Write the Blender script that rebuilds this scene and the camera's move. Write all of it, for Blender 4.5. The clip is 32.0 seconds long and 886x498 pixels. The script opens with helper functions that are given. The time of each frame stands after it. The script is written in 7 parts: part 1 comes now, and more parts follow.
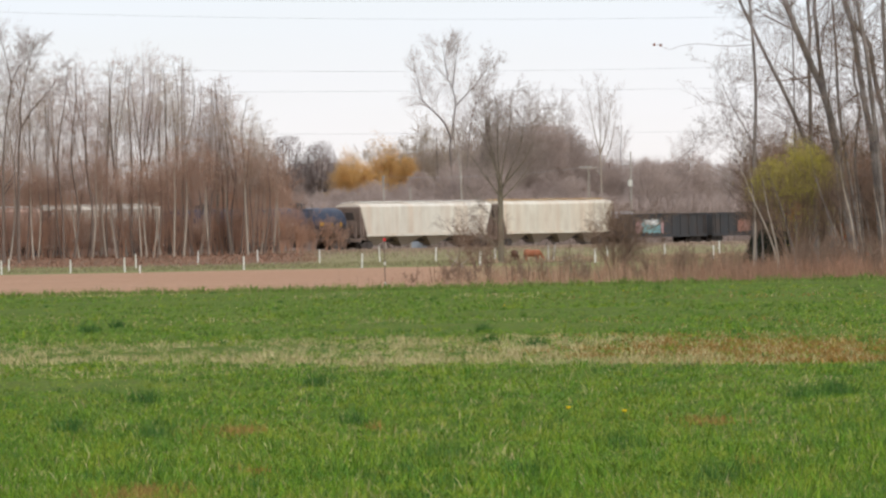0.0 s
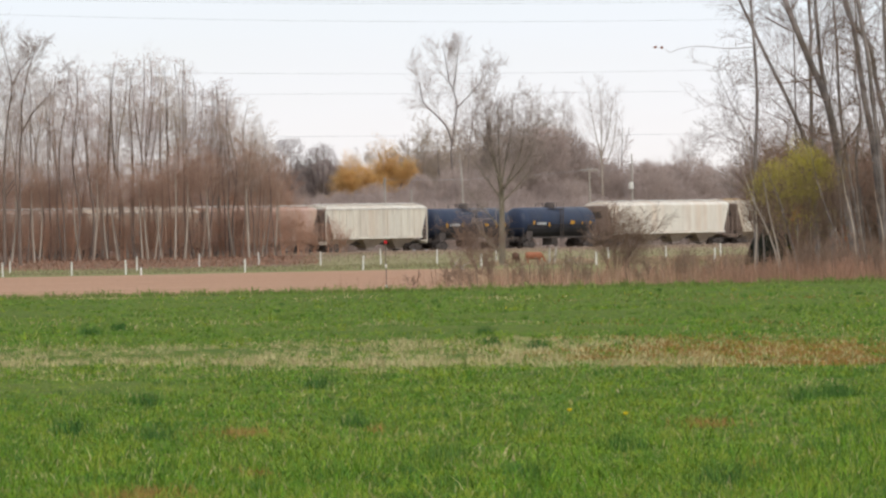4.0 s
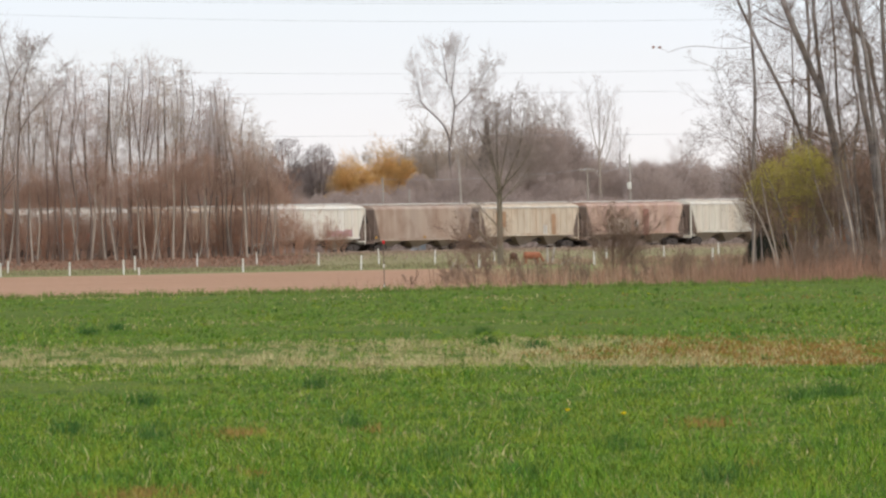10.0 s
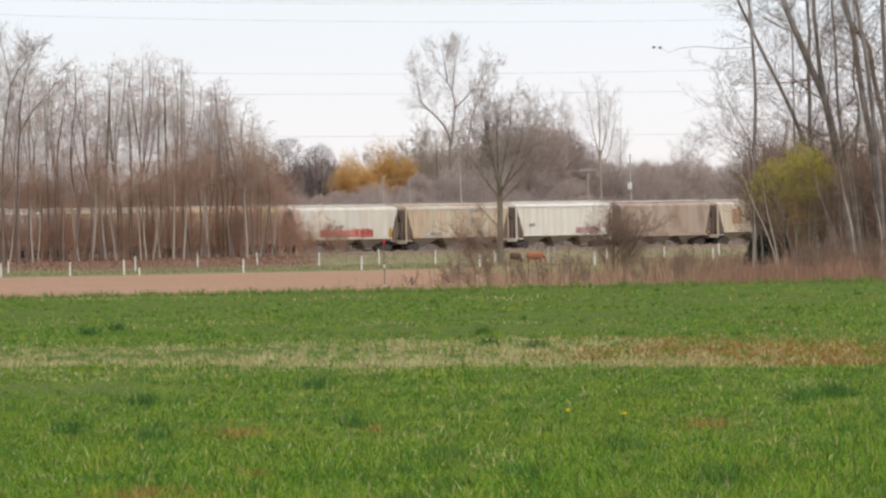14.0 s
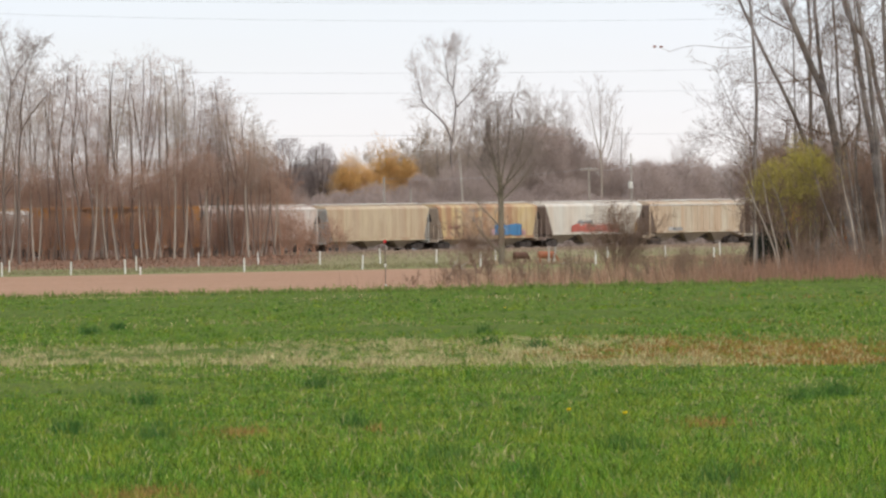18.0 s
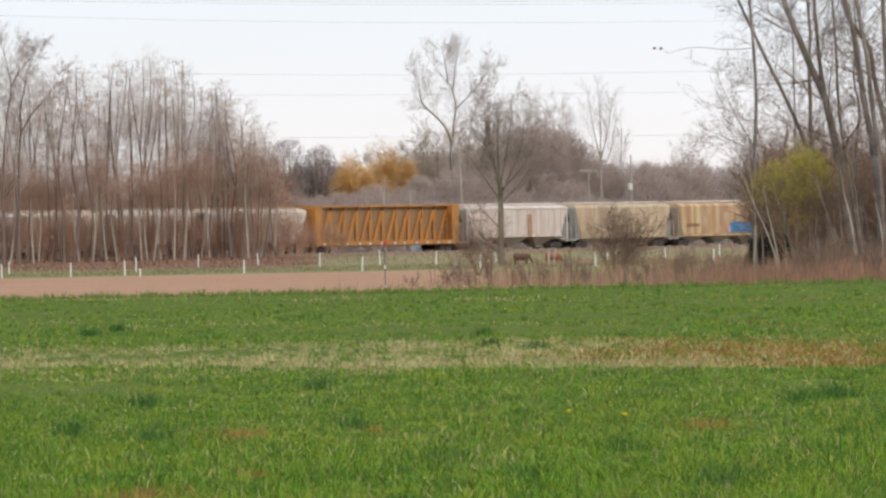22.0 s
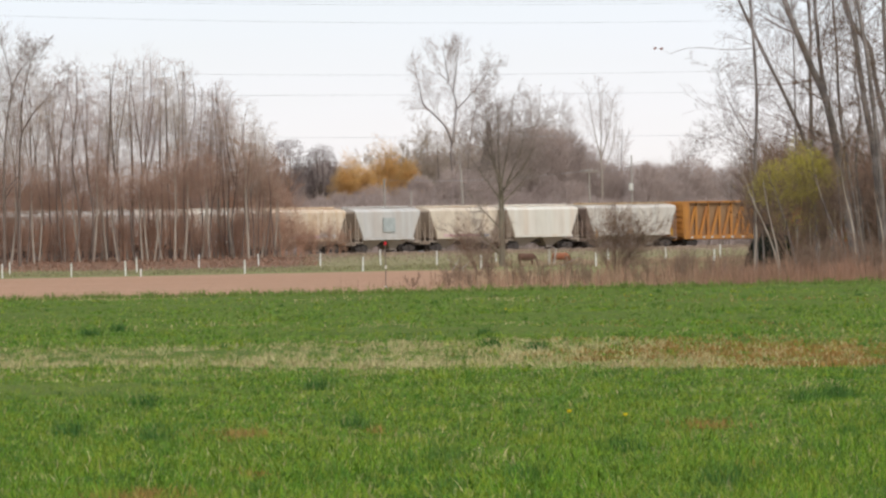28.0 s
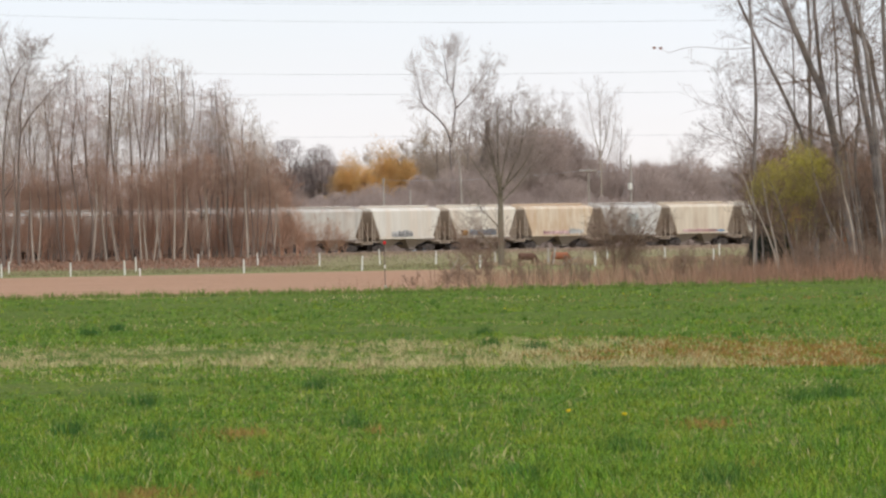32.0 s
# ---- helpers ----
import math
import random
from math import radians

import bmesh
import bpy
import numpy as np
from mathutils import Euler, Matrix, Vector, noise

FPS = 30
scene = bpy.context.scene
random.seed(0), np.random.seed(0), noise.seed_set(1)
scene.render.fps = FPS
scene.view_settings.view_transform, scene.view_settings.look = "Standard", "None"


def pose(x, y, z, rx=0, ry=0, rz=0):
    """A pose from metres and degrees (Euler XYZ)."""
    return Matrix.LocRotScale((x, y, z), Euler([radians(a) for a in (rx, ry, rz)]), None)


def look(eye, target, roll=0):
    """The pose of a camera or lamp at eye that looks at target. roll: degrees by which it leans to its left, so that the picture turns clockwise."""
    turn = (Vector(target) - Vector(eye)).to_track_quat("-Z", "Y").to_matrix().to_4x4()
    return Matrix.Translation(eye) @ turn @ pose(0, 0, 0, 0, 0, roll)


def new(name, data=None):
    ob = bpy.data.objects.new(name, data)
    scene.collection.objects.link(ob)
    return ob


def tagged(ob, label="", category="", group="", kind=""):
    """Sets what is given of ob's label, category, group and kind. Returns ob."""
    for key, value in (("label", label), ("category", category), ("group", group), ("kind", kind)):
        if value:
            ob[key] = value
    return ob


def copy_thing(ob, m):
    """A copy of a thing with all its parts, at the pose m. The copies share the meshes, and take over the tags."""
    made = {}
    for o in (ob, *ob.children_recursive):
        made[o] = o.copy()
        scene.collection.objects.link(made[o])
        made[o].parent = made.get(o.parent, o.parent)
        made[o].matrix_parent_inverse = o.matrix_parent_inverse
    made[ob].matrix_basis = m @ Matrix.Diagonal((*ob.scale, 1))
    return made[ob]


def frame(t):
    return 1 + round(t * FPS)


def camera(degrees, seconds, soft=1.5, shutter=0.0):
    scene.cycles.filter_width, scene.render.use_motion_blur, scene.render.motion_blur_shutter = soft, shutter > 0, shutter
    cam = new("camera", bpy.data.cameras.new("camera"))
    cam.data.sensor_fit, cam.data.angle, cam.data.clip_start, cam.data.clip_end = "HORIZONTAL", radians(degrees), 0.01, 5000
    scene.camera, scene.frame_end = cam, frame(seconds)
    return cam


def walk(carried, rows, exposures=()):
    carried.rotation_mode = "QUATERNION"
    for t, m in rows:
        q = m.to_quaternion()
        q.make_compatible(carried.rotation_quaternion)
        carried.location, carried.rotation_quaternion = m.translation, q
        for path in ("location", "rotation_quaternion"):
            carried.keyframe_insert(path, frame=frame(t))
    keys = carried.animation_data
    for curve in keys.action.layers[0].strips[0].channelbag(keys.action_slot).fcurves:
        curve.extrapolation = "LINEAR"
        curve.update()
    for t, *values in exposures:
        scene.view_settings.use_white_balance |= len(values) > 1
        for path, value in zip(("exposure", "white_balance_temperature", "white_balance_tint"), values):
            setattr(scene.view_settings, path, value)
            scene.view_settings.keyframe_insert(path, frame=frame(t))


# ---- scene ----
# A freight train passes behind a spring field; one long lens, held almost still.
cam = camera(6.4, 32.0, soft=2.45)
EYE_HEIGHT = 1.7
LEAN = -1.15

# seconds, turn to the left and tilt up, in degrees
PATH = [
    (0, 0.0041, -0.0556), (0.5, 0.0004, -0.0523), (1, 0.0090, -0.0507), (1.5, 0.0143, -0.0490), (2, 0.0184, -0.0449),
    (2.5, 0.0200, -0.0437), (3, 0.0184, -0.0425), (3.5, 0.0143, -0.0384), (5.5, 0.0090, -0.0376), (6, -0.0025, -0.0376),
    (6.5, 0.0016, -0.0392), (7, 0.0033, -0.0405), (7.5, 0.0069, -0.0405), (8, 0.0041, -0.0413), (8.5, -0.0057, -0.0441),
    (9, 0.0000, -0.0409), (9.5, 0.0016, -0.0409), (10, -0.0025, -0.0388), (10.5, 0.0033, -0.0368), (11, 0.0033, -0.0376),
    (11.5, 0.0033, -0.0405), (12, 0.0016, -0.0392), (12.5, 0.0033, -0.0380), (13, -0.0004, -0.0368), (13.5, -0.0012, -0.0368),
    (14, 0.0004, -0.0368), (14.5, 0.0098, -0.0413), (16.5, 0.0078, -0.0449), (17, 0.0053, -0.0425), (17.5, 0.0057, -0.0433),
    (18, 0.0074, -0.0421), (18.5, 0.0069, -0.0413), (19, 0.0057, -0.0360), (19.5, 0.0078, -0.0335), (20, 0.0057, -0.0319),
    (20.5, 0.0008, -0.0290), (21, -0.0004, -0.0282), (21.5, 0.0025, -0.0274), (22, 0.0053, -0.0306), (22.5, 0.0074, -0.0306),
    (23, 0.0057, -0.0302), (23.5, 0.0069, -0.0302), (24, 0.0074, -0.0335), (24.5, 0.0086, -0.0360), (25, 0.0106, -0.0380),
    (25.5, 0.0078, -0.0380), (27.5, 0.0102, -0.0302), (28, 0.0098, -0.0290), (28.5, 0.0102, -0.0237), (29, 0.0123, -0.0229),
    (29.5, 0.0098, -0.0237), (30, 0.0098, -0.0278), (30.5, 0.0061, -0.0294), (31, 0.0057, -0.0294), (31.5, 0.0053, -0.0306),
    (32, 0.0041, -0.0331),
]

walk(cam, [(t, pose(0, 0, EYE_HEIGHT, 90 + up, 0, left) @ pose(0, 0, 0, 0, 0, LEAN)) for t, left, up in PATH], exposures=[(0, 0.12, 6500, 12), (32, 0.12, 6500, 12)])

# ---- light: a bright, thinly overcast spring sky ----
SUN_ELEVATION, SUN_TURN = 40.0, 163.0
world = bpy.data.worlds.new("sky")
scene.world = world
world.use_nodes = True
wn, wl = world.node_tree.nodes, world.node_tree.links
wn.clear()
sky = wn.new("ShaderNodeTexSky")
sky.sky_type = "NISHITA"
sky.sun_disc = False
sky.sun_elevation, sky.sun_rotation = radians(SUN_ELEVATION), radians(SUN_TURN)
sky_bg = wn.new("ShaderNodeBackground")
sky_bg.inputs["Strength"].default_value = 0.12
wl.new(sky.outputs["Color"], sky_bg.inputs["Color"])
coord = wn.new("ShaderNodeTexCoord")
split = wn.new("ShaderNodeSeparateXYZ")
wl.new(coord.outputs["Generated"], split.inputs[0])
ramp = wn.new("ShaderNodeValToRGB")
ramp.color_ramp.elements[0].position, ramp.color_ramp.elements[0].color = 0.008, (0.92, 0.89, 0.88, 1)
ramp.color_ramp.elements[1].position, ramp.color_ramp.elements[1].color = 0.034, (0.80, 0.87, 0.93, 1)
wl.new(split.outputs["Z"], ramp.inputs[0])
stretch = wn.new("ShaderNodeMapping")
stretch.inputs["Scale"].default_value = (9, 9, 90)
wl.new(coord.outputs["Generated"], stretch.inputs[0])
veil = wn.new("ShaderNodeTexNoise")
veil.inputs["Scale"].default_value, veil.inputs["Detail"].default_value = 1.0, 4.0
wl.new(stretch.outputs[0], veil.inputs["Vector"])
veil_ramp = wn.new("ShaderNodeMapRange")
veil_ramp.inputs["From Min"].default_value, veil_ramp.inputs["From Max"].default_value = 0.3, 0.7
veil_ramp.inputs["To Min"].default_value, veil_ramp.inputs["To Max"].default_value = 0.84, 0.97
wl.new(veil.outputs["Fac"], veil_ramp.inputs["Value"])
cloud_bg = wn.new("ShaderNodeBackground")
cloud_bg.inputs["Strength"].default_value = 1.0
wl.new(ramp.outputs["Color"], cloud_bg.inputs["Color"])
blend = wn.new("ShaderNodeMixShader")
wl.new(veil_ramp.outputs[0], blend.inputs[0])
wl.new(sky_bg.outputs[0], blend.inputs[1])
wl.new(cloud_bg.outputs[0], blend.inputs[2])
world_out = wn.new("ShaderNodeOutputWorld")
wl.new(blend.outputs[0], world_out.inputs["Surface"])

sun_data = bpy.data.lights.new("sun", "SUN")
sun_data.energy, sun_data.angle, sun_data.color = 1.5, radians(14), (1.0, 0.95, 0.87)
sun = new("sun", sun_data)
sun_way = Vector((math.sin(radians(SUN_TURN)) * math.cos(radians(SUN_ELEVATION)), math.cos(radians(SUN_TURN)) * math.cos(radians(SUN_ELEVATION)), math.sin(radians(SUN_ELEVATION))))
sun.matrix_world = look(sun_way * 200, (0, 0, 0))


# ---- materials ----
def node_material(name, rough=0.9, metal=0.0, spec=0.2):
    m = bpy.data.materials.new(name)
    m.use_nodes = True
    b = m.node_tree.nodes["Principled BSDF"]
    b.inputs["Roughness"].default_value = rough
    b.inputs["Metallic"].default_value = metal
    b.inputs["Specular IOR Level"].default_value = spec
    return m, m.node_tree.nodes, m.node_tree.links, b


def rgba(c):
    return (c[0], c[1], c[2], 1)


def mix_colour(n, l, fac, a, b):
    """A colour between a and b; each is a colour or a socket, fac a number or a socket."""
    x = n.new("ShaderNodeMix")
    x.data_type = "RGBA"
    for value, socket in ((fac, x.inputs[0]), (a, x.inputs[6]), (b, x.inputs[7])):
        if isinstance(value, bpy.types.NodeSocket):
            l.new(value, socket)
        elif isinstance(value, tuple):
            socket.default_value = rgba(value)
        else:
            socket.default_value = value
    return x.outputs[2]


def noise_of(n, l, vector, scale, detail=3.0, low=0.35, high=0.65, stretched=None):
    if stretched:
        mp = n.new("ShaderNodeMapping")
        mp.inputs["Scale"].default_value = stretched
        l.new(vector, mp.inputs[0])
        vector = mp.outputs[0]
    t = n.new("ShaderNodeTexNoise")
    t.inputs["Scale"].default_value, t.inputs["Detail"].default_value = scale, detail
    l.new(vector, t.inputs["Vector"])
    r = n.new("ShaderNodeMapRange")
    r.inputs["From Min"].default_value, r.inputs["From Max"].default_value = low, high
    l.new(t.outputs["Fac"], r.inputs["Value"])
    return r.outputs[0]


def bump_of(n, l, b, height, strength=0.4, distance=0.02):
    k = n.new("ShaderNodeBump")
    k.inputs["Strength"].default_value, k.inputs["Distance"].default_value = strength, distance
    l.new(height, k.inputs["Height"])
    l.new(k.outputs[0], b.inputs["Normal"])


def mottled(name, a, b_colour, fine=8.0, coarse=0.8, rough=0.85, metal=0.0, spec=0.2, bump=0.3, islands=0.0, objects=0.0):
    """Two tones mixed by a coarse and a fine noise, with relief; islands or objects vary the tone piece by piece."""
    m, n, l, b = node_material(name, rough, metal, spec)
    o = n.new("ShaderNodeTexCoord").outputs["Object"]
    f1 = noise_of(n, l, o, fine)
    f2 = noise_of(n, l, o, coarse)
    c = mix_colour(n, l, f2, a, b_colour)
    dark = tuple(v * 0.7 for v in a)
    half = n.new("ShaderNodeMath")
    half.operation = "MULTIPLY"
    half.inputs[1].default_value = 0.5
    l.new(f1, half.inputs[0])
    c = mix_colour(n, l, half.outputs[0], c, dark)
    if islands or objects:
        h = n.new("ShaderNodeHueSaturation")
        r = n.new("ShaderNodeMapRange")
        spread = islands or objects
        r.inputs["To Min"].default_value, r.inputs["To Max"].default_value = 1 - spread, 1 + spread
        src = n.new("ShaderNodeNewGeometry").outputs["Random Per Island"] if islands else n.new("ShaderNodeObjectInfo").outputs["Random"]
        l.new(src, r.inputs["Value"])
        l.new(r.outputs[0], h.inputs["Value"])
        l.new(c, h.inputs["Color"])
        c = h.outputs["Color"]
    l.new(c, b.inputs["Base Color"])
    if bump:
        bump_of(n, l, b, f1, bump)
    return m


def car_paint(name, paint, stain, rust, stains=0.5, rusts=0.3, rough=0.6, faded=None):
    """Weathered paint: vertical streaks, panels faded unevenly, rust in blotches."""
    m, n, l, b = node_material(name, rough, 0.0, 0.25)
    o = n.new("ShaderNodeTexCoord").outputs["Object"]
    seed = n.new("ShaderNodeObjectInfo").outputs["Random"]
    shift = n.new("ShaderNodeVectorMath")
    shift.operation = "MULTIPLY_ADD"
    shift.inputs[1].default_value = (37, 53, 11)
    l.new(seed, shift.inputs[0])
    l.new(o, shift.inputs[2])
    v = shift.outputs[0]
    streak = noise_of(n, l, v, 1.0, 4, 0.42, 0.72, (1.6, 1.6, 0.14))
    fine = noise_of(n, l, v, 1.0, 5, 0.35, 0.7, (7, 7, 0.7))
    blotch = noise_of(n, l, v, 0.8, 6, 0.47, 0.68, (1, 1, 0.6))
    speck = noise_of(n, l, v, 9.0, 3, 0.3, 0.8)

    def times(s, k):
        q = n.new("ShaderNodeMath")
        q.operation = "MULTIPLY"
        q.inputs[1].default_value = k
        l.new(s, q.inputs[0])
        return q.outputs[0]
    panels = noise_of(n, l, v, 1.0, 2, 0.4, 0.62, (0.55, 0.3, 0.02))
    c = mix_colour(n, l, times(panels, 0.7), paint, (paint[0] * 0.93, paint[1] * 0.80, paint[2] * 0.72))
    stripes = noise_of(n, l, v, 1.0, 3, 0.44, 0.58, (0.85, 0.2, 0.03))
    c = mix_colour(n, l, times(stripes, 0.9 if faded else 0.55), c, faded or (min(0.85, paint[0] * 1.14), min(0.8, paint[1] * 1.12), min(0.75, paint[2] * 1.1)))
    c = mix_colour(n, l, times(streak, stains), c, stain)
    c = mix_colour(n, l, times(fine, stains * 0.5), c, tuple(s * 0.8 for s in stain))
    c = mix_colour(n, l, times(blotch, rusts), c, rust)
    c = mix_colour(n, l, times(speck, 0.12), c, tuple(s * 0.5 for s in stain))
    l.new(c, b.inputs["Base Color"])
    bump_of(n, l, b, speck, 0.15, 0.01)
    return m


def sward_colour(n, l, o, tone=1.0):
    """Patches of deep, fresh, yellowish and withered green."""
    t = lambda c: tuple(v * tone * 0.95 for v in c)
    wide = noise_of(n, l, o, 1.0, 3, 0.42, 0.62, (0.3, 0.1, 1))
    patch = noise_of(n, l, o, 1.0, 4, 0.44, 0.60, (1.6, 0.55, 1))
    small = noise_of(n, l, o, 1.0, 4, 0.48, 0.62, (5.0, 1.8, 1))
    sere = noise_of(n, l, o, 1.0, 5, 0.61, 0.74, (2.6, 0.9, 1))
    c = mix_colour(n, l, patch, t((0.112, 0.245, 0.012)), t((0.058, 0.158, 0.012)))
    c = mix_colour(n, l, wide, c, t((0.128, 0.235, 0.016)))
    c = mix_colour(n, l, small, c, t((0.205, 0.285, 0.024)))
    return mix_colour(n, l, sere, c, t((0.31, 0.225, 0.08)))


def sward(name, islands=0.45):
    m, n, l, b = node_material(name, 0.75, 0, 0.2)
    c = sward_colour(n, l, n.new("ShaderNodeTexCoord").outputs["Object"])
    h = n.new("ShaderNodeHueSaturation")
    r = n.new("ShaderNodeMapRange")
    r.inputs["To Min"].default_value, r.inputs["To Max"].default_value = 1 - islands, 1 + islands
    l.new(n.new("ShaderNodeNewGeometry").outputs["Random Per Island"], r.inputs["Value"])
    l.new(r.outputs[0], h.inputs["Value"])
    l.new(c, h.inputs["Color"])
    l.new(h.outputs["Color"], b.inputs["Base Color"])
    return m


def ground_material():
    """Grass to 290 m, ploughed earth to 545 m, pasture, then leaf litter and dry weeds along the line."""
    m, n, l, b = node_material("ground_cover", 0.95, 0, 0.1)
    o = n.new("ShaderNodeTexCoord").outputs["Object"]
    s = n.new("ShaderNodeSeparateXYZ")
    l.new(o, s.inputs[0])
    wander = n.new("ShaderNodeTexNoise")
    wander.inputs["Scale"].default_value, wander.inputs["Detail"].default_value = 0.12, 4
    l.new(o, wander.inputs["Vector"])

    def along(axis, start, end, wobble):
        w = n.new("ShaderNodeMath")
        w.operation = "MULTIPLY_ADD"
        w.inputs[1].default_value = wobble
        l.new(wander.outputs["Fac"], w.inputs[0])
        l.new(s.outputs[axis], w.inputs[2])
        r = n.new("ShaderNodeMapRange")
        r.inputs["From Min"].default_value, r.inputs["From Max"].default_value = start + wobble / 2, end + wobble / 2
        l.new(w.outputs[0], r.inputs["Value"])
        return r.outputs[0]
    fine = noise_of(n, l, o, 9.0, 5)
    grass = mix_colour(n, l, fine, sward_colour(n, l, o, 0.8), (0.085, 0.085, 0.022))
    furrow = noise_of(n, l, o, 1.0, 4, 0.38, 0.62, (0.012, 0.075, 1))
    clod = noise_of(n, l, o, 3.0, 6)
    soil = mix_colour(n, l, furrow, (0.42, 0.225, 0.135), (0.56, 0.345, 0.235))
    soil = mix_colour(n, l, clod, soil, (0.31, 0.18, 0.11))
    pasture = mix_colour(n, l, noise_of(n, l, o, 0.35, 4), (0.15, 0.21, 0.06), (0.27, 0.22, 0.11))
    litter = mix_colour(n, l, clod, (0.17, 0.11, 0.075), (0.24, 0.155, 0.105))
    litter = mix_colour(n, l, along("X", -13.5, -10.0, 4.0), litter, mix_colour(n, l, clod, (0.23, 0.22, 0.10), (0.30, 0.24, 0.14)))
    soil = mix_colour(n, l, along("X", -1.0, 7.0, 6.0), soil, pasture)
    c = mix_colour(n, l, along("Y", 288, 292, 6.0), grass, soil)
    c = mix_colour(n, l, along("Y", 538, 546, 18.0), c, pasture)
    c = mix_colour(n, l, along("Y", 666, 682, 16.0), c, litter)
    l.new(c, b.inputs["Base Color"])
    bump_of(n, l, b, clod, 0.6, 0.08)
    return m


GROUND = ground_material()
BARK = mottled("grey_bark", (0.22, 0.165, 0.135), (0.16, 0.118, 0.095), 14, 0.7, islands=0.15)
PALE_BARK = mottled("pale_bark", (0.43, 0.36, 0.295), (0.32, 0.26, 0.21), 14, 0.7, islands=0.15)
BARK_FAR = mottled("weathered_bark", (0.26, 0.21, 0.185), (0.20, 0.16, 0.14), 12, 0.9)
# Aerial haze over the far wood is put into these pale twig tones.
TWIG_FAR = mottled("hazed_grey_twigs", (0.52, 0.435, 0.395), (0.43, 0.36, 0.325), 5, 0.3, bump=0, islands=0.25)
TWIG_FAR_BROWN = mottled("hazed_dun_twigs", (0.46, 0.36, 0.315), (0.38, 0.295, 0.26), 5, 0.3, bump=0, islands=0.25)
TWIG_DARK = mottled("dark_brown_twigs", (0.155, 0.105, 0.08), (0.11, 0.075, 0.058), 5, 0.3, bump=0, islands=0.25)
TWIG_RUSSET = mottled("russet_canes", (0.34, 0.19, 0.13), (0.25, 0.145, 0.10), 5, 0.3, bump=0, islands=0.3)
OAK_TWIG = mottled("oak_twigs", (0.34, 0.28, 0.265), (0.27, 0.22, 0.205), 5, 0.3, bump=0, islands=0.25)
POPLAR_BARK = mottled("poplar_bark", (0.29, 0.245, 0.22), (0.12, 0.097, 0.088), 5, 1.5, bump=0.9)
BARK_DARK = mottled("dark_bark", (0.15, 0.115, 0.09), (0.22, 0.17, 0.14), 12, 0.9, islands=0.15)
TWIG = mottled("brown_twigs", (0.28, 0.19, 0.14), (0.22, 0.145, 0.105), 5, 0.3, bump=0, islands=0.25)
TWIG_GREY = mottled("grey_twigs", (0.47, 0.385, 0.35), (0.39, 0.315, 0.285), 5, 0.3, bump=0, islands=0.25)
TWIG_RED = mottled("reddish_twigs", (0.45, 0.29, 0.215), (0.35, 0.22, 0.16), 5, 0.3, bump=0, islands=0.25)
TWIG_STAND = mottled("warm_brown_twigs", (0.24, 0.165, 0.125), (0.17, 0.115, 0.09), 5, 0.3, bump=0, islands=0.3)
TWIG_GROVE = mottled("pinkish_grey_twigs", (0.54, 0.40, 0.34), (0.45, 0.33, 0.28), 5, 0.3, bump=0, islands=0.25)
TWIG_BUD = mottled("budding_twigs", (0.52, 0.42, 0.33), (0.43, 0.34, 0.26), 5, 0.3, bump=0, islands=0.25)
WILLOW = mottled("willow_twigs", (0.80, 0.47, 0.16), (0.70, 0.42, 0.17), 4, 0.3, bump=0, islands=0.25)
BUSH_LEAF = mottled("young_leaves", (0.50, 0.43, 0.085), (0.40, 0.33, 0.08), 6, 0.6, bump=0, islands=0.35)
CEDAR = mottled("dusky_needles", (0.25, 0.205, 0.185), (0.19, 0.155, 0.14), 6, 0.6, bump=0, islands=0.3)
BARK_COTTON = mottled("grey_brown_bark", (0.23, 0.185, 0.165), (0.17, 0.135, 0.12), 12, 0.9)
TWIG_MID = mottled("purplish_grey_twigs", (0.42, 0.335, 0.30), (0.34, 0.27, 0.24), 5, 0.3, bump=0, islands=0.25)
TWIG_STEM = mottled("dull_brown_twigs", (0.45, 0.33, 0.28), (0.37, 0.27, 0.225), 5, 0.3, bump=0, islands=0.25)
TWIG_RUST = mottled("rust_brown_twigs", (0.50, 0.285, 0.19), (0.40, 0.225, 0.15), 5, 0.3, bump=0, islands=0.3)
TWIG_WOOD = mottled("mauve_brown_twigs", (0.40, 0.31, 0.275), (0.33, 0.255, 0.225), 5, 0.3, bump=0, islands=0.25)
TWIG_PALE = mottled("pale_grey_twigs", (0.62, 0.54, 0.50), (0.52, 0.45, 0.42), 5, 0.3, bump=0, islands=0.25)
CONIFER = mottled("dark_needles", (0.035, 0.04, 0.03), (0.055, 0.06, 0.04), 6, 0.6, bump=0, islands=0.3)
RED_LEAF = mottled("clinging_leaves", (0.42, 0.12, 0.07), (0.30, 0.10, 0.06), 30, 3, bump=0, islands=0.3)
DRY_LEAF = mottled("dead_leaf", (0.38, 0.22, 0.19), (0.30, 0.17, 0.15), 30, 3)
WEED = mottled("dry_weeds", (0.38, 0.205, 0.145), (0.32, 0.225, 0.145), 3, 0.25, bump=0, islands=0.35)
WEED_BANK = mottled("bank_weeds", (0.40, 0.30, 0.225), (0.31, 0.225, 0.175), 3, 0.25, bump=0, islands=0.35)
MOSSY_BARK = mottled("mossy_bark", (0.19, 0.155, 0.115), (0.24, 0.20, 0.145), 14, 0.7)
WEED_PALE = mottled("pale_weeds", (0.46, 0.32, 0.22), (0.36, 0.235, 0.16), 3, 0.25, bump=0, islands=0.35)
GRASS = sward("grass_blades", 0.75)
GRASS_LIGHT = mottled("yellowish_blades", (0.22, 0.30, 0.022), (0.27, 0.31, 0.036), 1.5, 0.3, rough=0.7, bump=0, islands=0.4)
GRASS_FAR = sward("far_sward", 0.52)
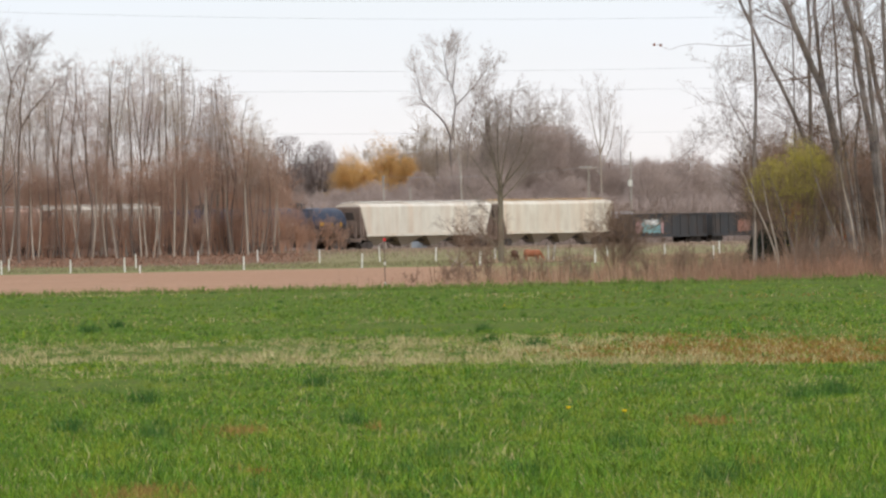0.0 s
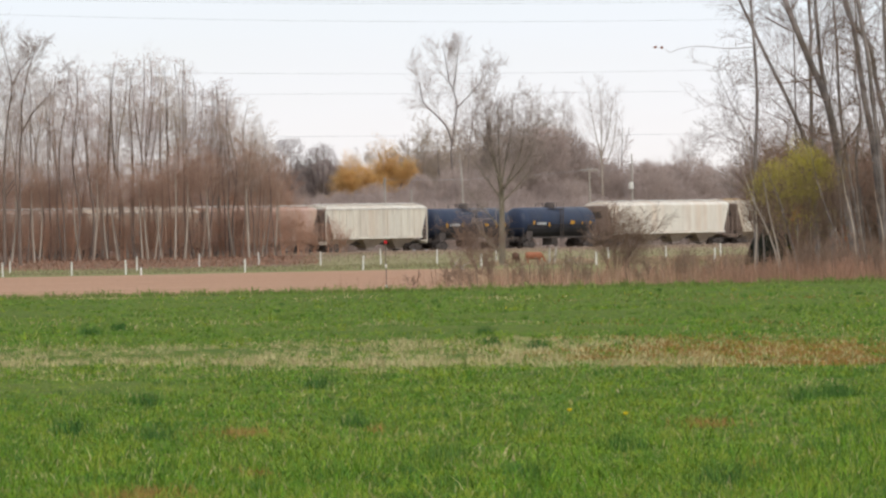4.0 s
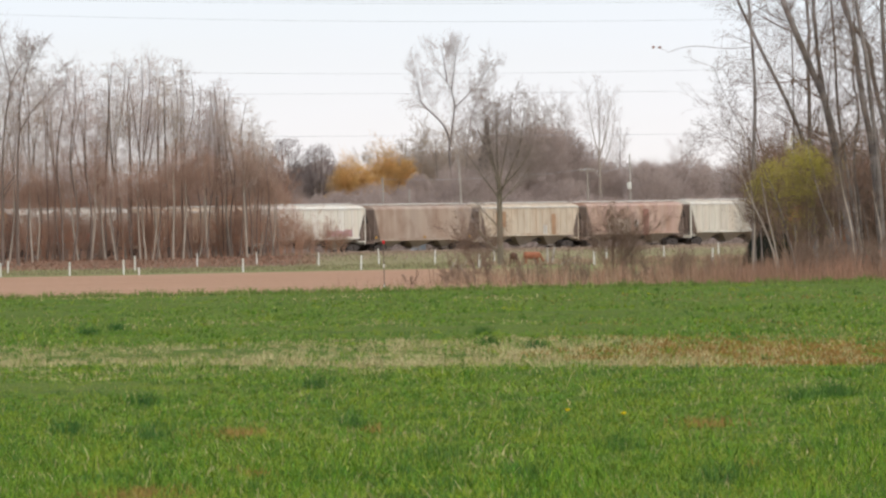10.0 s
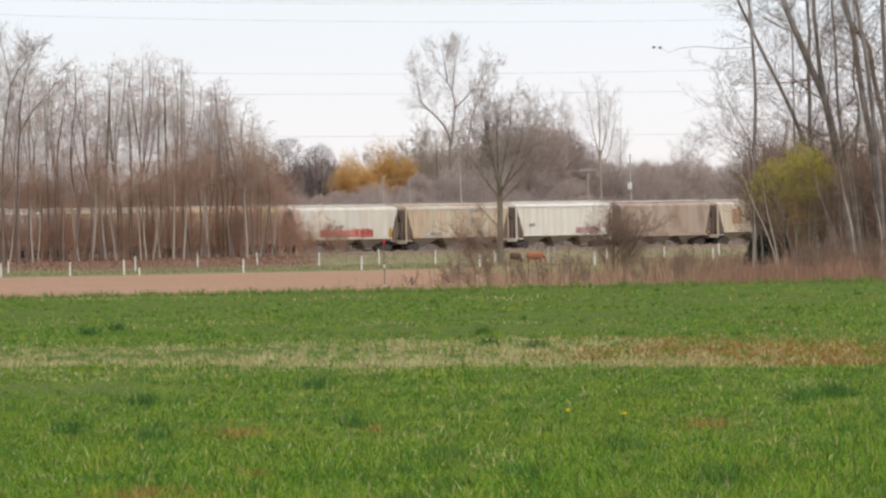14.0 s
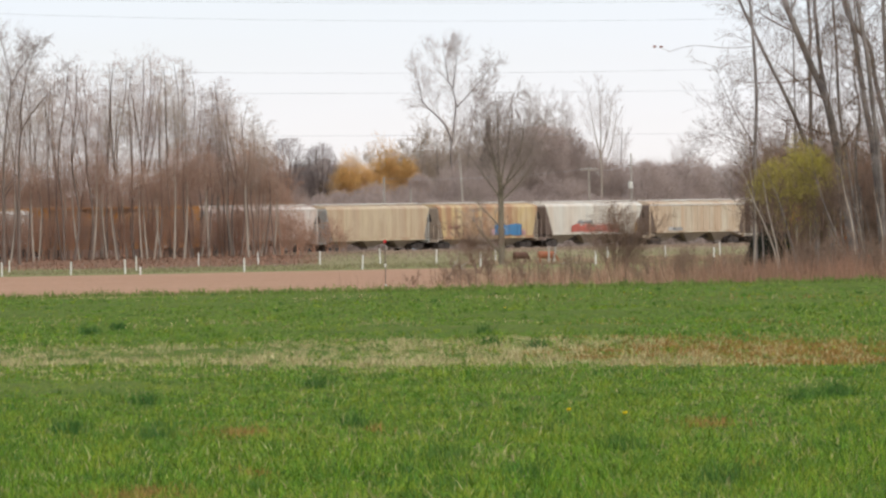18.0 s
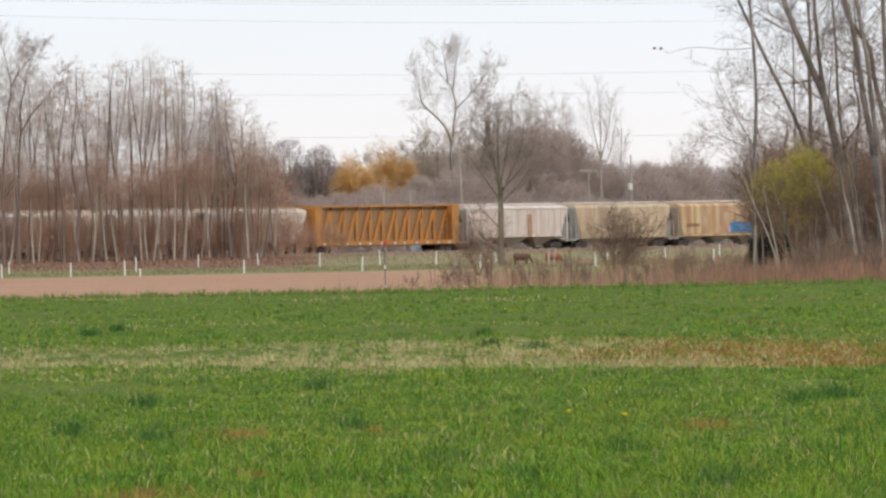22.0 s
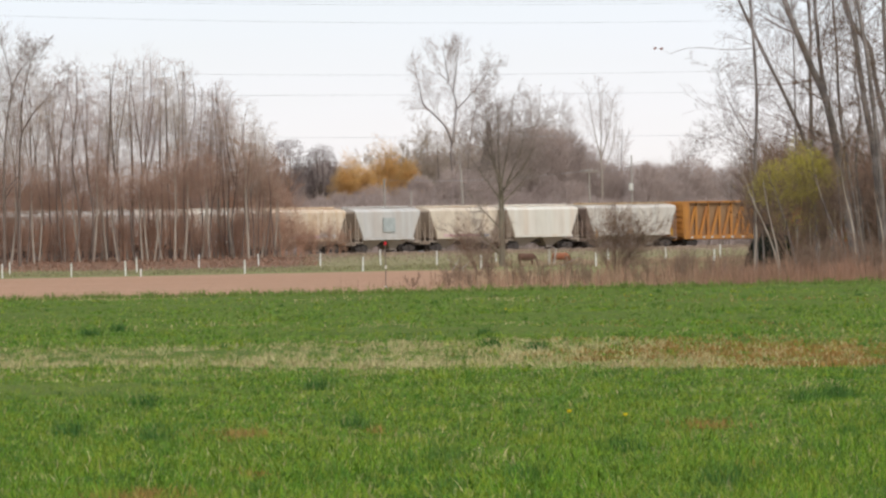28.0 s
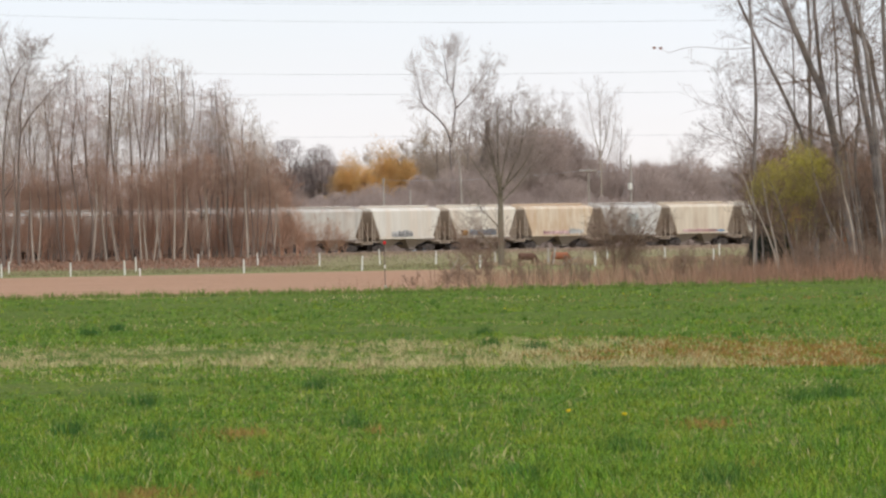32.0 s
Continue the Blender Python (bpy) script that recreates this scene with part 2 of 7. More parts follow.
GRASS_TALL = mottled("tall_grass_blades", (0.045, 0.12, 0.024), (0.08, 0.165, 0.028), 2, 0.4, rough=0.7, bump=0, islands=0.35)
GRASS_DEEP = mottled("deep_green_blades", (0.060, 0.165, 0.016), (0.095, 0.205, 0.02), 2, 0.4, rough=0.7, bump=0, islands=0.35)
GRASS_FRINGE = mottled("fringe_blades", (0.12, 0.19, 0.035), (0.20, 0.235, 0.06), 2, 0.4, rough=0.7, bump=0, islands=0.35)
PASTURE = mottled("pasture_blades", (0.23, 0.225, 0.105), (0.33, 0.265, 0.165), 1.5, 0.22, rough=0.7, bump=0, islands=0.35)
STRAW = mottled("dry_grass_blades", (0.56, 0.48, 0.25), (0.42, 0.33, 0.16), 2, 0.3, bump=0, islands=0.3)
RUSSET = mottled("russet_grass_blades", (0.33, 0.165, 0.045), (0.33, 0.20, 0.07), 2, 0.3, bump=0, islands=0.3)
YELLOW_PETAL = mottled("yellow_petals", (0.85, 0.62, 0.02), (0.8, 0.55, 0.02), 60, 9, bump=0)
WHITE_POST = mottled("white_post_paint", (0.78, 0.76, 0.70), (0.62, 0.59, 0.52), 20, 3, 0.6)
GREY_WOOD = mottled("weathered_wood", (0.42, 0.37, 0.31), (0.30, 0.26, 0.22), 15, 2)
PALE_WOOD = mottled("pale_wood", (0.46, 0.41, 0.36), (0.37, 0.33, 0.29), 15, 2)
WIRE = mottled("dull_wire", (0.55, 0.56, 0.58), (0.48, 0.49, 0.51), 5, 1, 0.5, 0.6)
RED_CAP = mottled("red_reflector", (0.62, 0.03, 0.04), (0.55, 0.02, 0.03), 20, 4, 0.4)
BALLAST = mottled("ballast", (0.24, 0.20, 0.17), (0.17, 0.13, 0.11), 6, 0.8, bump=0.8)
RUST_STEEL = mottled("rusty_steel", (0.13, 0.075, 0.05), (0.09, 0.06, 0.045), 12, 2, 0.6, 0.4)
UNDER = mottled("grimy_underframe", (0.08, 0.067, 0.062), (0.125, 0.10, 0.09), 9, 1.2, 0.8)
STEEL = mottled("wheel_steel", (0.085, 0.068, 0.06), (0.13, 0.10, 0.09), 10, 2, 0.55, 0.5)
TIMBER = mottled("tie_timber", (0.12, 0.09, 0.07), (0.16, 0.125, 0.10), 9, 1)
CABINET = mottled("blue_grey_enamel", (0.42, 0.47, 0.55), (0.36, 0.40, 0.47), 8, 1, 0.5)
BAY_GRIME = mottled("dusty_brown_paint", (0.44, 0.355, 0.30), (0.52, 0.43, 0.365), 6, 0.8, 0.85)
COW_RED = mottled("red_brown_hide", (0.33, 0.12, 0.065), (0.40, 0.17, 0.10), 14, 2)
COW_DARK = mottled("dark_brown_hide", (0.13, 0.07, 0.05), (0.18, 0.10, 0.07), 14, 2)
BIRD = mottled("dark_feathers", (0.05, 0.045, 0.045), (0.08, 0.07, 0.07), 20, 4)


# ---- mesh helpers ----
def box(bm, x0, x1, y0, y1, z0, z1, bevel=0.0):
    made = bmesh.ops.create_cube(bm, size=1.0)["verts"]
    for v in made:
        v.co = ((x0 + x1) / 2 + v.co.x * (x1 - x0), (y0 + y1) / 2 + v.co.y * (y1 - y0), (z0 + z1) / 2 + v.co.z * (z1 - z0))
    if bevel:
        edges = list({e for v in made for e in v.link_edges})
        bmesh.ops.bevel(bm, geom=edges, offset=bevel, segments=1, affect="EDGES")


def rod(bm, a, b, r0, r1=None, n=8):
    r1 = r0 if r1 is None else r1
    a, b = Vector(a), Vector(b)
    q = (b - a).to_track_quat("Z", "Y")
    rings = []
    for p, r in ((a, r0), (b, r1)):
        rings.append([bm.verts.new(p + q @ Vector((r * math.cos(k * 2 * math.pi / n), r * math.sin(k * 2 * math.pi / n), 0))) for k in range(n)])
    for k in range(n):
        bm.faces.new((rings[0][k], rings[0][(k + 1) % n], rings[1][(k + 1) % n], rings[1][k]))
    bm.faces.new(rings[0][::-1])
    bm.faces.new(rings[1])


def prism(bm, outline, y0, y1):
    """An outline of (x, z) pairs, thick from y0 to y1."""
    near = [bm.verts.new((x, y0, z)) for x, z in outline]
    far = [bm.verts.new((x, y1, z)) for x, z in outline]
    bm.faces.new(near)
    bm.faces.new(far[::-1])
    for k in range(len(outline)):
        j = (k + 1) % len(outline)
        bm.faces.new((near[j], near[k], far[k], far[j]))


def loft(bm, rings, closed=True):
    vs = [[bm.verts.new(p) for p in ring] for ring in rings]
    m = len(rings[0])
    for a, b in zip(vs, vs[1:]):
        for k in range(m):
            j = (k + 1) % m
            bm.faces.new((a[k], a[j], b[j], b[k]))
    if closed:
        bm.faces.new(vs[0][::-1])
        bm.faces.new(vs[-1])


def mesh_of(name, bm, material, smooth=False):
    bmesh.ops.recalc_face_normals(bm, faces=bm.faces)
    me = bpy.data.meshes.new(name)
    bm.to_mesh(me)
    bm.free()
    me.materials.append(material)
    if smooth:
        me.polygons.foreach_set("use_smooth", [True] * len(me.polygons))
    return me


def part(name, bm, material, parent=None, label="", smooth=False):
    me = bm if isinstance(bm, bpy.types.Mesh) else mesh_of(name, bm, material, smooth)
    ob = new(name, me)
    if parent is not None:
        ob.parent = parent
    if label:
        ob["label"] = label
    return ob


def empty(name, m=None):
    ob = new(name)
    ob.empty_display_size = 0.3
    if m is not None:
        ob.matrix_basis = m
    return ob


def raw_mesh(name, verts, faces, material):
    """A mesh from numpy arrays; all faces have the same number of corners."""
    me = bpy.data.meshes.new(name)
    k = faces.shape[1]
    me.vertices.add(len(verts))
    me.vertices.foreach_set("co", np.ascontiguousarray(verts, dtype=np.float32).ravel())
    me.loops.add(faces.size)
    me.loops.foreach_set("vertex_index", np.ascontiguousarray(faces, dtype=np.int32).ravel())
    me.polygons.add(len(faces))
    me.polygons.foreach_set("loop_start", np.arange(0, faces.size, k, dtype=np.int32))
    me.update(calc_edges=True)
    me.materials.append(material)
    return me


# ---- the setting: ground, railway line ----
TRACK_TURN = math.degrees(math.atan(1.33))
ALONG = Vector((math.cos(radians(TRACK_TURN)), math.sin(radians(TRACK_TURN)), 0))
TRACK_MID = Vector((0, 800, 0))
RAIL_TOP = 1.02


def ground_rise(x, y):
    """The pasture climbs gently to the foot of the railway."""
    before = 800 + 1.33 * x - y
    t = np.clip((104 - before) / 80, 0, 1)
    return 0.85 * t * t * (3 - 2 * t) * np.clip((before + 14) / 8, 0, 1) * (y > 500)


def build_ground():
    xs = np.concatenate([[-4000, -1500, -600, -250], np.arange(-120, 121, 4.0), [250, 600, 1500, 4000]])
    ys = np.concatenate([[-1500, -300, 0], np.arange(30, 320, 5.0), np.arange(320, 660, 20.0), np.arange(660, 900, 4.0), np.arange(900, 1200, 20.0), [1500, 2200, 4800]])
    gx, gy = np.meshgrid(xs, ys)
    rng = np.random.default_rng(3)
    gz = 0.05 * np.sin(gx * 0.31 + gy * 0.07) * np.sin(gy * 0.11) * (gy < 320) + rng.normal(0, 0.012, gx.shape) * (gy < 320)
    gz = gz - 0.02 + ground_rise(gx, gy)
    v = np.stack([gx, gy, gz], -1).reshape(-1, 3)
    nx = len(xs)
    i = (np.arange(len(ys) - 1)[:, None] * nx + np.arange(nx - 1)[None]).ravel()
    ob = new("ground", raw_mesh("ground", v, np.stack([i, i + 1, i + nx + 1, i + nx], 1), GROUND))
    tagged(ob, "spring grass field, ploughed strip and pasture up to the railway", "field", kind="structure")


def line_pose(u, z=0.0):
    p = TRACK_MID + ALONG * u
    return pose(p.x, p.y, z, 0, 0, TRACK_TURN)


def build_line():
    bm = bmesh.new()
    half = 620
    rings = []
    rng = random.Random(4)
    for k in range(125):
        x = -half + k * 10
        j = [rng.uniform(-0.08, 0.08) for _ in range(4)]
        rings.append([(x, -5.2 + j[0], -0.1), (x, -3.6 + j[1], 0.35 + j[2]), (x, -1.9, 0.78), (x, 1.9, 0.78), (x, 3.6, 0.35 + j[3]), (x, 5.2, -0.1)])
    loft(bm, rings)
    bank = part("railway_embankment", bm, BALLAST)
    bank.matrix_basis = line_pose(0)
    tagged(bank, "low railway embankment of dirty brown ballast", "embankment", kind="structure")
    for side in (-0.76, 0.76):
        bm = bmesh.new()
        prism(bm, [(-half, 0), (half, 0), (half, 0.16), (-half, 0.16)], -0.035, 0.035)
        box(bm, -half, half, -0.07, 0.07, -0.02, 0.02)
        rail = part("rail", bm, RUST_STEEL)
        p = TRACK_MID + Vector((-ALONG.y, ALONG.x, 0)) * side
        rail.matrix_basis = pose(p.x, p.y, RAIL_TOP - 0.16, 0, 0, TRACK_TURN)
        tagged(rail, "rusty steel rail on timber ties", "rail", kind="structure")
    bm = bmesh.new()
    for k in range(330):
        x = -120 + k * 0.61
        box(bm, x - 0.11, x + 0.11, -1.3, 1.3, 0.70, 0.865)
    ties = part("railway_ties", bm, TIMBER)
    ties.matrix_basis = line_pose(0)
    tagged(ties, "dark timber ties half buried in ballast", "railway ties", kind="stuff")


build_ground()
build_line()
# ---- the train ----
MESHES = {}
WEB_RUST = mottled("rust_brown_paint", (0.30, 0.17, 0.085), (0.36, 0.22, 0.12), 6, 0.7, 0.85)
END_DUST = mottled("dusty_end_paint", (0.52, 0.42, 0.335), (0.42, 0.33, 0.265), 6, 0.9, 0.85)
END_PALE = mottled("pale_end_paint", (0.52, 0.51, 0.48), (0.40, 0.38, 0.35), 6, 0.9, 0.85)
END_GRIME = mottled("sooty_paint", (0.37, 0.28, 0.235), (0.26, 0.19, 0.16), 6, 0.9, 0.85)


def shared(key, build, material, smooth=False):
    if key not in MESHES:
        bm = bmesh.new()
        build(bm)
        MESHES[key] = mesh_of(key, bm, material, smooth)
    return MESHES[key]


def at(ob, x, y, z, rz=0):
    ob.matrix_basis = pose(x, y, z, 0, 0, rz)
    return ob


WHEEL = 0.46
WHEELSETS = []


def wheelset_mesh(bm):
    rod(bm, (0, -1.1, 0), (0, 1.1, 0), 0.075, 0.075, 8)
    for k in (-1, 1):
        rod(bm, (0, k * 0.70, 0), (0, k * 0.73, 0), WHEEL + 0.03, WHEEL + 0.03, 18)
        rod(bm, (0, k * 0.73, 0), (0, k * 0.83, 0), WHEEL, WHEEL, 18)
        rod(bm, (0, k * 0.83, 0), (0, k * 0.88, 0), 0.14, 0.11, 8)
        for a in (0, 2.09, 4.19):
            rod(bm, (0.26 * math.cos(a), k * 0.82, 0.26 * math.sin(a)), (0.26 * math.cos(a), k * 0.845, 0.26 * math.sin(a)), 0.05, 0.05, 6)


def sideframe_mesh(bm):
    prism(bm, [(-1.05, 0.36), (-0.75, 0.30), (-0.35, 0.16), (0.35, 0.16), (0.75, 0.30), (1.05, 0.36), (1.05, 0.56), (0.7, 0.62), (0.4, 0.78), (-0.4, 0.78), (-0.7, 0.62), (-1.05, 0.56)], -0.07, 0.07)
    for k in (-0.14, 0, 0.14):
        rod(bm, (k, -0.1, 0.3), (k, -0.1, 0.62), 0.06, 0.06, 6)


def bolster_mesh(bm):
    box(bm, -0.25, 0.25, -1.15, 1.15, 0.5, 0.78, 0.04)
    box(bm, -0.2, 0.2, -0.4, 0.4, 0.78, 0.98)


def truck(parent, x):
    t = at(part("truck", shared("bolster", bolster_mesh, UNDER), UNDER, parent), x, 0, 0)
    for y in (-1.06, 1.06):
        at(part("sideframe", shared("sideframe", sideframe_mesh, UNDER), UNDER, t), 0, y, 0)
    for wx in (-0.87, 0.87):
        WHEELSETS.append((at(part("wheelset", shared("wheelset", wheelset_mesh, STEEL), STEEL, t), wx, 0, WHEEL), wx))


def coupler_mesh(bm):
    box(bm, -0.7, 0.25, -0.11, 0.11, 0.72, 0.98, 0.02)
    box(bm, 0.2, 0.46, -0.2, 0.16, 0.68, 1.02, 0.05)


def couplers(parent, half):
    at(part("coupler", shared("coupler", coupler_mesh, UNDER), UNDER, parent), half - 0.46, 0, 0)
    at(part("coupler", shared("coupler", coupler_mesh, UNDER), UNDER, parent), -half + 0.46, 0, 0, 180)


def ladder(parent, x, y, z0, z1, width, material, across):
    bm = bmesh.new()
    for s in (-width / 2, width / 2):
        if across:
            box(bm, x - 0.03, x + 0.03, y + s - 0.04, y + s + 0.04, z0, z1)
        else:
            box(bm, x + s - 0.04, x + s + 0.04, y - 0.03, y + 0.03, z0, z1)
    k = z0 + 0.3
    while k < z1:
        if across:
            box(bm, x - 0.02, x + 0.02, y - width / 2, y + width / 2, k - 0.02, k + 0.02)
        else:
            box(bm, x - width / 2, x + width / 2, y - 0.02, y + 0.02, k - 0.02, k + 0.02)
        k += 0.42
    part("ladder", bm, material, parent)


def paint_marks(parent, name, material, x0, x1, z0, z1, y, seed, blobs=9, label=""):
    """Sprayed paint: an uneven wash, with slanting letters of thick strokes crowded on it, a few millimetres proud of the side."""
    rng = random.Random(seed)
    w, h = x1 - x0, z1 - z0
    bm = bmesh.new()
    low = [(x0 + w * k / 9, z0 + h * rng.uniform(0.0, 0.14)) for k in range(10)]
    top = [(x1 - w * k / 9, z1 - h * rng.uniform(0.0, 0.34)) for k in range(10)]
    prism(bm, low + top, y - 0.004, y)
    wash = part(name, bm, material, parent, label)
    base = FLAT[material.name]
    tones = [material, flat_paint(material.name + "_pale", tuple(min(0.8, v * 1.3 + 0.09) for v in base)), flat_paint(material.name + "_deep", tuple(v * 0.6 for v in base))]
    for k in range(blobs):
        cx = x0 + w * (k + rng.uniform(0.35, 0.65)) / blobs
        wide, tall = w / blobs * rng.uniform(0.38, 0.6), h * rng.uniform(0.36, 0.52)
        cz = (z0 + z1) / 2 + rng.uniform(-0.06, 0.1) * h
        slant = rng.uniform(-0.3, 0.3) * wide
        fat = wide * rng.uniform(0.32, 0.5)
        bm = bmesh.new()
        ends = [((cx - wide * 0.7, cz - tall), (cx - wide * 0.5 + slant, cz + tall)), ((cx + wide * 0.5, cz - tall * 0.9), (cx + wide * 0.7 + slant, cz + tall * 0.8)), ((cx - wide, cz + tall * rng.uniform(-0.7, 0.7)), (cx + wide, cz + tall * rng.uniform(-0.7, 0.7)))]
        for n, ((ax, az), (bx, bz)) in enumerate(rng.sample(ends, rng.choice((2, 3)))):
            f = Vector((bz - az, 0, ax - bx)).normalized() * fat / 2
            prism(bm, [(ax - f.x, az - f.z), (ax + f.x, az + f.z), (bx + f.x * 0.7, bz + f.z * 0.7), (bx - f.x * 0.7, bz - f.z * 0.7)], y - 0.008 - 0.003 * n, y - 0.004 - 0.003 * n)
        part("sprayed_letter", bm, rng.choice(tones), wash)
    return wash


def panel(parent, name, material, x0, x1, z0, z1, y, label=""):
    bm = bmesh.new()
    box(bm, x0, x1, y - 0.005, y, z0, z1)
    return part(name, bm, material, parent, label)


def bars(parent, name, material, x0, x1, z0, z1, y, count, seed):
    """Unreadable lettering as upright bars."""
    rng = random.Random(seed)
    step = (x1 - x0) / count
    for k in range(count):
        bm = bmesh.new()
        a = x0 + k * step
        box(bm, a, a + step * rng.uniform(0.5, 0.75), y - 0.005, y, z0 + rng.uniform(0, 0.06), z1)
        part(name, bm, material, parent)


PAINTS = {}
FLAT = {}


def flat_paint(name, c):
    if name not in PAINTS:
        FLAT[name] = c
        PAINTS[name] = mottled(name, c, tuple(v * 0.72 for v in c), 7, 1.1, 0.6, bump=0.1)
    return PAINTS[name]


def hopper_car(length, paint, label, style="ribbed", bays=3, low=False, slope=1.05, top=4.62, roof=None, frame_paint=None, end=None):
    """Covered hopper: sloped ends under an overhanging roof, outlet bays, end platforms with ladders."""
    car = empty("hopper_car")
    tagged(car, label, "hopper car", "cars of the freight train")
    half = length / 2
    a = half - 0.75
    wide = 1.56
    sill = 1.2 if low else 1.45
    eave = top - (0.4 if style == "smooth" else 0.42)
    frame_paint = frame_paint or paint
    end = end or END_GRIME
    roof = roof or paint

    def ring(x, zb):
        pts = [(x, -0.9 if zb > 2 else -wide + 0.12, zb)]
        bulge = 0.015 if style == "smooth" else 0.0
        pts += [(x, -wide, min(zb + 0.12, eave)), (x, -wide - bulge, max(zb + 0.13, (zb + eave) / 2)), (x, -wide, eave)]
        for k in (0.35, 0.7):
            pts.append((x, -wide * math.cos(k * math.pi / 2), eave + (top - eave) * math.sin(k * math.pi / 2)))
        pts.append((x, -0.35, top))
        return pts + [(x, -y, z) for x, y, z in reversed(pts)]
    inset = slope
    stations = [(-a, eave - 0.1), (-a + inset * 0.5, (eave - 0.1 + sill) / 2), (-a + inset, sill)]
    n = 8
    stations += [(-a + inset + (2 * a - 2 * inset) * k / n, sill) for k in range(1, n)]
    stations += [(a - inset, sill), (a - inset * 0.5, (eave - 0.1 + sill) / 2), (a, eave - 0.1)]
    bm = bmesh.new()
    loft(bm, [ring(x, z) for x, z in stations])
    body = part("body", bm, paint, car)
    if style == "ribbed":
        count = int((2 * a - 2 * inset) / 1.05)
        for k in range(count + 1):
            x = -a + inset + (2 * a - 2 * inset) * k / count
            for y in (-wide - 0.05, wide):
                at(part("side_post", shared("side_post_%s_%.2f" % (paint.name, sill), lambda b: box(b, -0.055, 0.055, 0, 0.05, sill + 0.02, top - 0.45), paint), paint, body), x, y, 0)
    bm = bmesh.new()
    for y in (-wide - 0.07, wide - 0.02):
        box(bm, -a + inset * 0.9, a - inset * 0.9, y, y + 0.09, sill - 0.14, sill + 0.1)
    part("side_sill", bm, paint, car)
    if style == "ribbed":
        bm = bmesh.new()
        for y in (-wide - 0.06, wide - 0.03):
            box(bm, -a, a, y, y + 0.09, eave - 0.06, eave + 0.07)
        part("roof_rail", bm, roof, car)
    bm = bmesh.new()
    box(bm, -a + 0.5, a - 0.5, -0.42, 0.42, top - 0.02, top + 0.13, 0.05)
    for k in range(7):
        x = -a + 1 + (2 * a - 2) * k / 6
        box(bm, x - 0.5, x + 0.5, -0.5, 0.5, top + 0.1, top + 0.17)
    part("roof_hatch", bm, roof, car)
    bm = bmesh.new()
    for y in (-0.95, 0.75):
        box(bm, -a - 0.05, a + 0.05, y, y + 0.2, top + 0.06, top + 0.1)
    part("running_board", bm, roof, car)
    bm = bmesh.new()
    box(bm, -half + 0.5, half - 0.5, -0.3, 0.3, 0.72, 1.1)
    part("center_sill", bm, UNDER, car)
    for s in (-1, 1):
        bm = bmesh.new()
        box(bm, min(s * a, s * (a - inset)), max(s * a, s * (a - inset)), -1.5, 1.5, 1.0, 1.1)
        box(bm, s * a - 0.06, s * a + 0.06, -1.5, 1.5, 0.78, 1.12)
        part("end_platform", bm, frame_paint if style == "ribbed" else end, car)
        bm = bmesh.new()
        hi, lo = eave - 0.1, sill
        prism(bm, [(s * (a + 0.012), hi), (s * (a + 0.04), hi), (s * (a - inset + 0.05), lo), (s * (a - inset + 0.012), lo)], -1.5, 1.5)
        part("slope_sheet", bm, end, car, "grimy end slope sheet")
        bm = bmesh.new()
        box(bm, min(s * (a + 0.004), s * (a + 0.03)), max(s * (a + 0.004), s * (a + 0.03)), -1.46, 1.46, hi, eave + 0.05)
        part("end_plate", bm, end, car, "grimy end plate")
        if not bays == 2:
            # No opening is cut: a raised dark plate draws the shade inside it.
            bm = bmesh.new()
            f0, f1 = 0.16, 0.44
            x0, z0 = a + (-inset) * f0, hi + (lo - hi) * f0
            x1, z1 = a + (-inset) * f1, hi + (lo - hi) * f1
            prism(bm, [(s * (x0 + 0.03), z0), (s * (x0 + 0.06), z0), (s * (x1 + 0.06), z1), (s * (x1 + 0.03), z1)], -0.5, 0.5)
            part("end_recess", bm, UNDER, car, "dark plate drawn as the shade inside an end opening")
        for y in (-1.47, 1.47) if style == "ribbed" else ():
            bm = bmesh.new()
            box(bm, s * a - 0.07, s * a + 0.07, y - 0.07, y + 0.07, 1.1, eave - 0.1)
            part("corner_post", bm, frame_paint, car)
        bm = bmesh.new()
        prism(bm, [(s * (a - inset * 0.95), 1.1), (s * (a - inset * 0.95 - 0.12), 1.1), (s * (a - 0.35), eave - 0.6), (s * (a - 0.2), eave - 0.6)], -0.06, 0.06)
        for y in (-0.55, 0.55):
            box(bm, s * (a - 0.5) - 0.05, s * (a - 0.5) + 0.05, y - 0.05, y + 0.05, 1.1, eave - 0.8)
        part("end_brace", bm, end, car)
        ladder(car, s * (a - 0.28), -1.5, 1.1, eave, 0.42, end, False)
        ladder(car, s * (a + 0.06), 1.1, 1.1, eave, 0.42, end, True)
        truck(car, s * (half - 2.25))
    spread = 2 * (a - inset) / bays
    for k in range(bays):
        cx = -(a - inset) + spread * (k + 0.5)
        bm = bmesh.new()
        w = spread * 0.5
        ring_at = lambda q, y, z: [(cx - q, -y, z), (cx + q, -y, z), (cx + q, y, z), (cx - q, y, z)]
        loft(bm, [ring_at(w, 1.35, sill), ring_at(0.5, 0.5, 0.42), ring_at(0.5, 0.5, 0.26)])
        box(bm, cx - 0.62, cx + 0.62, -0.62, 0.62, 0.27, 0.36)
        part("outlet_bay", bm, BAY_GRIME, car)
    couplers(car, half)
    return car


LOWER_SHELL = mottled("black_shell", (0.028, 0.028, 0.036), (0.05, 0.046, 0.05), 5, 0.6, 0.6)


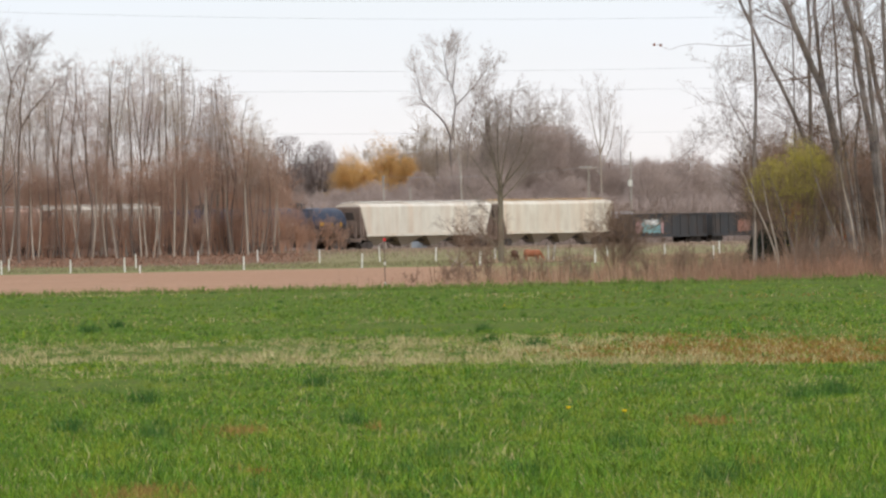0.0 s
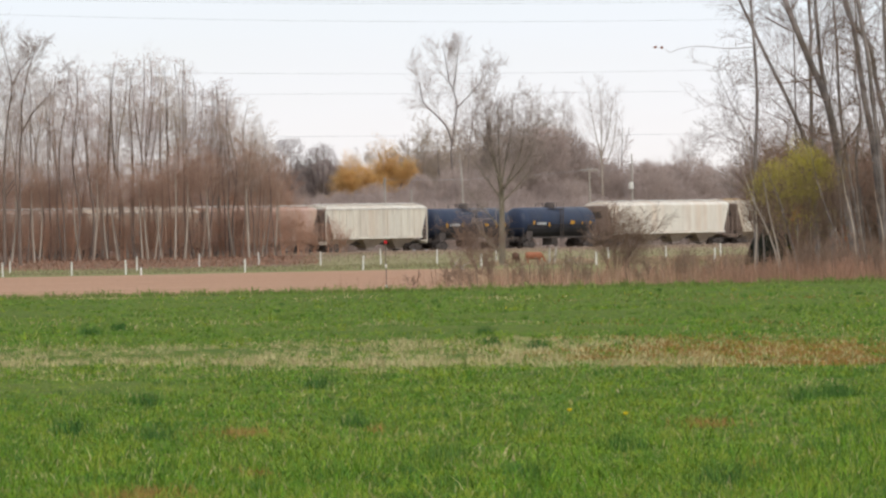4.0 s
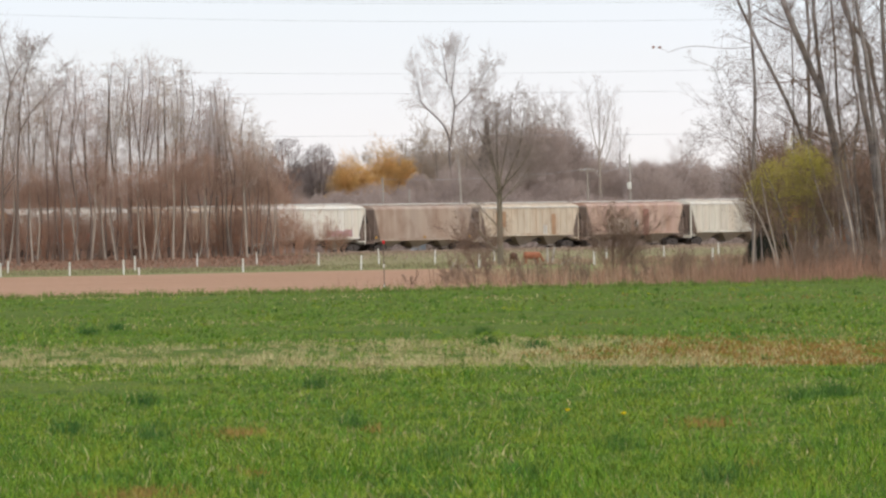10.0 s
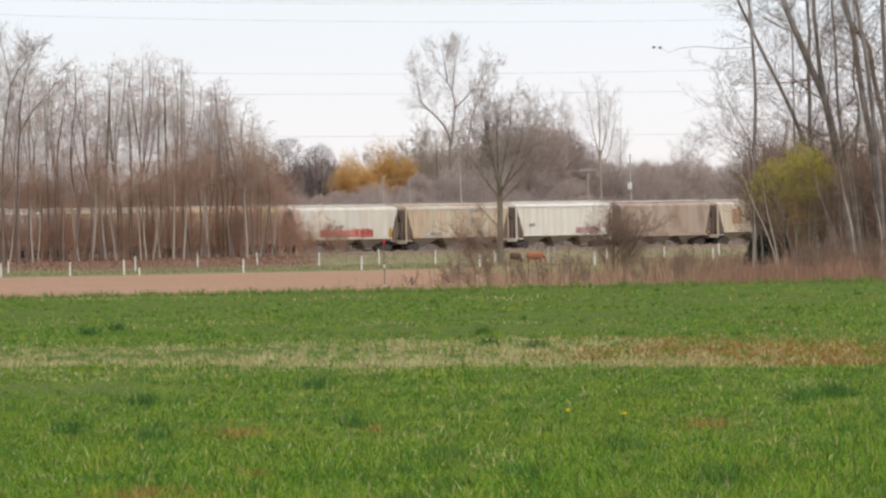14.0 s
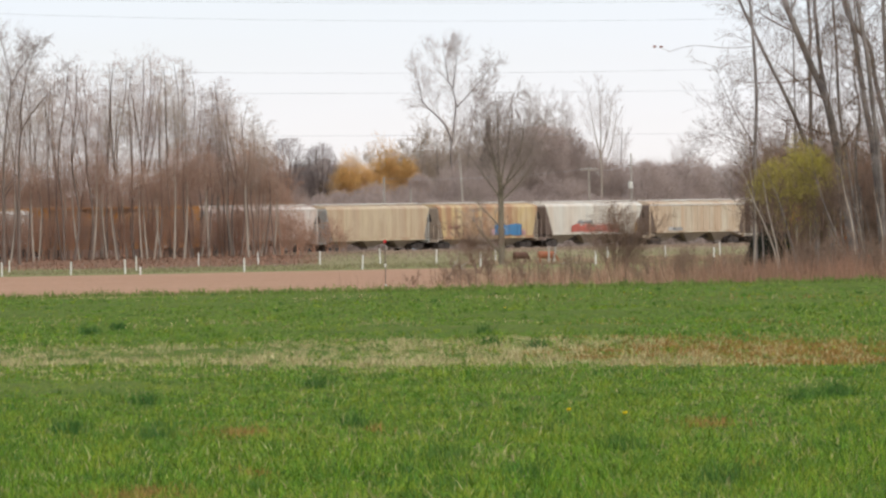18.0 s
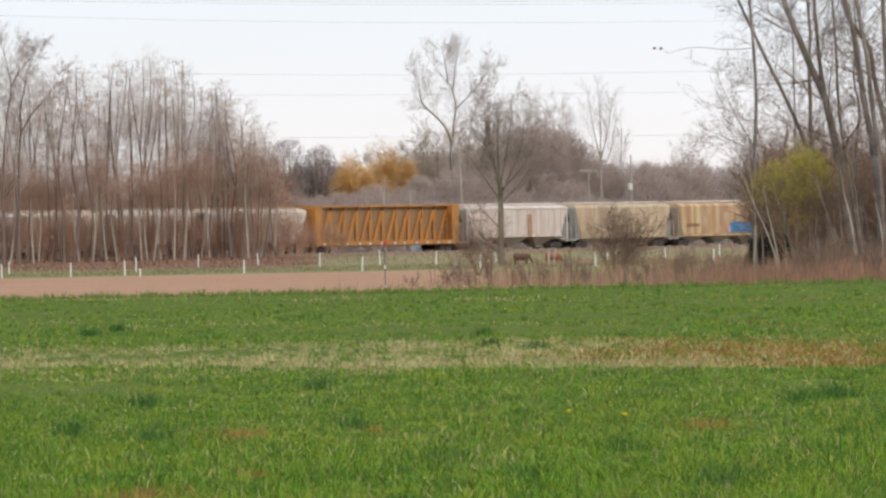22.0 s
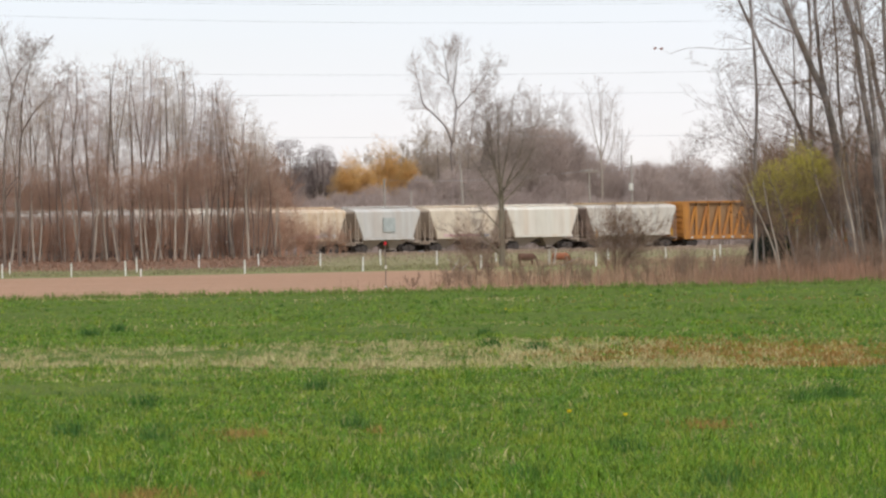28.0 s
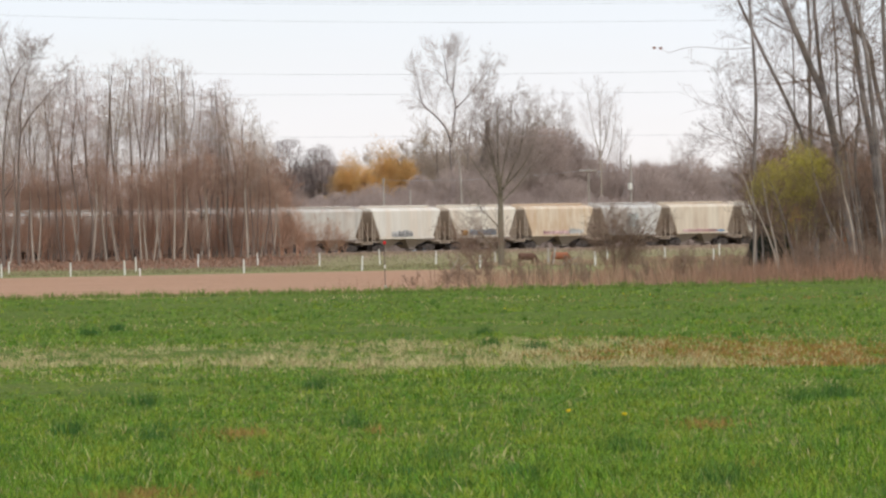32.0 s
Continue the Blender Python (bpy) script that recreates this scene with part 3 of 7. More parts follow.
def tank_car(length, paint, label, seed):
    car = empty("tank_car")
    tagged(car, label, "tank car", "cars of the freight train")
    half = length / 2
    r, zc, body = 1.5, 2.72, half - 1.0
    rings = []
    for x, q in ((-body, 0.35), (-body + 0.12, 0.72), (-body + 0.35, 0.93), (-body + 0.65, 1.0), (-0.3, 1.0), (0.3, 1.0), (body - 0.65, 1.0), (body - 0.35, 0.93), (body - 0.12, 0.72), (body, 0.35)):
        rings.append([(x, r * q * math.cos(k * math.pi / 12), zc + r * q * math.sin(k * math.pi / 12)) for k in range(24)])
    bm = bmesh.new()
    loft(bm, rings)
    part("tank", bm, paint, car, smooth=True)
    # a thin black shell, slightly proud, over the lower half of the tank
    bm = bmesh.new()
    rings = []
    for x in (-body + 0.62, body - 0.62):
        rings.append([(x, (r + q) * math.cos(a), zc - 0.12 + (r + q) * math.sin(a)) for q, way in ((0.012, 1), (-0.05, -1)) for a in [radians(185 + 17 * k) for k in range(11)][::way]])
    loft(bm, rings)
    part("lower_shell", bm, LOWER_SHELL, car, "black lower half")
    bm = bmesh.new()
    for x in (-body * 0.62, -0.05, body * 0.62):
        ring0 = [(x - 0.06, (r + 0.015) * math.cos(k * math.pi / 12), zc + (r + 0.015) * math.sin(k * math.pi / 12)) for k in range(24)]
        loft(bm, [ring0, [(p[0] + 0.12, p[1], p[2]) for p in ring0]])
    part("tank_band", bm, paint, car)
    bm = bmesh.new()
    rod(bm, (0, 0, zc + r - 0.1), (0, 0, zc + r + 0.42), 0.55, 0.5, 14)
    rod(bm, (0, 0, zc + r + 0.42), (0, 0, zc + r + 0.52), 0.42, 0.3, 14)
    part("valve_dome", bm, UNDER, car)
    bm = bmesh.new()
    box(bm, -1.3, 1.3, -0.9, 0.9, zc + r - 0.22, zc + r - 0.16)
    for x in (-1.25, 0, 1.25):
        for y in (-0.88, 0.88):
            box(bm, x - 0.02, x + 0.02, y - 0.02, y + 0.02, zc + r - 0.2, zc + r + 0.42)
    for y in (-0.88, 0.88):
        for z in (0.4,):
            box(bm, -1.25, 1.25, y - 0.02, y + 0.02, zc + r + z - 0.02, zc + r + z + 0.02)
    part("top_platform", bm, UNDER, car)
    ladder(car, 0.0, -r - 0.06, 0.9, zc + 1.3, 0.45, UNDER, False)
    for s in (-1, 1):
        bm = bmesh.new()
        box(bm, s * (half - 2.2) - 0.5, s * (half - 2.2) + 0.5, -1.25, 1.25, 0.95, 2.0)
        box(bm, min(s * (half - 0.5), s * (half - 3.4)), max(s * (half - 0.5), s * (half - 3.4)), -0.3, 0.3, 0.75, 1.25)
        part("saddle", bm, UNDER, car)
        bm = bmesh.new()
        for y in (-1.4, 1.4):
            box(bm, s * (half - 0.9) - 0.03, s * (half - 0.9) + 0.03, y - 0.03, y + 0.03, 0.7, 2.1)
        box(bm, s * (half - 0.9) - 0.03, s * (half - 0.9) + 0.03, -1.4, 1.4, 2.05, 2.11)
        box(bm, min(s * (half - 0.6), s * (half - 1.2)), max(s * (half - 0.6), s * (half - 1.2)), -1.45, 1.45, 0.95, 1.02)
        part("end_rail", bm, UNDER, car)
        truck(car, s * (half - 2.2))
    bm = bmesh.new()
    for y in (-1.3, 1.3):
        box(bm, -half + 2.4, half - 2.4, y - 0.05, y + 0.05, 1.05, 1.2)
    box(bm, -0.5, 0.5, -0.6, 0.6, 0.35, 1.3)
    part("side_rail", bm, UNDER, car)
    yellow = flat_paint("yellow_marking", (0.60, 0.30, 0.04))
    pale = flat_paint("pale_lettering", (0.62, 0.62, 0.60))
    y = -r - 0.012
    rng = random.Random(seed)
    for q, w in ((-0.74, 0.14), (-0.33, 0.1), (0.3, 0.34), (0.56, 0.1), (0.78, 0.14)):
        panel(car, "marking", yellow, q * body - w, q * body + w, zc - 0.35 + rng.uniform(-0.15, 0.1), zc - 0.1 + rng.uniform(0, 0.25), y, "faded yellow marking")
    bars(car, "lettering", pale, -0.66 * body, -0.4 * body, zc - 0.35, zc - 0.05, y, 7, seed)
    couplers(car, half)
    return car


def gondola_car(length, paint, label, marks=()):
    car = empty("gondola_car")
    tagged(car, label, "gondola car", "cars of the freight train")
    half = length / 2
    a, w, z0, z1 = half - 0.5, 1.5, 0.82, 3.0
    bm = bmesh.new()
    box(bm, -a, a, -w, -w + 0.08, z0, z1)
    box(bm, -a, a, w - 0.08, w, z0, z1)
    box(bm, -a, -a + 0.08, -w + 0.08, w - 0.08, z0, z1)
    box(bm, a - 0.08, a, -w + 0.08, w - 0.08, z0, z1)
    box(bm, -a + 0.08, a - 0.08, -w + 0.08, w - 0.08, z0, z0 + 0.12)
    part("body", bm, paint, car)
    bm = bmesh.new()
    for y in (-w - 0.09, w - 0.03):
        box(bm, -a, a, y, y + 0.12, z1 - 0.02, z1 + 0.14)
        box(bm, -a, a, y, y + 0.12, z0 - 0.15, z0 + 0.1)
    part("top_chord", bm, paint, car)
    count = int(2 * a / 1.5)
    for k in range(count + 1):
        x = -a + 0.1 + (2 * a - 0.2) * k / count
        for y in (-w - 0.08, w):
            at(part("side_post", shared("gondola_post", lambda b: box(b, -0.08, 0.08, 0, 0.08, z0 + 0.1, z1), paint), paint, car), x, y, 0)
    bm = bmesh.new()
    box(bm, -half + 0.5, half - 0.5, -0.3, 0.3, 0.72, 1.05)
    part("center_sill", bm, UNDER, car)
    for s in (-1, 1):
        truck(car, s * (half - 2.0))
        ladder(car, s * (a - 0.4), -w - 0.1, 1.0, z1, 0.42, UNDER, False)
    for k, (mat, f0, f1) in enumerate(marks):
        paint_marks(car, "graffiti", mat, -a + 2 * a * f0, -a + 2 * a * f1, z0 + (1.1 if mat.name == "white_spray" else 0.2), z1 - 0.45, -w - 0.09 - (0.01 if mat.name == "white_spray" else 0), 60 + k, 4)
    couplers(car, half)
    return car


def centerbeam_car(length, paint, label):
    """Lumber flat car: a bulkhead at each end and an open truss down the middle."""
    car = empty("centerbeam_car")
    tagged(car, label, "flat car", "cars of the freight train")
    half = length / 2
    a, top = half - 0.75, 4.75
    bm = bmesh.new()
    box(bm, -a, a, -1.45, 1.45, 0.95, 1.12, 0.03)
    box(bm, -a, a, -1.5, -1.38, 0.78, 1.2)
    box(bm, -a, a, 1.38, 1.5, 0.78, 1.2)
    box(bm, -half + 0.5, half - 0.5, -0.35, 0.35, 0.7, 0.95)
    part("deck", bm, paint, car)
    for s in (-1, 1):
        bm = bmesh.new()
        x = s * a
        box(bm, x - 0.12, x + 0.12, -1.5, 1.5, 1.12, top)
        box(bm, min(x, x - s * 1.0), max(x, x - s * 1.0), -1.5, -1.38, 1.12, top)
        box(bm, min(x, x - s * 1.0), max(x, x - s * 1.0), 1.38, 1.5, 1.12, top)
        bulk = part("bulkhead", bm, paint, car)
        for k in range(6):
            z = 1.5 + k * 0.58
            bm = bmesh.new()
            box(bm, x + s * 0.12, x + s * 0.24, -1.4, 1.4, z - 0.06, z + 0.06)
            part("stiffener", bm, paint, bulk)
        truck(car, s * (half - 2.6))
    bm = bmesh.new()
    box(bm, -a, a, -0.42, 0.42, top - 0.18, top, 0.03)
    part("top_beam", bm, paint, car)
    bays = 11
    step = 2 * a / bays
    for k in range(bays):
        x = -a + step * k
        bm = bmesh.new()
        box(bm, x + 0.02, x + step - 0.02, -0.03, 0.03, 1.14, top - 0.2)
        part("web_plate", bm, WEB_RUST, car, "rust-brown web plate")
        bm = bmesh.new()
        box(bm, x + step - 0.07, x + step + 0.07, -0.2, 0.2, 1.12, top - 0.18)
        part("upright", bm, WEB_RUST if k % 2 else paint, car)
        bm = bmesh.new()
        prism(bm, [(x + 0.2, 1.15), (x + 0.66, 1.15), (x + step - 0.14, 4.2), (x + step - 0.58, 4.2)], -0.24, -0.18)
        part("diagonal", bm, paint, car)
        bm = bmesh.new()
        box(bm, x + step - 0.5, x + step - 0.1, -0.28, -0.245, 1.15, 4.2 if k % 2 else 3.4)
        part("gusset", bm, paint, car)
    rng = random.Random(8)
    pale = flat_paint("pale_lettering", (0.62, 0.62, 0.60))
    for k in range(12):
        x = -a + 1.5 + k * (2 * a - 3) / 11 + rng.uniform(-0.2, 0.2)
        panel(car, "stencil", pale, x - 0.2, x + 0.2, 0.85, 1.05, -1.5)
    couplers(car, half)
    return car


def local(length, f):
    """A place along a car: 0 at its rear, 1 at its front."""
    return -length / 2 + length * f


GAPS = [28.1, 6.92, -16.42, -31.26, -46.06, -63.98, -82.68, -101.03, -118.76, -136.82, -155.41, -173.85, -192.25, -210.52, -229.11, -254.05, -271.53, -285.31, -298.46, -310.68, -324.11, -336.92, -349.72]
SPEED = 10.474
CARS = []
WHITE, CREAM, GREY_STAIN, RUST = (0.66, 0.62, 0.55), (0.56, 0.48, 0.36), (0.36, 0.32, 0.28), (0.30, 0.15, 0.07)


def add_car(car, front, length):
    CARS.append((car, front - length / 2))


def build_train():
    red = flat_paint("red_spray", (0.62, 0.17, 0.13))
    blue = flat_paint("blue_spray", (0.10, 0.27, 0.50))
    teal = flat_paint("teal_spray", (0.28, 0.50, 0.52))
    pink = flat_paint("pink_spray", (0.62, 0.36, 0.36))
    white = flat_paint("white_spray", (0.75, 0.73, 0.70))
    slate = flat_paint("slate_spray", (0.22, 0.26, 0.31))
    orange = flat_paint("orange_spray", (0.72, 0.36, 0.08))
    grey = flat_paint("grey_spray", (0.42, 0.40, 0.39))
    yellow = flat_paint("yellow_marking", (0.60, 0.30, 0.04))
    brown = flat_paint("brown_panel", (0.36, 0.18, 0.14))
    cream = flat_paint("cream_panel", (0.66, 0.52, 0.41))
    rust = flat_paint("rust_panel", (0.50, 0.30, 0.18))
    blacks = car_paint("black_car_paint", (0.05, 0.053, 0.06), (0.085, 0.075, 0.07), (0.10, 0.06, 0.04), 0.5, 0.4)
    tank_black = car_paint("black_tank_paint", (0.024, 0.036, 0.072), (0.05, 0.06, 0.085), (0.06, 0.05, 0.05), 0.4, 0.2, 0.45)
    Y = -1.63
    # gondolas ahead
    g = gondola_car(16.5, blacks, "black open gondola car with pink and teal graffiti", [(pink, 0.17, 0.24), (teal, 0.245, 0.455), (white, 0.27, 0.44), (pink, 0.46, 0.49)])
    bm = bmesh.new()
    rings = []
    for f, top in ((0.02, 0.08), (0.07, 0.36), (0.15, 0.42), (0.22, 0.36), (0.27, 0.06)):
        x = local(16.5, f)
        rings.append([(x, -1.3, 2.7), (x, -1.2, 2.95 + top * 0.6), (x, -0.5, 3.0 + top), (x, 0.5, 3.0 + top), (x, 1.2, 2.95 + top * 0.6), (x, 1.3, 2.7)])
    loft(bm, rings)
    part("load", bm, flat_paint("pale_sheet", (0.55, 0.54, 0.56)), g, "pale grey sheeted load")
    add_car(g, GAPS[0] + 16.5, 16.5)
    add_car(gondola_car(16.5, blacks, "black open gondola car with a faded brown patch", [(brown, 0.3, 0.45)]), GAPS[0] + 33.0, 16.5)
    add_car(gondola_car(16.5, blacks, "plain black open gondola car"), GAPS[0] + 49.5, 16.5)

    def hopper(i, name, paint, stain, rusty, stains, rusts, label, faded=None, **kw):
        L = GAPS[i] - GAPS[i + 1]
        m = car_paint(name, paint, stain, rusty, stains, rusts, faded=faded)
        c = hopper_car(L, m, label, **kw)
        add_car(c, GAPS[i], L)
        return c, L
    top_rust = car_paint("rusted_roof", (0.55, 0.42, 0.26), (0.45, 0.28, 0.12), RUST, 0.7, 0.5)
    pale_roof = car_paint("pale_roof", (0.68, 0.66, 0.62), (0.5, 0.46, 0.42), RUST, 0.4, 0.2)
    hopper(0, "white_pellet_paint", (0.80, 0.73, 0.62), (0.60, 0.52, 0.42), RUST, 0.4, 0.15, "long white covered hopper with a rust-stained roof edge", style="smooth", bays=4, roof=top_rust, top=4.7)
    hopper(1, "white_clean_paint", (0.80, 0.74, 0.65), (0.60, 0.53, 0.44), RUST, 0.35, 0.12, "long white covered hopper with smooth sides", style="smooth", bays=4, roof=pale_roof, top=4.65)
    for i in (2, 3):
        L = GAPS[i] - GAPS[i + 1]
        add_car(tank_car(L, tank_black, "black tank car with small yellow markings", i), GAPS[i], L)
    c, L = hopper(4, "dirty_white_paint", (0.76, 0.71, 0.62), (0.48, 0.42, 0.35), RUST, 0.5, 0.12, "dirty white covered hopper with framed ends", slope=1.0, roof=pale_roof, top=4.7)
    c, L = hopper(5, "faded_red_paint", (0.48, 0.315, 0.27), (0.64, 0.48, 0.36), (0.40, 0.21, 0.12), 0.7, 0.5, "faded rose-brown covered hopper with pale patches", style="smooth", roof=pale_roof)
    panel(c, "patch", cream, local(L, 0.22), local(L, 0.45), 1.3, 2.9, Y - 0.05, "cream patch")
    panel(c, "patch", brown, local(L, 0.57), local(L, 0.62), 1.2, 3.9, Y - 0.05, "brown stripe")
    panel(c, "placard", white, local(L, 0.48), local(L, 0.515), 2.1, 2.75, Y - 0.05, "white square placard")
    c, L = hopper(6, "cream_rust_paint", (0.68, 0.58, 0.46), (0.52, 0.42, 0.32), (0.34, 0.18, 0.10), 0.6, 0.4, "cream covered hopper streaked with rust", roof=pale_roof)
    panel(c, "patch", rust, local(L, 0.18), local(L, 0.27), 2.2, 3.8, Y, "rust-coloured panel")
    panel(c, "patch", rust, local(L, 0.70), local(L, 0.735), 1.4, 3.5, Y, "rust-coloured strip")
    bars(c, "lettering", white, local(L, 0.62), local(L, 0.66), 1.4, 2.4, Y, 2, 3)
    c, L = hopper(7, "brown_hopper_paint", (0.43, 0.325, 0.26), (0.51, 0.40, 0.32), (0.24, 0.13, 0.09), 0.6, 0.5, "low brown covered hopper with smooth weathered sides", style="smooth", low=True, slope=0.9, roof=pale_roof)
    for f in (0.05, 0.5, 0.93):
        panel(c, "reflector", yellow, local(L, f) - 0.15, local(L, f) + 0.15, 1.3, 1.5, Y - 0.02, "small yellow reflector")
    c, L = hopper(8, "bright_white_paint", (0.82, 0.77, 0.68), (0.60, 0.53, 0.44), RUST, 0.35, 0.08, "bright white ribbed hopper with red graffiti", slope=1.15, roof=pale_roof, top=4.7)
    paint_marks(c, "graffiti", pink, local(L, 0.60), local(L, 0.83), 1.50, 2.3, Y - 0.06, 11, 5, "faded red graffiti")
    bars(c, "lettering", slate, local(L, 0.15), local(L, 0.21), 2.3, 2.6, Y - 0.06, 3, 5)
    c, L = hopper(9, "tan_ribbed_paint", (0.63, 0.50, 0.37), (0.54, 0.39, 0.27), (0.34, 0.19, 0.10), 0.55, 0.3, faded=(0.68, 0.60, 0.47), label="tan ribbed covered hopper streaked yellow-brown", roof=pale_roof)
    paint_marks(c, "graffiti", grey, local(L, 0.2), local(L, 0.34), 1.50, 1.9, Y - 0.06, 13, 4, "pale grey graffiti")
    c, L = hopper(10, "grey_white_paint", (0.74, 0.69, 0.61), (0.54, 0.48, 0.41), RUST, 0.45, 0.12, "white covered hopper with long red graffiti", style="smooth", slope=1.15, roof=pale_roof)
    paint_marks(c, "graffiti", red, local(L, 0.27), local(L, 0.73), 1.48, 2.45, Y - 0.05, 17, 8, "red graffiti in large letters")
    paint_marks(c, "graffiti", grey, local(L, 0.33), local(L, 0.47), 2.4, 2.8, Y - 0.05, 18, 5, "grey graffiti")
    panel(c, "marking", yellow, local(L, 0.875), local(L, 0.895), 1.4, 2.4, Y - 0.05)
    c, L = hopper(11, "ochre_paint", (0.47, 0.27, 0.15), (0.42, 0.24, 0.15), (0.66, 0.54, 0.40), 0.6, 0.45, "ochre covered hopper with blue graffiti and pale streaks", faded=(0.68, 0.53, 0.27), end=END_DUST, style="smooth", low=True, slope=0.9, roof=pale_roof)
    paint_marks(c, "graffiti", blue, local(L, 0.55), local(L, 0.80), 1.30, 2.6, Y - 0.05, 19, 6, "bright blue graffiti block")
    paint_marks(c, "graffiti", pink, local(L, 0.805), local(L, 0.835), 1.30, 2.0, Y - 0.05, 22, 1, "pink graffiti edge")
    paint_marks(c, "graffiti", pink, local(L, 0.515), local(L, 0.55), 1.30, 2.2, Y - 0.05, 20, 2, "pink graffiti edge")
    bars(c, "lettering", brown, local(L, 0.12), local(L, 0.25), 2.1, 2.4, Y - 0.05, 6, 21)
    c, L = hopper(12, "khaki_paint", (0.55, 0.41, 0.285), (0.46, 0.33, 0.22), (0.66, 0.54, 0.38), 0.6, 0.35, faded=(0.64, 0.52, 0.35), end=END_PALE, label="khaki covered hopper with smooth streaked sides", style="smooth", low=True, slope=0.9, roof=pale_roof)
    c, L = hopper(13, "pinkish_white_paint", (0.74, 0.67, 0.61), (0.58, 0.46, 0.40), (0.42, 0.25, 0.18), 0.5, 0.3, faded=(0.62, 0.49, 0.44), end=END_PALE, label="pinkish white covered hopper with faint brown streaks", slope=1.15, roof=pale_roof)
    panel(c, "patch", rust, local(L, 0.585), local(L, 0.62), 1.3, 3.6, Y - 0.055, "faint rust strip")
    L = GAPS[14] - GAPS[15]
    beam_paint = car_paint("orange_beam_paint", (0.56, 0.25, 0.055), (0.36, 0.16, 0.055), (0.28, 0.12, 0.06), 0.6, 0.5)
    add_car(centerbeam_car(L, beam_paint, "orange lumber flat car with an empty centre truss"), GAPS[14], L)
    c, L = hopper(15, "warm_grey_paint", (0.66, 0.62, 0.56), (0.50, 0.45, 0.40), RUST, 0.5, 0.15, "grey-white covered hopper with a rusted roof edge", style="smooth", slope=1.3, roof=top_rust, top=4.55)
    panel(c, "marking", yellow, local(L, 0.885), local(L, 0.905), 1.2, 2.0, Y - 0.05)
    panel(c, "marking", orange, local(L, 0.12), local(L, 0.14), 1.2, 1.9, Y - 0.05)
    paint_marks(c, "patch", rust, local(L, 0.44), local(L, 0.5), 1.50, 2.0, Y - 0.05, 31, 2, "rust blotch")
    short = dict(style="smooth", bays=2, slope=1.3, top=4.5, end=END_DUST)
    c, L = hopper(16, "cement_white_paint", (0.80, 0.75, 0.66), (0.62, 0.56, 0.47), RUST, 0.35, 0.08, "short white cement hopper", **short)
    c, L = hopper(17, "cement_cream_paint", (0.74, 0.65, 0.53), (0.58, 0.47, 0.36), RUST, 0.45, 0.2, "short cream cement hopper with pink graffiti along the sill", **short)
    paint_marks(c, "graffiti", pink, local(L, 0.22), local(L, 0.7), 1.50, 1.75, Y - 0.05, 23, 7, "pink graffiti")
    paint_marks(c, "graffiti", blue, local(L, 0.70), local(L, 0.8), 1.50, 1.7, Y - 0.05, 24, 2, "small blue graffiti")
    c, L = hopper(18, "cement_grey_paint", (0.62, 0.60, 0.57), (0.50, 0.46, 0.42), RUST, 0.45, 0.12, "short grey cement hopper with a pale teal square", **short)
    panel(c, "patch", flat_paint("pale_teal_panel", (0.51, 0.54, 0.52)), local(L, 0.42), local(L, 0.58), 2.1, 3.5, Y - 0.06, "pale teal square")
    c, L = hopper(19, "cement_rust_paint", (0.74, 0.64, 0.52), (0.60, 0.38, 0.19), (0.50, 0.28, 0.12), 0.5, 0.5, "short cream cement hopper, rusty orange at both ends", **short)
    paint_marks(c, "graffiti", pink, local(L, 0.28), local(L, 0.62), 1.50, 1.9, Y - 0.05, 25, 5, "faded pink graffiti")
    paint_marks(c, "graffiti", white, local(L, 0.62), local(L, 0.8), 1.50, 2.1, Y - 0.05, 26, 3, "white and pink graffiti")
    c, L = hopper(20, "cement_bone_paint", (0.78, 0.72, 0.63), (0.60, 0.53, 0.44), RUST, 0.4, 0.1, "short bone-white cement hopper with slate blue graffiti", **short)
    paint_marks(c, "graffiti", slate, local(L, 0.31), local(L, 0.66), 1.50, 2.25, Y - 0.05, 27, 6, "slate blue graffiti letters")
    paint_marks(c, "graffiti", orange, local(L, 0.21), local(L, 0.28), 1.50, 2.1, Y - 0.05, 28, 1, "orange disc")
    paint_marks(c, "graffiti", orange, local(L, 0.69), local(L, 0.75), 1.50, 2.1, Y - 0.05, 29, 1, "orange disc")
    c, L = hopper(21, "cement_chalk_paint", (0.80, 0.75, 0.67), (0.60, 0.54, 0.46), RUST, 0.4, 0.1, "short chalk-white cement hopper with a grey graffiti block", **short)
    paint_marks(c, "graffiti", grey, local(L, 0.3), local(L, 0.57), 1.50, 2.2, Y - 0.05, 30, 3, "grey graffiti block")
    # cars still behind the trees at the end
    front = GAPS[22]
    for k, (name, p, label) in enumerate((
            ("tail_white_paint", (0.62, 0.58, 0.53), "short weathered white cement hopper"),
            ("tail_grey_paint", (0.48, 0.45, 0.42), "short grey weathered cement hopper"),
            ("tail_brown_paint", (0.40, 0.31, 0.26), "short brownish cement hopper"),
            ("tail_pale_paint", (0.56, 0.52, 0.47), "short pale weathered cement hopper"),
            ("tail_light_paint", (0.66, 0.62, 0.57), "short light cement hopper"))):
        m = car_paint(name, p, GREY_STAIN, RUST, 0.5, 0.2)
        add_car(hopper_car(13.0, m, label, **short), front, 13.0)
        front -= 13.0


build_train()


# ---- plants ----
def frames_of(d):
    ref = np.where(np.abs(d[:, 2:3]) < 0.9, np.array([[0.0, 0, 1]]), np.array([[1.0, 0, 0]]))
    u = np.cross(d, ref)
    u /= np.linalg.norm(u, axis=1, keepdims=True)
    return u, np.cross(d, u)


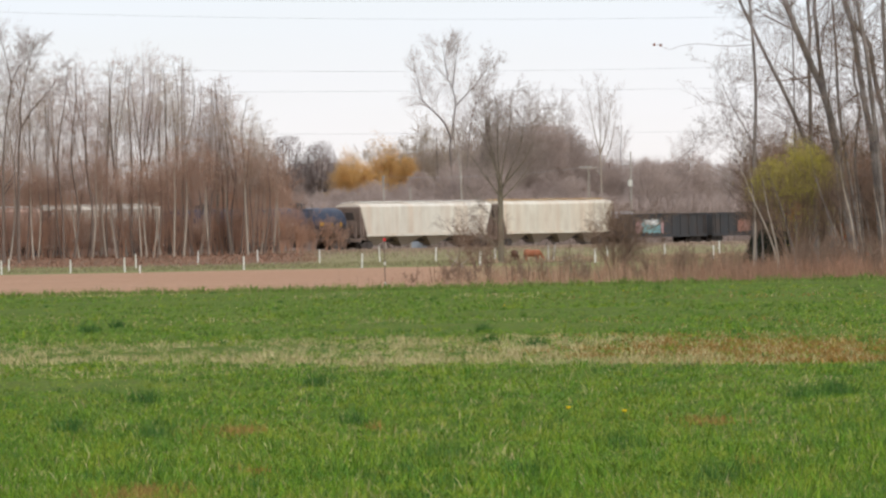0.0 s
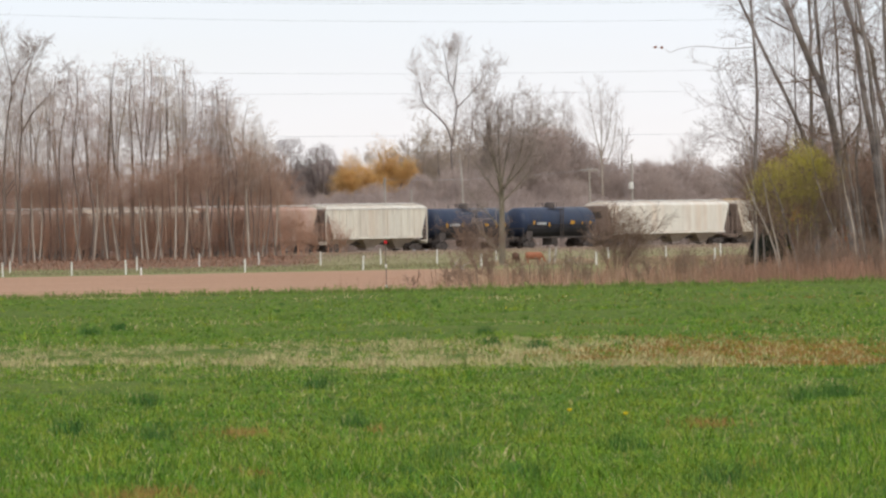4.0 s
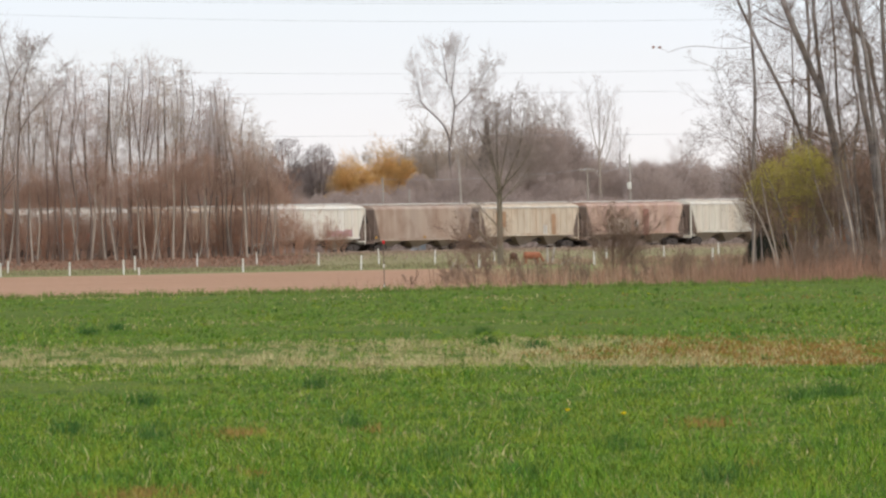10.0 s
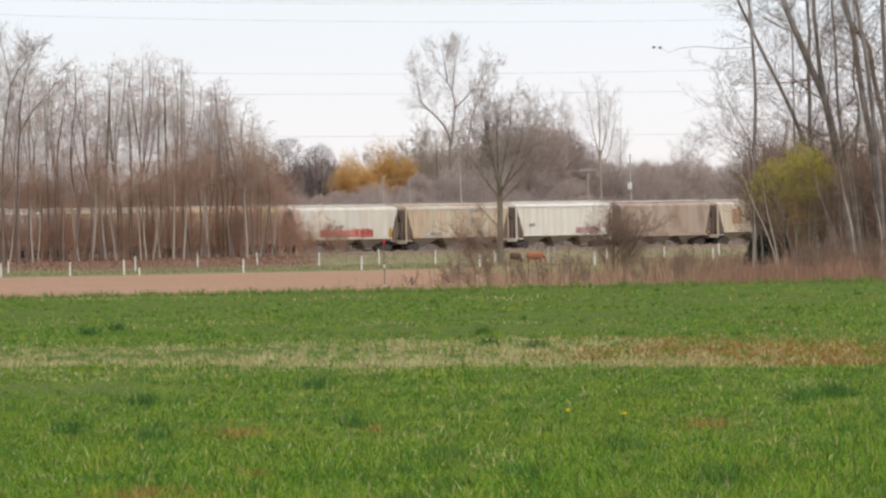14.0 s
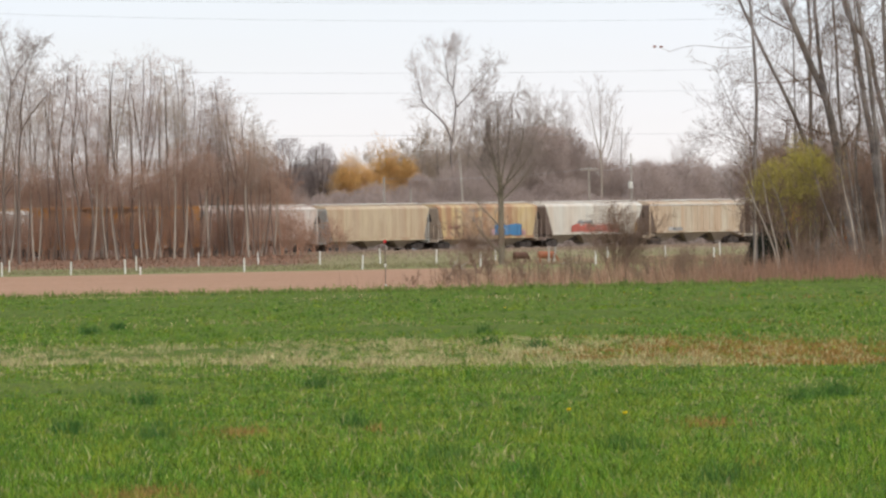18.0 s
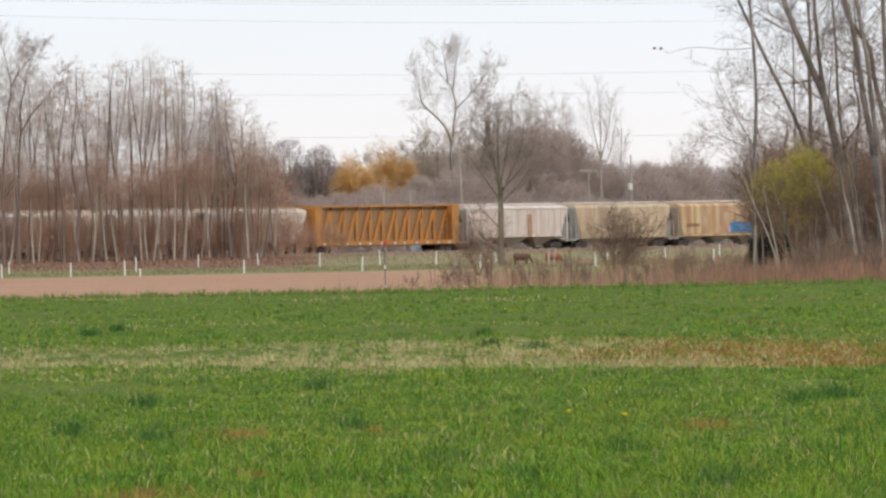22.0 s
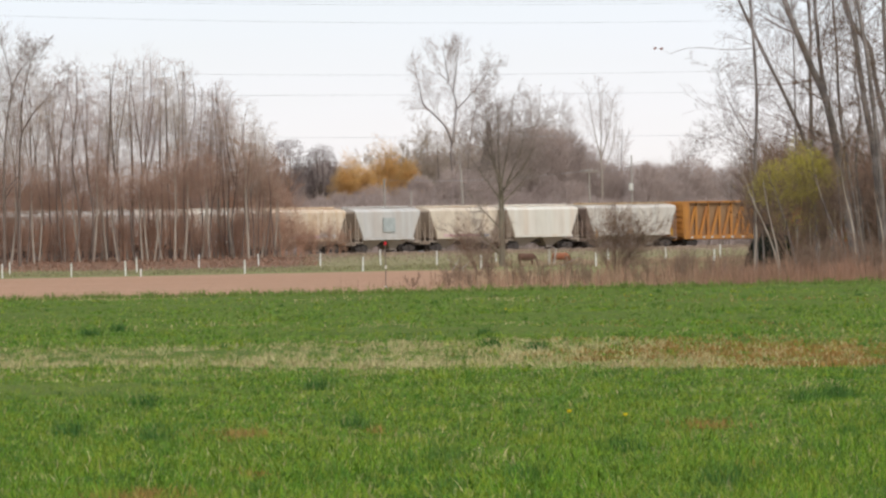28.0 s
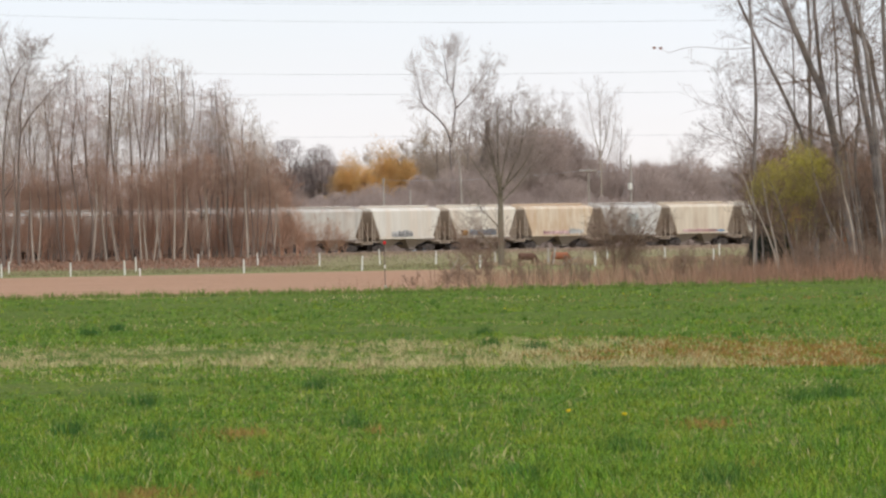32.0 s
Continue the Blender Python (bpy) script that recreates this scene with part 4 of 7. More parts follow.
def twig_mesh(name, tubes, cones, material):
    """One mesh of three-sided tapered tubes and of pointed twigs, from rows of x0 y0 z0 x1 y1 z1 r0 r1."""
    vs, fs, count = [], [], 0
    for rows, pointed in ((tubes, False), (cones, True)):
        if len(rows) == 0:
            continue
        s = np.asarray(rows, dtype=np.float64)
        p0, p1, r0, r1 = s[:, 0:3], s[:, 3:6], s[:, 6], s[:, 7]
        d = p1 - p0
        d /= np.maximum(np.linalg.norm(d, axis=1, keepdims=True), 1e-9)
        u, w = frames_of(d)
        rings = [p0 + (u * math.cos(a) + w * math.sin(a)) * r0[:, None] for a in (0, 2.094, 4.189)]
        if pointed:
            rings.append(p1)
            f = np.array([[0, 1, 3], [1, 2, 3], [2, 0, 3]])
        else:
            rings += [p1 + (u * math.cos(a) + w * math.sin(a)) * r1[:, None] for a in (0, 2.094, 4.189)]
            f = np.array([[0, 1, 4], [0, 4, 3], [1, 2, 5], [1, 5, 4], [2, 0, 3], [2, 3, 5]])
        k = len(rings)
        vs.append(np.stack(rings, 1).reshape(-1, 3))
        fs.append((np.arange(len(s))[:, None, None] * k + f[None] + count).reshape(-1, 3))
        count += len(s) * k
    return raw_mesh(name, np.concatenate(vs), np.concatenate(fs), material)


def chain_mesh(name, rows, material, sides=7):
    """One unbroken tapered limb through consecutive rows."""
    s = np.asarray(rows, dtype=np.float64)
    p = np.concatenate([s[:, 0:3], s[-1:, 3:6]])
    r = np.concatenate([s[:, 6], s[-1:, 7]])
    d = np.gradient(p, axis=0)
    d /= np.linalg.norm(d, axis=1, keepdims=True)
    u = np.cross(d, np.array([[0.0, 1, 0]]))
    u /= np.maximum(np.linalg.norm(u, axis=1, keepdims=True), 1e-6)
    w = np.cross(d, u)
    v = np.stack([p + (u * math.cos(2 * math.pi * k / sides) + w * math.sin(2 * math.pi * k / sides)) * r[:, None] for k in range(sides)], 1).reshape(-1, 3)
    i = np.arange(len(p) - 1)[:, None] * sides
    f = np.concatenate([i + np.array([[k, (k + 1) % sides, sides + (k + 1) % sides, sides + k]]) for k in range(sides)])
    me = raw_mesh(name, v, f, material)
    me.polygons.foreach_set("use_smooth", [True] * len(me.polygons))
    return me


def fuzz(g, n, low, high, wide, long=0.9, thick=0.016, lift=0.5, shell=0.45, ragged=0.18):
    """Fine outer twigs that fill a rounded, uneven crown between two heights."""
    v = g.normal(0, 1, (n, 3))
    v /= np.linalg.norm(v, axis=1, keepdims=True)
    lumps = np.zeros(n)
    for k in range(9):
        c = g.normal(0, 1, 3)
        c /= np.linalg.norm(c)
        lumps += np.exp(-((1 - v @ c) / 0.12)) * g.uniform(0.4, 1.0)
    r = (1 - ragged + ragged * np.clip(lumps, 0, 1.4)) * g.random(n) ** shell
    mid, half = (low + high) / 2, (high - low) / 2
    p = v * r[:, None] * np.array([wide, wide, half]) + np.array([0, 0, mid])
    d = v * np.array([1, 1, 0.6]) + np.array([0, 0, lift]) + g.normal(0, 0.7, (n, 3))
    d /= np.linalg.norm(d, axis=1, keepdims=True)
    q = p + d * (long * g.uniform(0.5, 1.3, (n, 1)))
    return np.concatenate([p, q, np.full((n, 1), thick), np.full((n, 1), thick * 0.4)], 1)


def grow(rng, height, radius, kids, ratio, angle, start, lean=(0, 0), bend=(0, 0), crook=0.0, wander=0.12, rise=0.08, droop=0.0, seglen=0.9, thin=0.012, taper=0.85, stout=0.06, limb=0.55, axis=None):
    """Grows one tree; returns the limbs' rows, the twigs' rows and the tips. Each level of the lists is one order of branches."""
    limbs, twigs, tips = [], [], []

    def branch(p, d, length, r, level):
        n = max(2, int(length / (seglen * (0.7 ** level))))
        n = min(n, 14 if level == 0 else 5)
        path = axis if level == 0 else None
        if path:
            n, p = len(path) - 1, path[0]
        nodes = []
        for i in range(n):
            f = (i + 1) / n
            d = d + Vector((rng.uniform(-wander, wander), rng.uniform(-wander, wander), rng.uniform(-wander, wander) * 0.5))
            if level == 0:
                d = d + Vector((bend[0], bend[1], 0)) * (1.0 / n)
                d.x += crook * math.sin(i * 1.9 + height * 7)
            else:
                d.z += rise - droop * level * f
            d.normalize()
            q = p + d * (length / n)
            if path:
                q = path[i + 1]
                d = (q - p).normalized()
            ra = max(thin * 0.6, r * (1 - taper * i / n))
            rb = max(thin * 0.5, r * (1 - taper * (i + 1) / n))
            row = (p.x, p.y, p.z, q.x, q.y, q.z, ra, rb)
            if level < 1 or (level == 1 and r > stout):
                if i == 0:
                    limbs.append([])
                limbs[-1].append(row)
            else:
                twigs.append(row)
            nodes.append((p.copy(), q.copy(), d.copy(), f, rb))
            p = q
        if level >= len(kids):
            tips.append(p)
            return
        k = kids[level]
        k = int(k * rng.uniform(0.8, 1.2) + 0.5) if level else k
        for j in range(k):
            f = start[level] + (1 - start[level]) * (j + rng.random()) / k
            a, b, dd, _, rb = nodes[min(n - 1, int(f * n))]
            at_point = a.lerp(b, f * n % 1.0)
            turn = rng.uniform(0, 2 * math.pi)
            side = dd.orthogonal().normalized()
            side.rotate(Matrix.Rotation(turn, 3, dd))
            tilt = radians(angle[level] * rng.uniform(0.7, 1.25))
            out = dd * math.cos(tilt) + side * math.sin(tilt)
            branch(at_point, out, length * ratio[level] * rng.uniform(0.6, 1.15) * (1.15 - 0.65 * f if level == 0 else 1.0), max(thin, rb * (limb if level == 0 else 0.55)), level + 1)

    branch(Vector((0, 0, -0.1)), Vector((lean[0], lean[1], 1)).normalized(), height, radius, 0)
    return limbs, twigs, tips


def tree_of(name, label, category, limbs, twigs, bark, twig, group="", extra=(), crown_label=""):
    ob = empty(name)
    tagged(ob, label, category, group)
    part("trunk", chain_mesh("trunk", limbs[0], bark, 8), bark, ob)
    for row in limbs[1:]:
        part("limb", chain_mesh("limb", row, bark, 6), bark, ob)
    part("crown", twig_mesh("crown", twigs, extra, twig), twig, ob, crown_label)
    return ob


def stem_axis(points, rng, step=0.8):
    """A smooth stem through a few places (sideways, up), with a slight sway in depth."""
    pts = [Vector((x, rng.uniform(-0.12, 0.12) * k, z)) for k, (x, z) in enumerate(points)]
    ext = [pts[0] * 2 - pts[1], *pts, pts[-1] * 2 - pts[-2]]
    out = [pts[0]]
    for a, b, c, d in zip(ext, ext[1:], ext[2:], ext[3:]):
        n = max(1, int((c - b).length / step))
        for k in range(1, n + 1):
            t = k / n
            out.append(0.5 * (2 * b + (c - a) * t + (2 * a - 5 * b + 4 * c - d) * t * t + (3 * b - a - 3 * c + d) * t ** 3))
    return out


def framed_tree(name, label, leaders, bark, twig, rng, group="", extra=(), step=0.8, **kw):
    """A tree whose trunk and main limbs follow given lines: rows of (places, radius below, radius above, side branches, length of these)."""
    limbs, twigs = [], []
    for points, r0, r1, kids, reach in leaders:
        axis = stem_axis(points, rng, step)
        long = sum((b - a).length for a, b in zip(axis, axis[1:]))
        args = dict(ratio=[1.7 * reach / long, 0.55, 0.5, 0.5], angle=[46, 42, 42, 40], start=[0.3, 0.15, 0.1, 0.1], wander=0.1, rise=0.06, thin=0.012, seglen=1.0)
        args.update(kw)
        a, b, _ = grow(rng, long, r0, [kids, *args.pop("sub", (6, 4))], taper=1 - r1 / r0, axis=axis, **args)
        limbs += a
        twigs += b
    return tree_of(name, label, "tree", limbs, twigs, bark, twig, group, extra)


def spot(x, y, turn=0.0, size=1.0):
    return pose(x, y, float(ground_rise(x, y)), 0, 0, turn) @ Matrix.Scale(size, 4)


def flat_rows(limbs):
    return [row for chain in limbs for row in chain]


def beyond(x):
    """Distance of the railway at a bearing x."""
    return 800 / (1 + (784 - x) * 9.5e-5)


def side(x, d):
    """Metres to the side at distance d, for a bearing counted from 784 in steps of 1/14023 rad."""
    return (x - 784) * d / 14023


def scatter(models, places):
    """Puts each model at its first place and copies at the others."""
    for j, m in enumerate(places):
        if j < len(models):
            models[j].matrix_basis = m
        else:
            copy_thing(models[j % len(models)], m)


# slim grove between the pasture and the line
def build_grove():
    rng = random.Random(21)
    g = np.random.default_rng(22)
    models = []
    for k in range(9):
        a, b, c = rng.uniform(-0.5, 0.5), rng.uniform(-0.6, 0.6), rng.uniform(-0.7, 0.7)
        z = rng.uniform(5.5, 9.5)
        out = rng.choice((-1, 1)) * rng.uniform(1.0, 1.8)
        leaders = [(((0, -0.2), (a, 4), (b, 9), (c, 14), (c * 1.2, 17.2)), rng.uniform(0.085, 0.125), 0.02, 31, 1.65)]
        base = a + (b - a) * (z - 4) / 5 if z < 9 else b
        leaders.append((((base, z), (base + out * 0.45, z + 3), (base + out, 16.2 if k % 2 else 14.4)), 0.06, 0.015, 16, 1.3))
        models.append(framed_tree("slim_tree", "slim bare grey tree with short twiggy side branches", leaders, BARK, (TWIG_BUD, TWIG_GROVE, TWIG_STEM)[k % 3], rng, "trees of the grove",
            fuzz(g, 760, 6.0, 17.6, 2.2, 0.7, 0.009, 0.0, 0.42, 0.5), angle=[66, 50, 45, 40], start=[0.38, 0.1, 0.1, 0.1], sub=(5, 4), rise=0.01, thin=0.0085, limb=0.25, stout=0.075))
    xs = [-30, 2, 30, 52, 66, 88, 98, 112, 130, 142, 160, 178, 188, 206, 216, 234, 246, 260, 270, 284, 300, 314, 326, 340, 352, 366, 378, 388, 396, 404, 412, 422, 436, 446, 456, 466]
    tops = [(-40, 132), (60, 150), (110, 130), (250, 138), (335, 142), (365, 190), (400, 164), (450, 210), (480, 240), (505, 286)]
    places = []
    for x in xs:
        y_top = [ya + (yb - ya) * (x - xa) / (xb - xa) for (xa, ya), (xb, yb) in zip(tops, tops[1:]) if xa <= x <= xb][0]
        d = beyond(x) - rng.uniform(14, 40)
        rise = (447 - 0.0201 * x - y_top) * d / 14023 + 1.7
        places.append(spot(side(x, d), d, rng.uniform(0, 360), rise / 17.5 * rng.uniform(0.97, 1.04)))
    rng.shuffle(places)
    scatter(models, places)
    # leaning saplings with pale stems, bare to above the train
    models = []
    for k in range(6):
        lean = rng.uniform(-1.3, 1.9)
        leaders = [(((0, -0.2), (lean * 0.45, 2.8), (lean * 0.7, 6.0), (lean * 0.6, 10.0)), rng.uniform(0.09, 0.145), 0.02, 20, 1.7)]
        models.append(framed_tree("sapling", "leaning young tree with a pale bare stem", leaders, PALE_BARK if k % 4 else BARK, TWIG_RED, rng, "saplings under the grove",
            fuzz(g, 420, 5.9, 10.4, 1.5, 0.8, 0.012, 0.4, 0.6), start=[0.55, 0.15, 0.1, 0.1], thin=0.011, sub=(6, 3)))
    places = []
    for j in range(50):
        x = -20 + j * 10.6 + rng.uniform(-5, 5)
        d = beyond(x) - rng.uniform(18, 44)
        places.append(spot(side(x, d), d, rng.choice((0, 180)) + rng.uniform(-25, 25), rng.uniform(0.8, 1.05)))
    scatter(models, places)
    # reddish brush, thickest above head height, most of it beyond the line
    models = []
    for k in range(5):
        canes, rows = [], []
        for s in range(6):
            limbs, twigs, _ = grow(rng, rng.uniform(6.2, 9.2), 0.05, [10, 6], [0.26, 0.45], [40, 42], [0.4, 0.1], lean=(rng.uniform(-0.22, 0.22), rng.uniform(-0.22, 0.22)), wander=0.1, rise=0.06, thin=0.012)
            canes.append(limbs[0])
            rows += flat_rows(limbs[1:]) + twigs
        ob = empty("shrub")
        tagged(ob, "tall tangled leafless reddish shrub beside the grove", "shrub", "shrubs of the grove")
        tone = (TWIG_RED, TWIG_RUST, TWIG_STEM)[k % 3]
        for cane in canes:
            part("stem", chain_mesh("stem", cane, tone, 5), tone, ob)
        part("crown", twig_mesh("crown", rows, fuzz(g, 1000, 1.8, 10.4, 2.5, 0.9, 0.013, 0.4, 0.5, 0.6), tone), tone, ob)
        models.append(ob)
    places = []
    for j in range(48):
        x = -20 + j * 11.6 + rng.uniform(-7, 7)
        d = beyond(x) + rng.uniform(9, 26)
        big = 1.16 if 255 < x < 350 or 425 < x < 475 else 1.0
        if x > 500:
            big = 0.86
        places.append(spot(side(x, d), d, rng.uniform(0, 360), big * rng.uniform(0.85, 1.15)))
    scatter(models, places)
    # thin russet brush before the train
    models = []
    for k in range(4):
        canes, rows = [], []
        for c in range(6):
            limbs, twigs, _ = grow(rng, rng.uniform(3.4, 5.8), 0.035, [9, 6], [0.34, 0.45], [44, 42], [0.2, 0.1], lean=(rng.uniform(-0.3, 0.3), rng.uniform(-0.2, 0.2)), wander=0.1, rise=0.06, thin=0.011)
            canes.append(limbs[0])
            rows += flat_rows(limbs[1:]) + twigs
        ob = empty("shrub")
        tagged(ob, "thin leafless russet shrub before the railway", "shrub", "shrubs before the railway")
        tone = (TWIG_RUST, TWIG_RED)[k % 2]
        for cane in canes:
            part("stem", chain_mesh("stem", cane, tone, 5), tone, ob)
        part("crown", twig_mesh("crown", rows, fuzz(g, 300, 0.6, 5.6, 1.7, 0.7, 0.011, 0.5, 0.6, 0.5), tone), tone, ob)
        models.append(ob)
    places = []
    for k in range(84):
        x = -16 + k * 6.9 + rng.uniform(-4, 4)
        d = beyond(x) - rng.uniform(10, 34)
        places.append(spot(side(x, d), d, rng.uniform(0, 360), rng.uniform(0.65, 1.1) if x < 530 else rng.uniform(0.5, 0.75)))
    for x, big in ((577, 0.7), (588, 0.62), (598, 0.6), (610, 0.5)):
        d = beyond(x) - 16
        places.append(spot(side(x, d), d, x * 7, big))
    scatter(models, places)
    # two taller forked trees at the near end of the grove
    fine = dict(angle=[36, 40, 42, 40], sub=(7, 5, 3), thin=0.010, rise=0.03)
    t = framed_tree("bare_tree", "tall forked bare tree at the end of the grove", [
        (((-0.2, -0.2), (-0.17, 5), (0, 10.68), (0.42, 14.46), (0.76, 16.57), (0.27, 19.14), (-0.09, 20.8)), 0.17, 0.02, 18, 2.6),
        (((0.76, 16.48), (1.58, 18.08), (2.43, 19.05), (2.85, 20.27)), 0.07, 0.015, 12, 1.8),
        (((-0.1, 11.5), (-1.1, 14.5), (-2.0, 17.2)), 0.07, 0.015, 11, 2.0)], BARK, TWIG_GREY, rng, "", fuzz(g, 900, 12, 22.5, 3.4, 0.9, 0.009, 0.6, 0.5, 0.4), **fine)
    t.matrix_basis = spot(-38.11, 690, 0, 0.95)
    t = framed_tree("bare_tree", "tall bare tree with a long side limb at the grove's end", [
        (((-0.1, -0.2), (-0.1, 2.1), (0, 9.48), (0.25, 12.43), (0.29, 14.44), (0.79, 16.99), (1.17, 18.66), (1.69, 20.27)), 0.15, 0.02, 18, 2.4),
        (((0.25, 12.33), (1.37, 14.13), (2.73, 15.57), (3.64, 16.79), (4.01, 18.01)), 0.08, 0.015, 13, 1.7)], BARK, TWIG_GREY, rng, "", fuzz(g, 700, 11, 21.0, 3.2, 0.9, 0.009, 0.6, 0.5, 0.4), **fine)
    t.matrix_basis = spot(-36.85, 690, 0, 0.95)


def big_bare_tree(seed, tall, radius, label, bark, twig, extra=(), **kw):
    rng = random.Random(seed)
    args = dict(kids=[11, 8, 6, 3], ratio=[0.52, 0.5, 0.5, 0.5], angle=[42, 42, 42, 40], start=[0.28, 0.25, 0.15, 0.1], wander=0.13, rise=0.07, thin=0.016, seglen=1.4)
    args.update(kw)
    limbs, twigs, _ = grow(rng, tall, radius, **args)
    return tree_of("bare_tree", label, "tree", limbs, twigs, bark, twig, "", extra)


def build_far_woods():
    rng = random.Random(5)
    g = np.random.default_rng(55)
    # tall cottonwood with an open crown
    t = framed_tree("bare_tree", "tall bare cottonwood with an open spreading crown", [
        (((1.1, -0.2), (1.13, 7.83), (0.91, 12.54), (1.20, 14.42), (1.42, 16.23), (1.64, 17.92), (1.24, 19.81), (0.51, 21.02), (-0.9, 22.43)), 0.24, 0.02, 16, 2.5),
        (((1.0, 13.79), (0.28, 15.63), (-1.32, 17.36), (-2.3, 18.44), (-2.7, 20.65), (-3.22, 22.67)), 0.12, 0.012, 17, 2.1),
        (((1.3, 19.69), (1.59, 21.69), (2.03, 24.88)), 0.08, 0.012, 10, 2.0),
        (((1.57, 17.55), (3.37, 19.33), (4.85, 21.06), (6.07, 22.79)), 0.08, 0.012, 14, 2.0),
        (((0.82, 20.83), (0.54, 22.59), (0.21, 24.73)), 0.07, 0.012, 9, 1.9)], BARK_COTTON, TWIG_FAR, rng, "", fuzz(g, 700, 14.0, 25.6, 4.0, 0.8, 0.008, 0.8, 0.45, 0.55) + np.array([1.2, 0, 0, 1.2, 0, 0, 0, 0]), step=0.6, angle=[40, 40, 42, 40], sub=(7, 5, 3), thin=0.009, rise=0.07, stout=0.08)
    t.matrix_basis = spot(0.1, 880, 0, 0.95)
    t = framed_tree("bare_tree", "slim bare tree beside the cottonwood", [
        (((2.7, -0.2), (2.76, 7.8), (2.96, 11.81), (3.62, 16.13), (4.8, 18.61), (5.6, 21.05)), 0.12, 0.015, 14, 1.7)], BARK_COTTON, TWIG_FAR_BROWN, rng, "", (), step=0.7, angle=[42, 40, 42, 40], sub=(7, 5, 3), thin=0.011, rise=0.08)
    t.matrix_basis = spot(0, 884)
    t = framed_tree("bare_tree", "pale vase-shaped bare tree at the wood's edge", [
        (((0, -0.2), (0.1, 7.5), (0, 11.5)), 0.17, 0.09, 4, 1.2),
        (((0, 11.3), (-0.7, 14.5), (-1.3, 18.6)), 0.07, 0.012, 11, 1.7), (((0, 11.3), (0.1, 15), (-0.1, 19.4)), 0.07, 0.012, 11, 1.6),
        (((0, 11.0), (0.9, 14.0), (1.5, 18.0)), 0.07, 0.012, 11, 1.6), (((0.05, 9.5), (1.2, 12.0), (2.0, 16.4)), 0.06, 0.012, 11, 1.5)], PALE_BARK, TWIG_PALE, rng, "", (), step=0.7, angle=[36, 40, 42, 40], start=[0.2, 0.15, 0.1, 0.1], sub=(6, 4, 3), thin=0.007, rise=0.09)
    t.matrix_basis = spot(side(1064, 900), 900)
    copy_thing(t, spot(side(1210, 905), 905, 150, 0.68))
    copy_thing(t, spot(side(998, 940), 940, 70, 0.95))
    copy_thing(t, spot(side(958, 945), 945, 220, 1.0))
    # dark cedar that stands in the wood
    h = g.uniform(0, 1, 5200) ** 0.75
    a = g.uniform(0, 2 * math.pi, 5200)
    r = (1 - h) ** 0.8 * 2.8 * g.uniform(0.35, 1.0, 5200) * (0.75 + 0.25 * np.sin(h * 55 + 2 * np.sin(a * 3)))
    ob = empty("cedar_tree", spot(side(866, 892), 892))
    tagged(ob, "dusky conical cedar among the bare trees", "tree")
    tagged(part("foliage", leaf_cloud("foliage", np.stack([r * np.cos(a), r * np.sin(a), 2.0 + h * 13.6 - 0.25 * r], 1), 0.15, g, CEDAR), CEDAR, ob), kind="stuff")
    bm = bmesh.new()
    rod(bm, (0, 0, -0.2), (0, 0, 15.4), 0.2, 0.03, 8)
    part("trunk", bm, BARK_DARK, ob)
    # budding trees beside the willow
    for x, d, tall, seed in ((776, 893, 13.6, 81), (744, 897, 12.4, 82), (815, 896, 12.4, 83), (704, 900, 12.2, 84), (664, 902, 10.8, 85)):
        t = big_bare_tree(seed, tall, 0.2, "round-crowned tree with pale swelling buds", BARK_FAR, TWIG_BUD, fuzz(g, 1700, tall * 0.3, tall * 1.2, 2.6, 0.8, 0.014, 0.5, 0.4, 0.5), wander=0.09, ratio=[0.5, 0.5, 0.5, 0.5], angle=[48, 42, 42, 40], thin=0.016)
        t.matrix_basis = spot(side(x, d), d, seed * 7)
    # broad, finely twigged trees that close the wood
    def dome(label, n, wide, tall, twig, seed):
        limbs, twigs, _ = grow(random.Random(seed), tall * 0.8, 0.3, [9, 6], [0.5, 0.45], [48, 42], [0.25, 0.2], wander=0.12, rise=0.07, thin=0.03, seglen=1.4, stout=0.09)
        return tree_of("bare_tree", label, "tree", limbs, twigs, BARK_FAR, twig, "", fuzz(g, n, tall * 0.04, tall, wide, 1.1, 0.024, 0.55, 0.36, 0.3))
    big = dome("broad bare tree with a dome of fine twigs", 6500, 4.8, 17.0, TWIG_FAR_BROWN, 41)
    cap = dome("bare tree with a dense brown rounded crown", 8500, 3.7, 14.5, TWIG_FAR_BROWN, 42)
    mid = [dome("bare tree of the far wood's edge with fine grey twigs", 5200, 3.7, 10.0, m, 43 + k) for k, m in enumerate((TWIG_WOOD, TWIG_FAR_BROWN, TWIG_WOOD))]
    scatter([big], [spot(side(x, d), d, x, s) for x, d, s in ((908, 900, 0.98), (872, 915, 0.9), (945, 925, 0.98), (775, 905, 0.86), (748, 908, 0.84), (720, 915, 0.76), (760, 940, 0.84), (700, 950, 0.78), (826, 910, 0.9), (1140, 940, 0.7), (1190, 960, 0.74), (1250, 950, 0.72), (1305, 960, 0.72), (670, 935, 0.72), (730, 935, 0.76), (1370, 960, 0.74), (1440, 960, 0.76), (1510, 960, 0.74))])
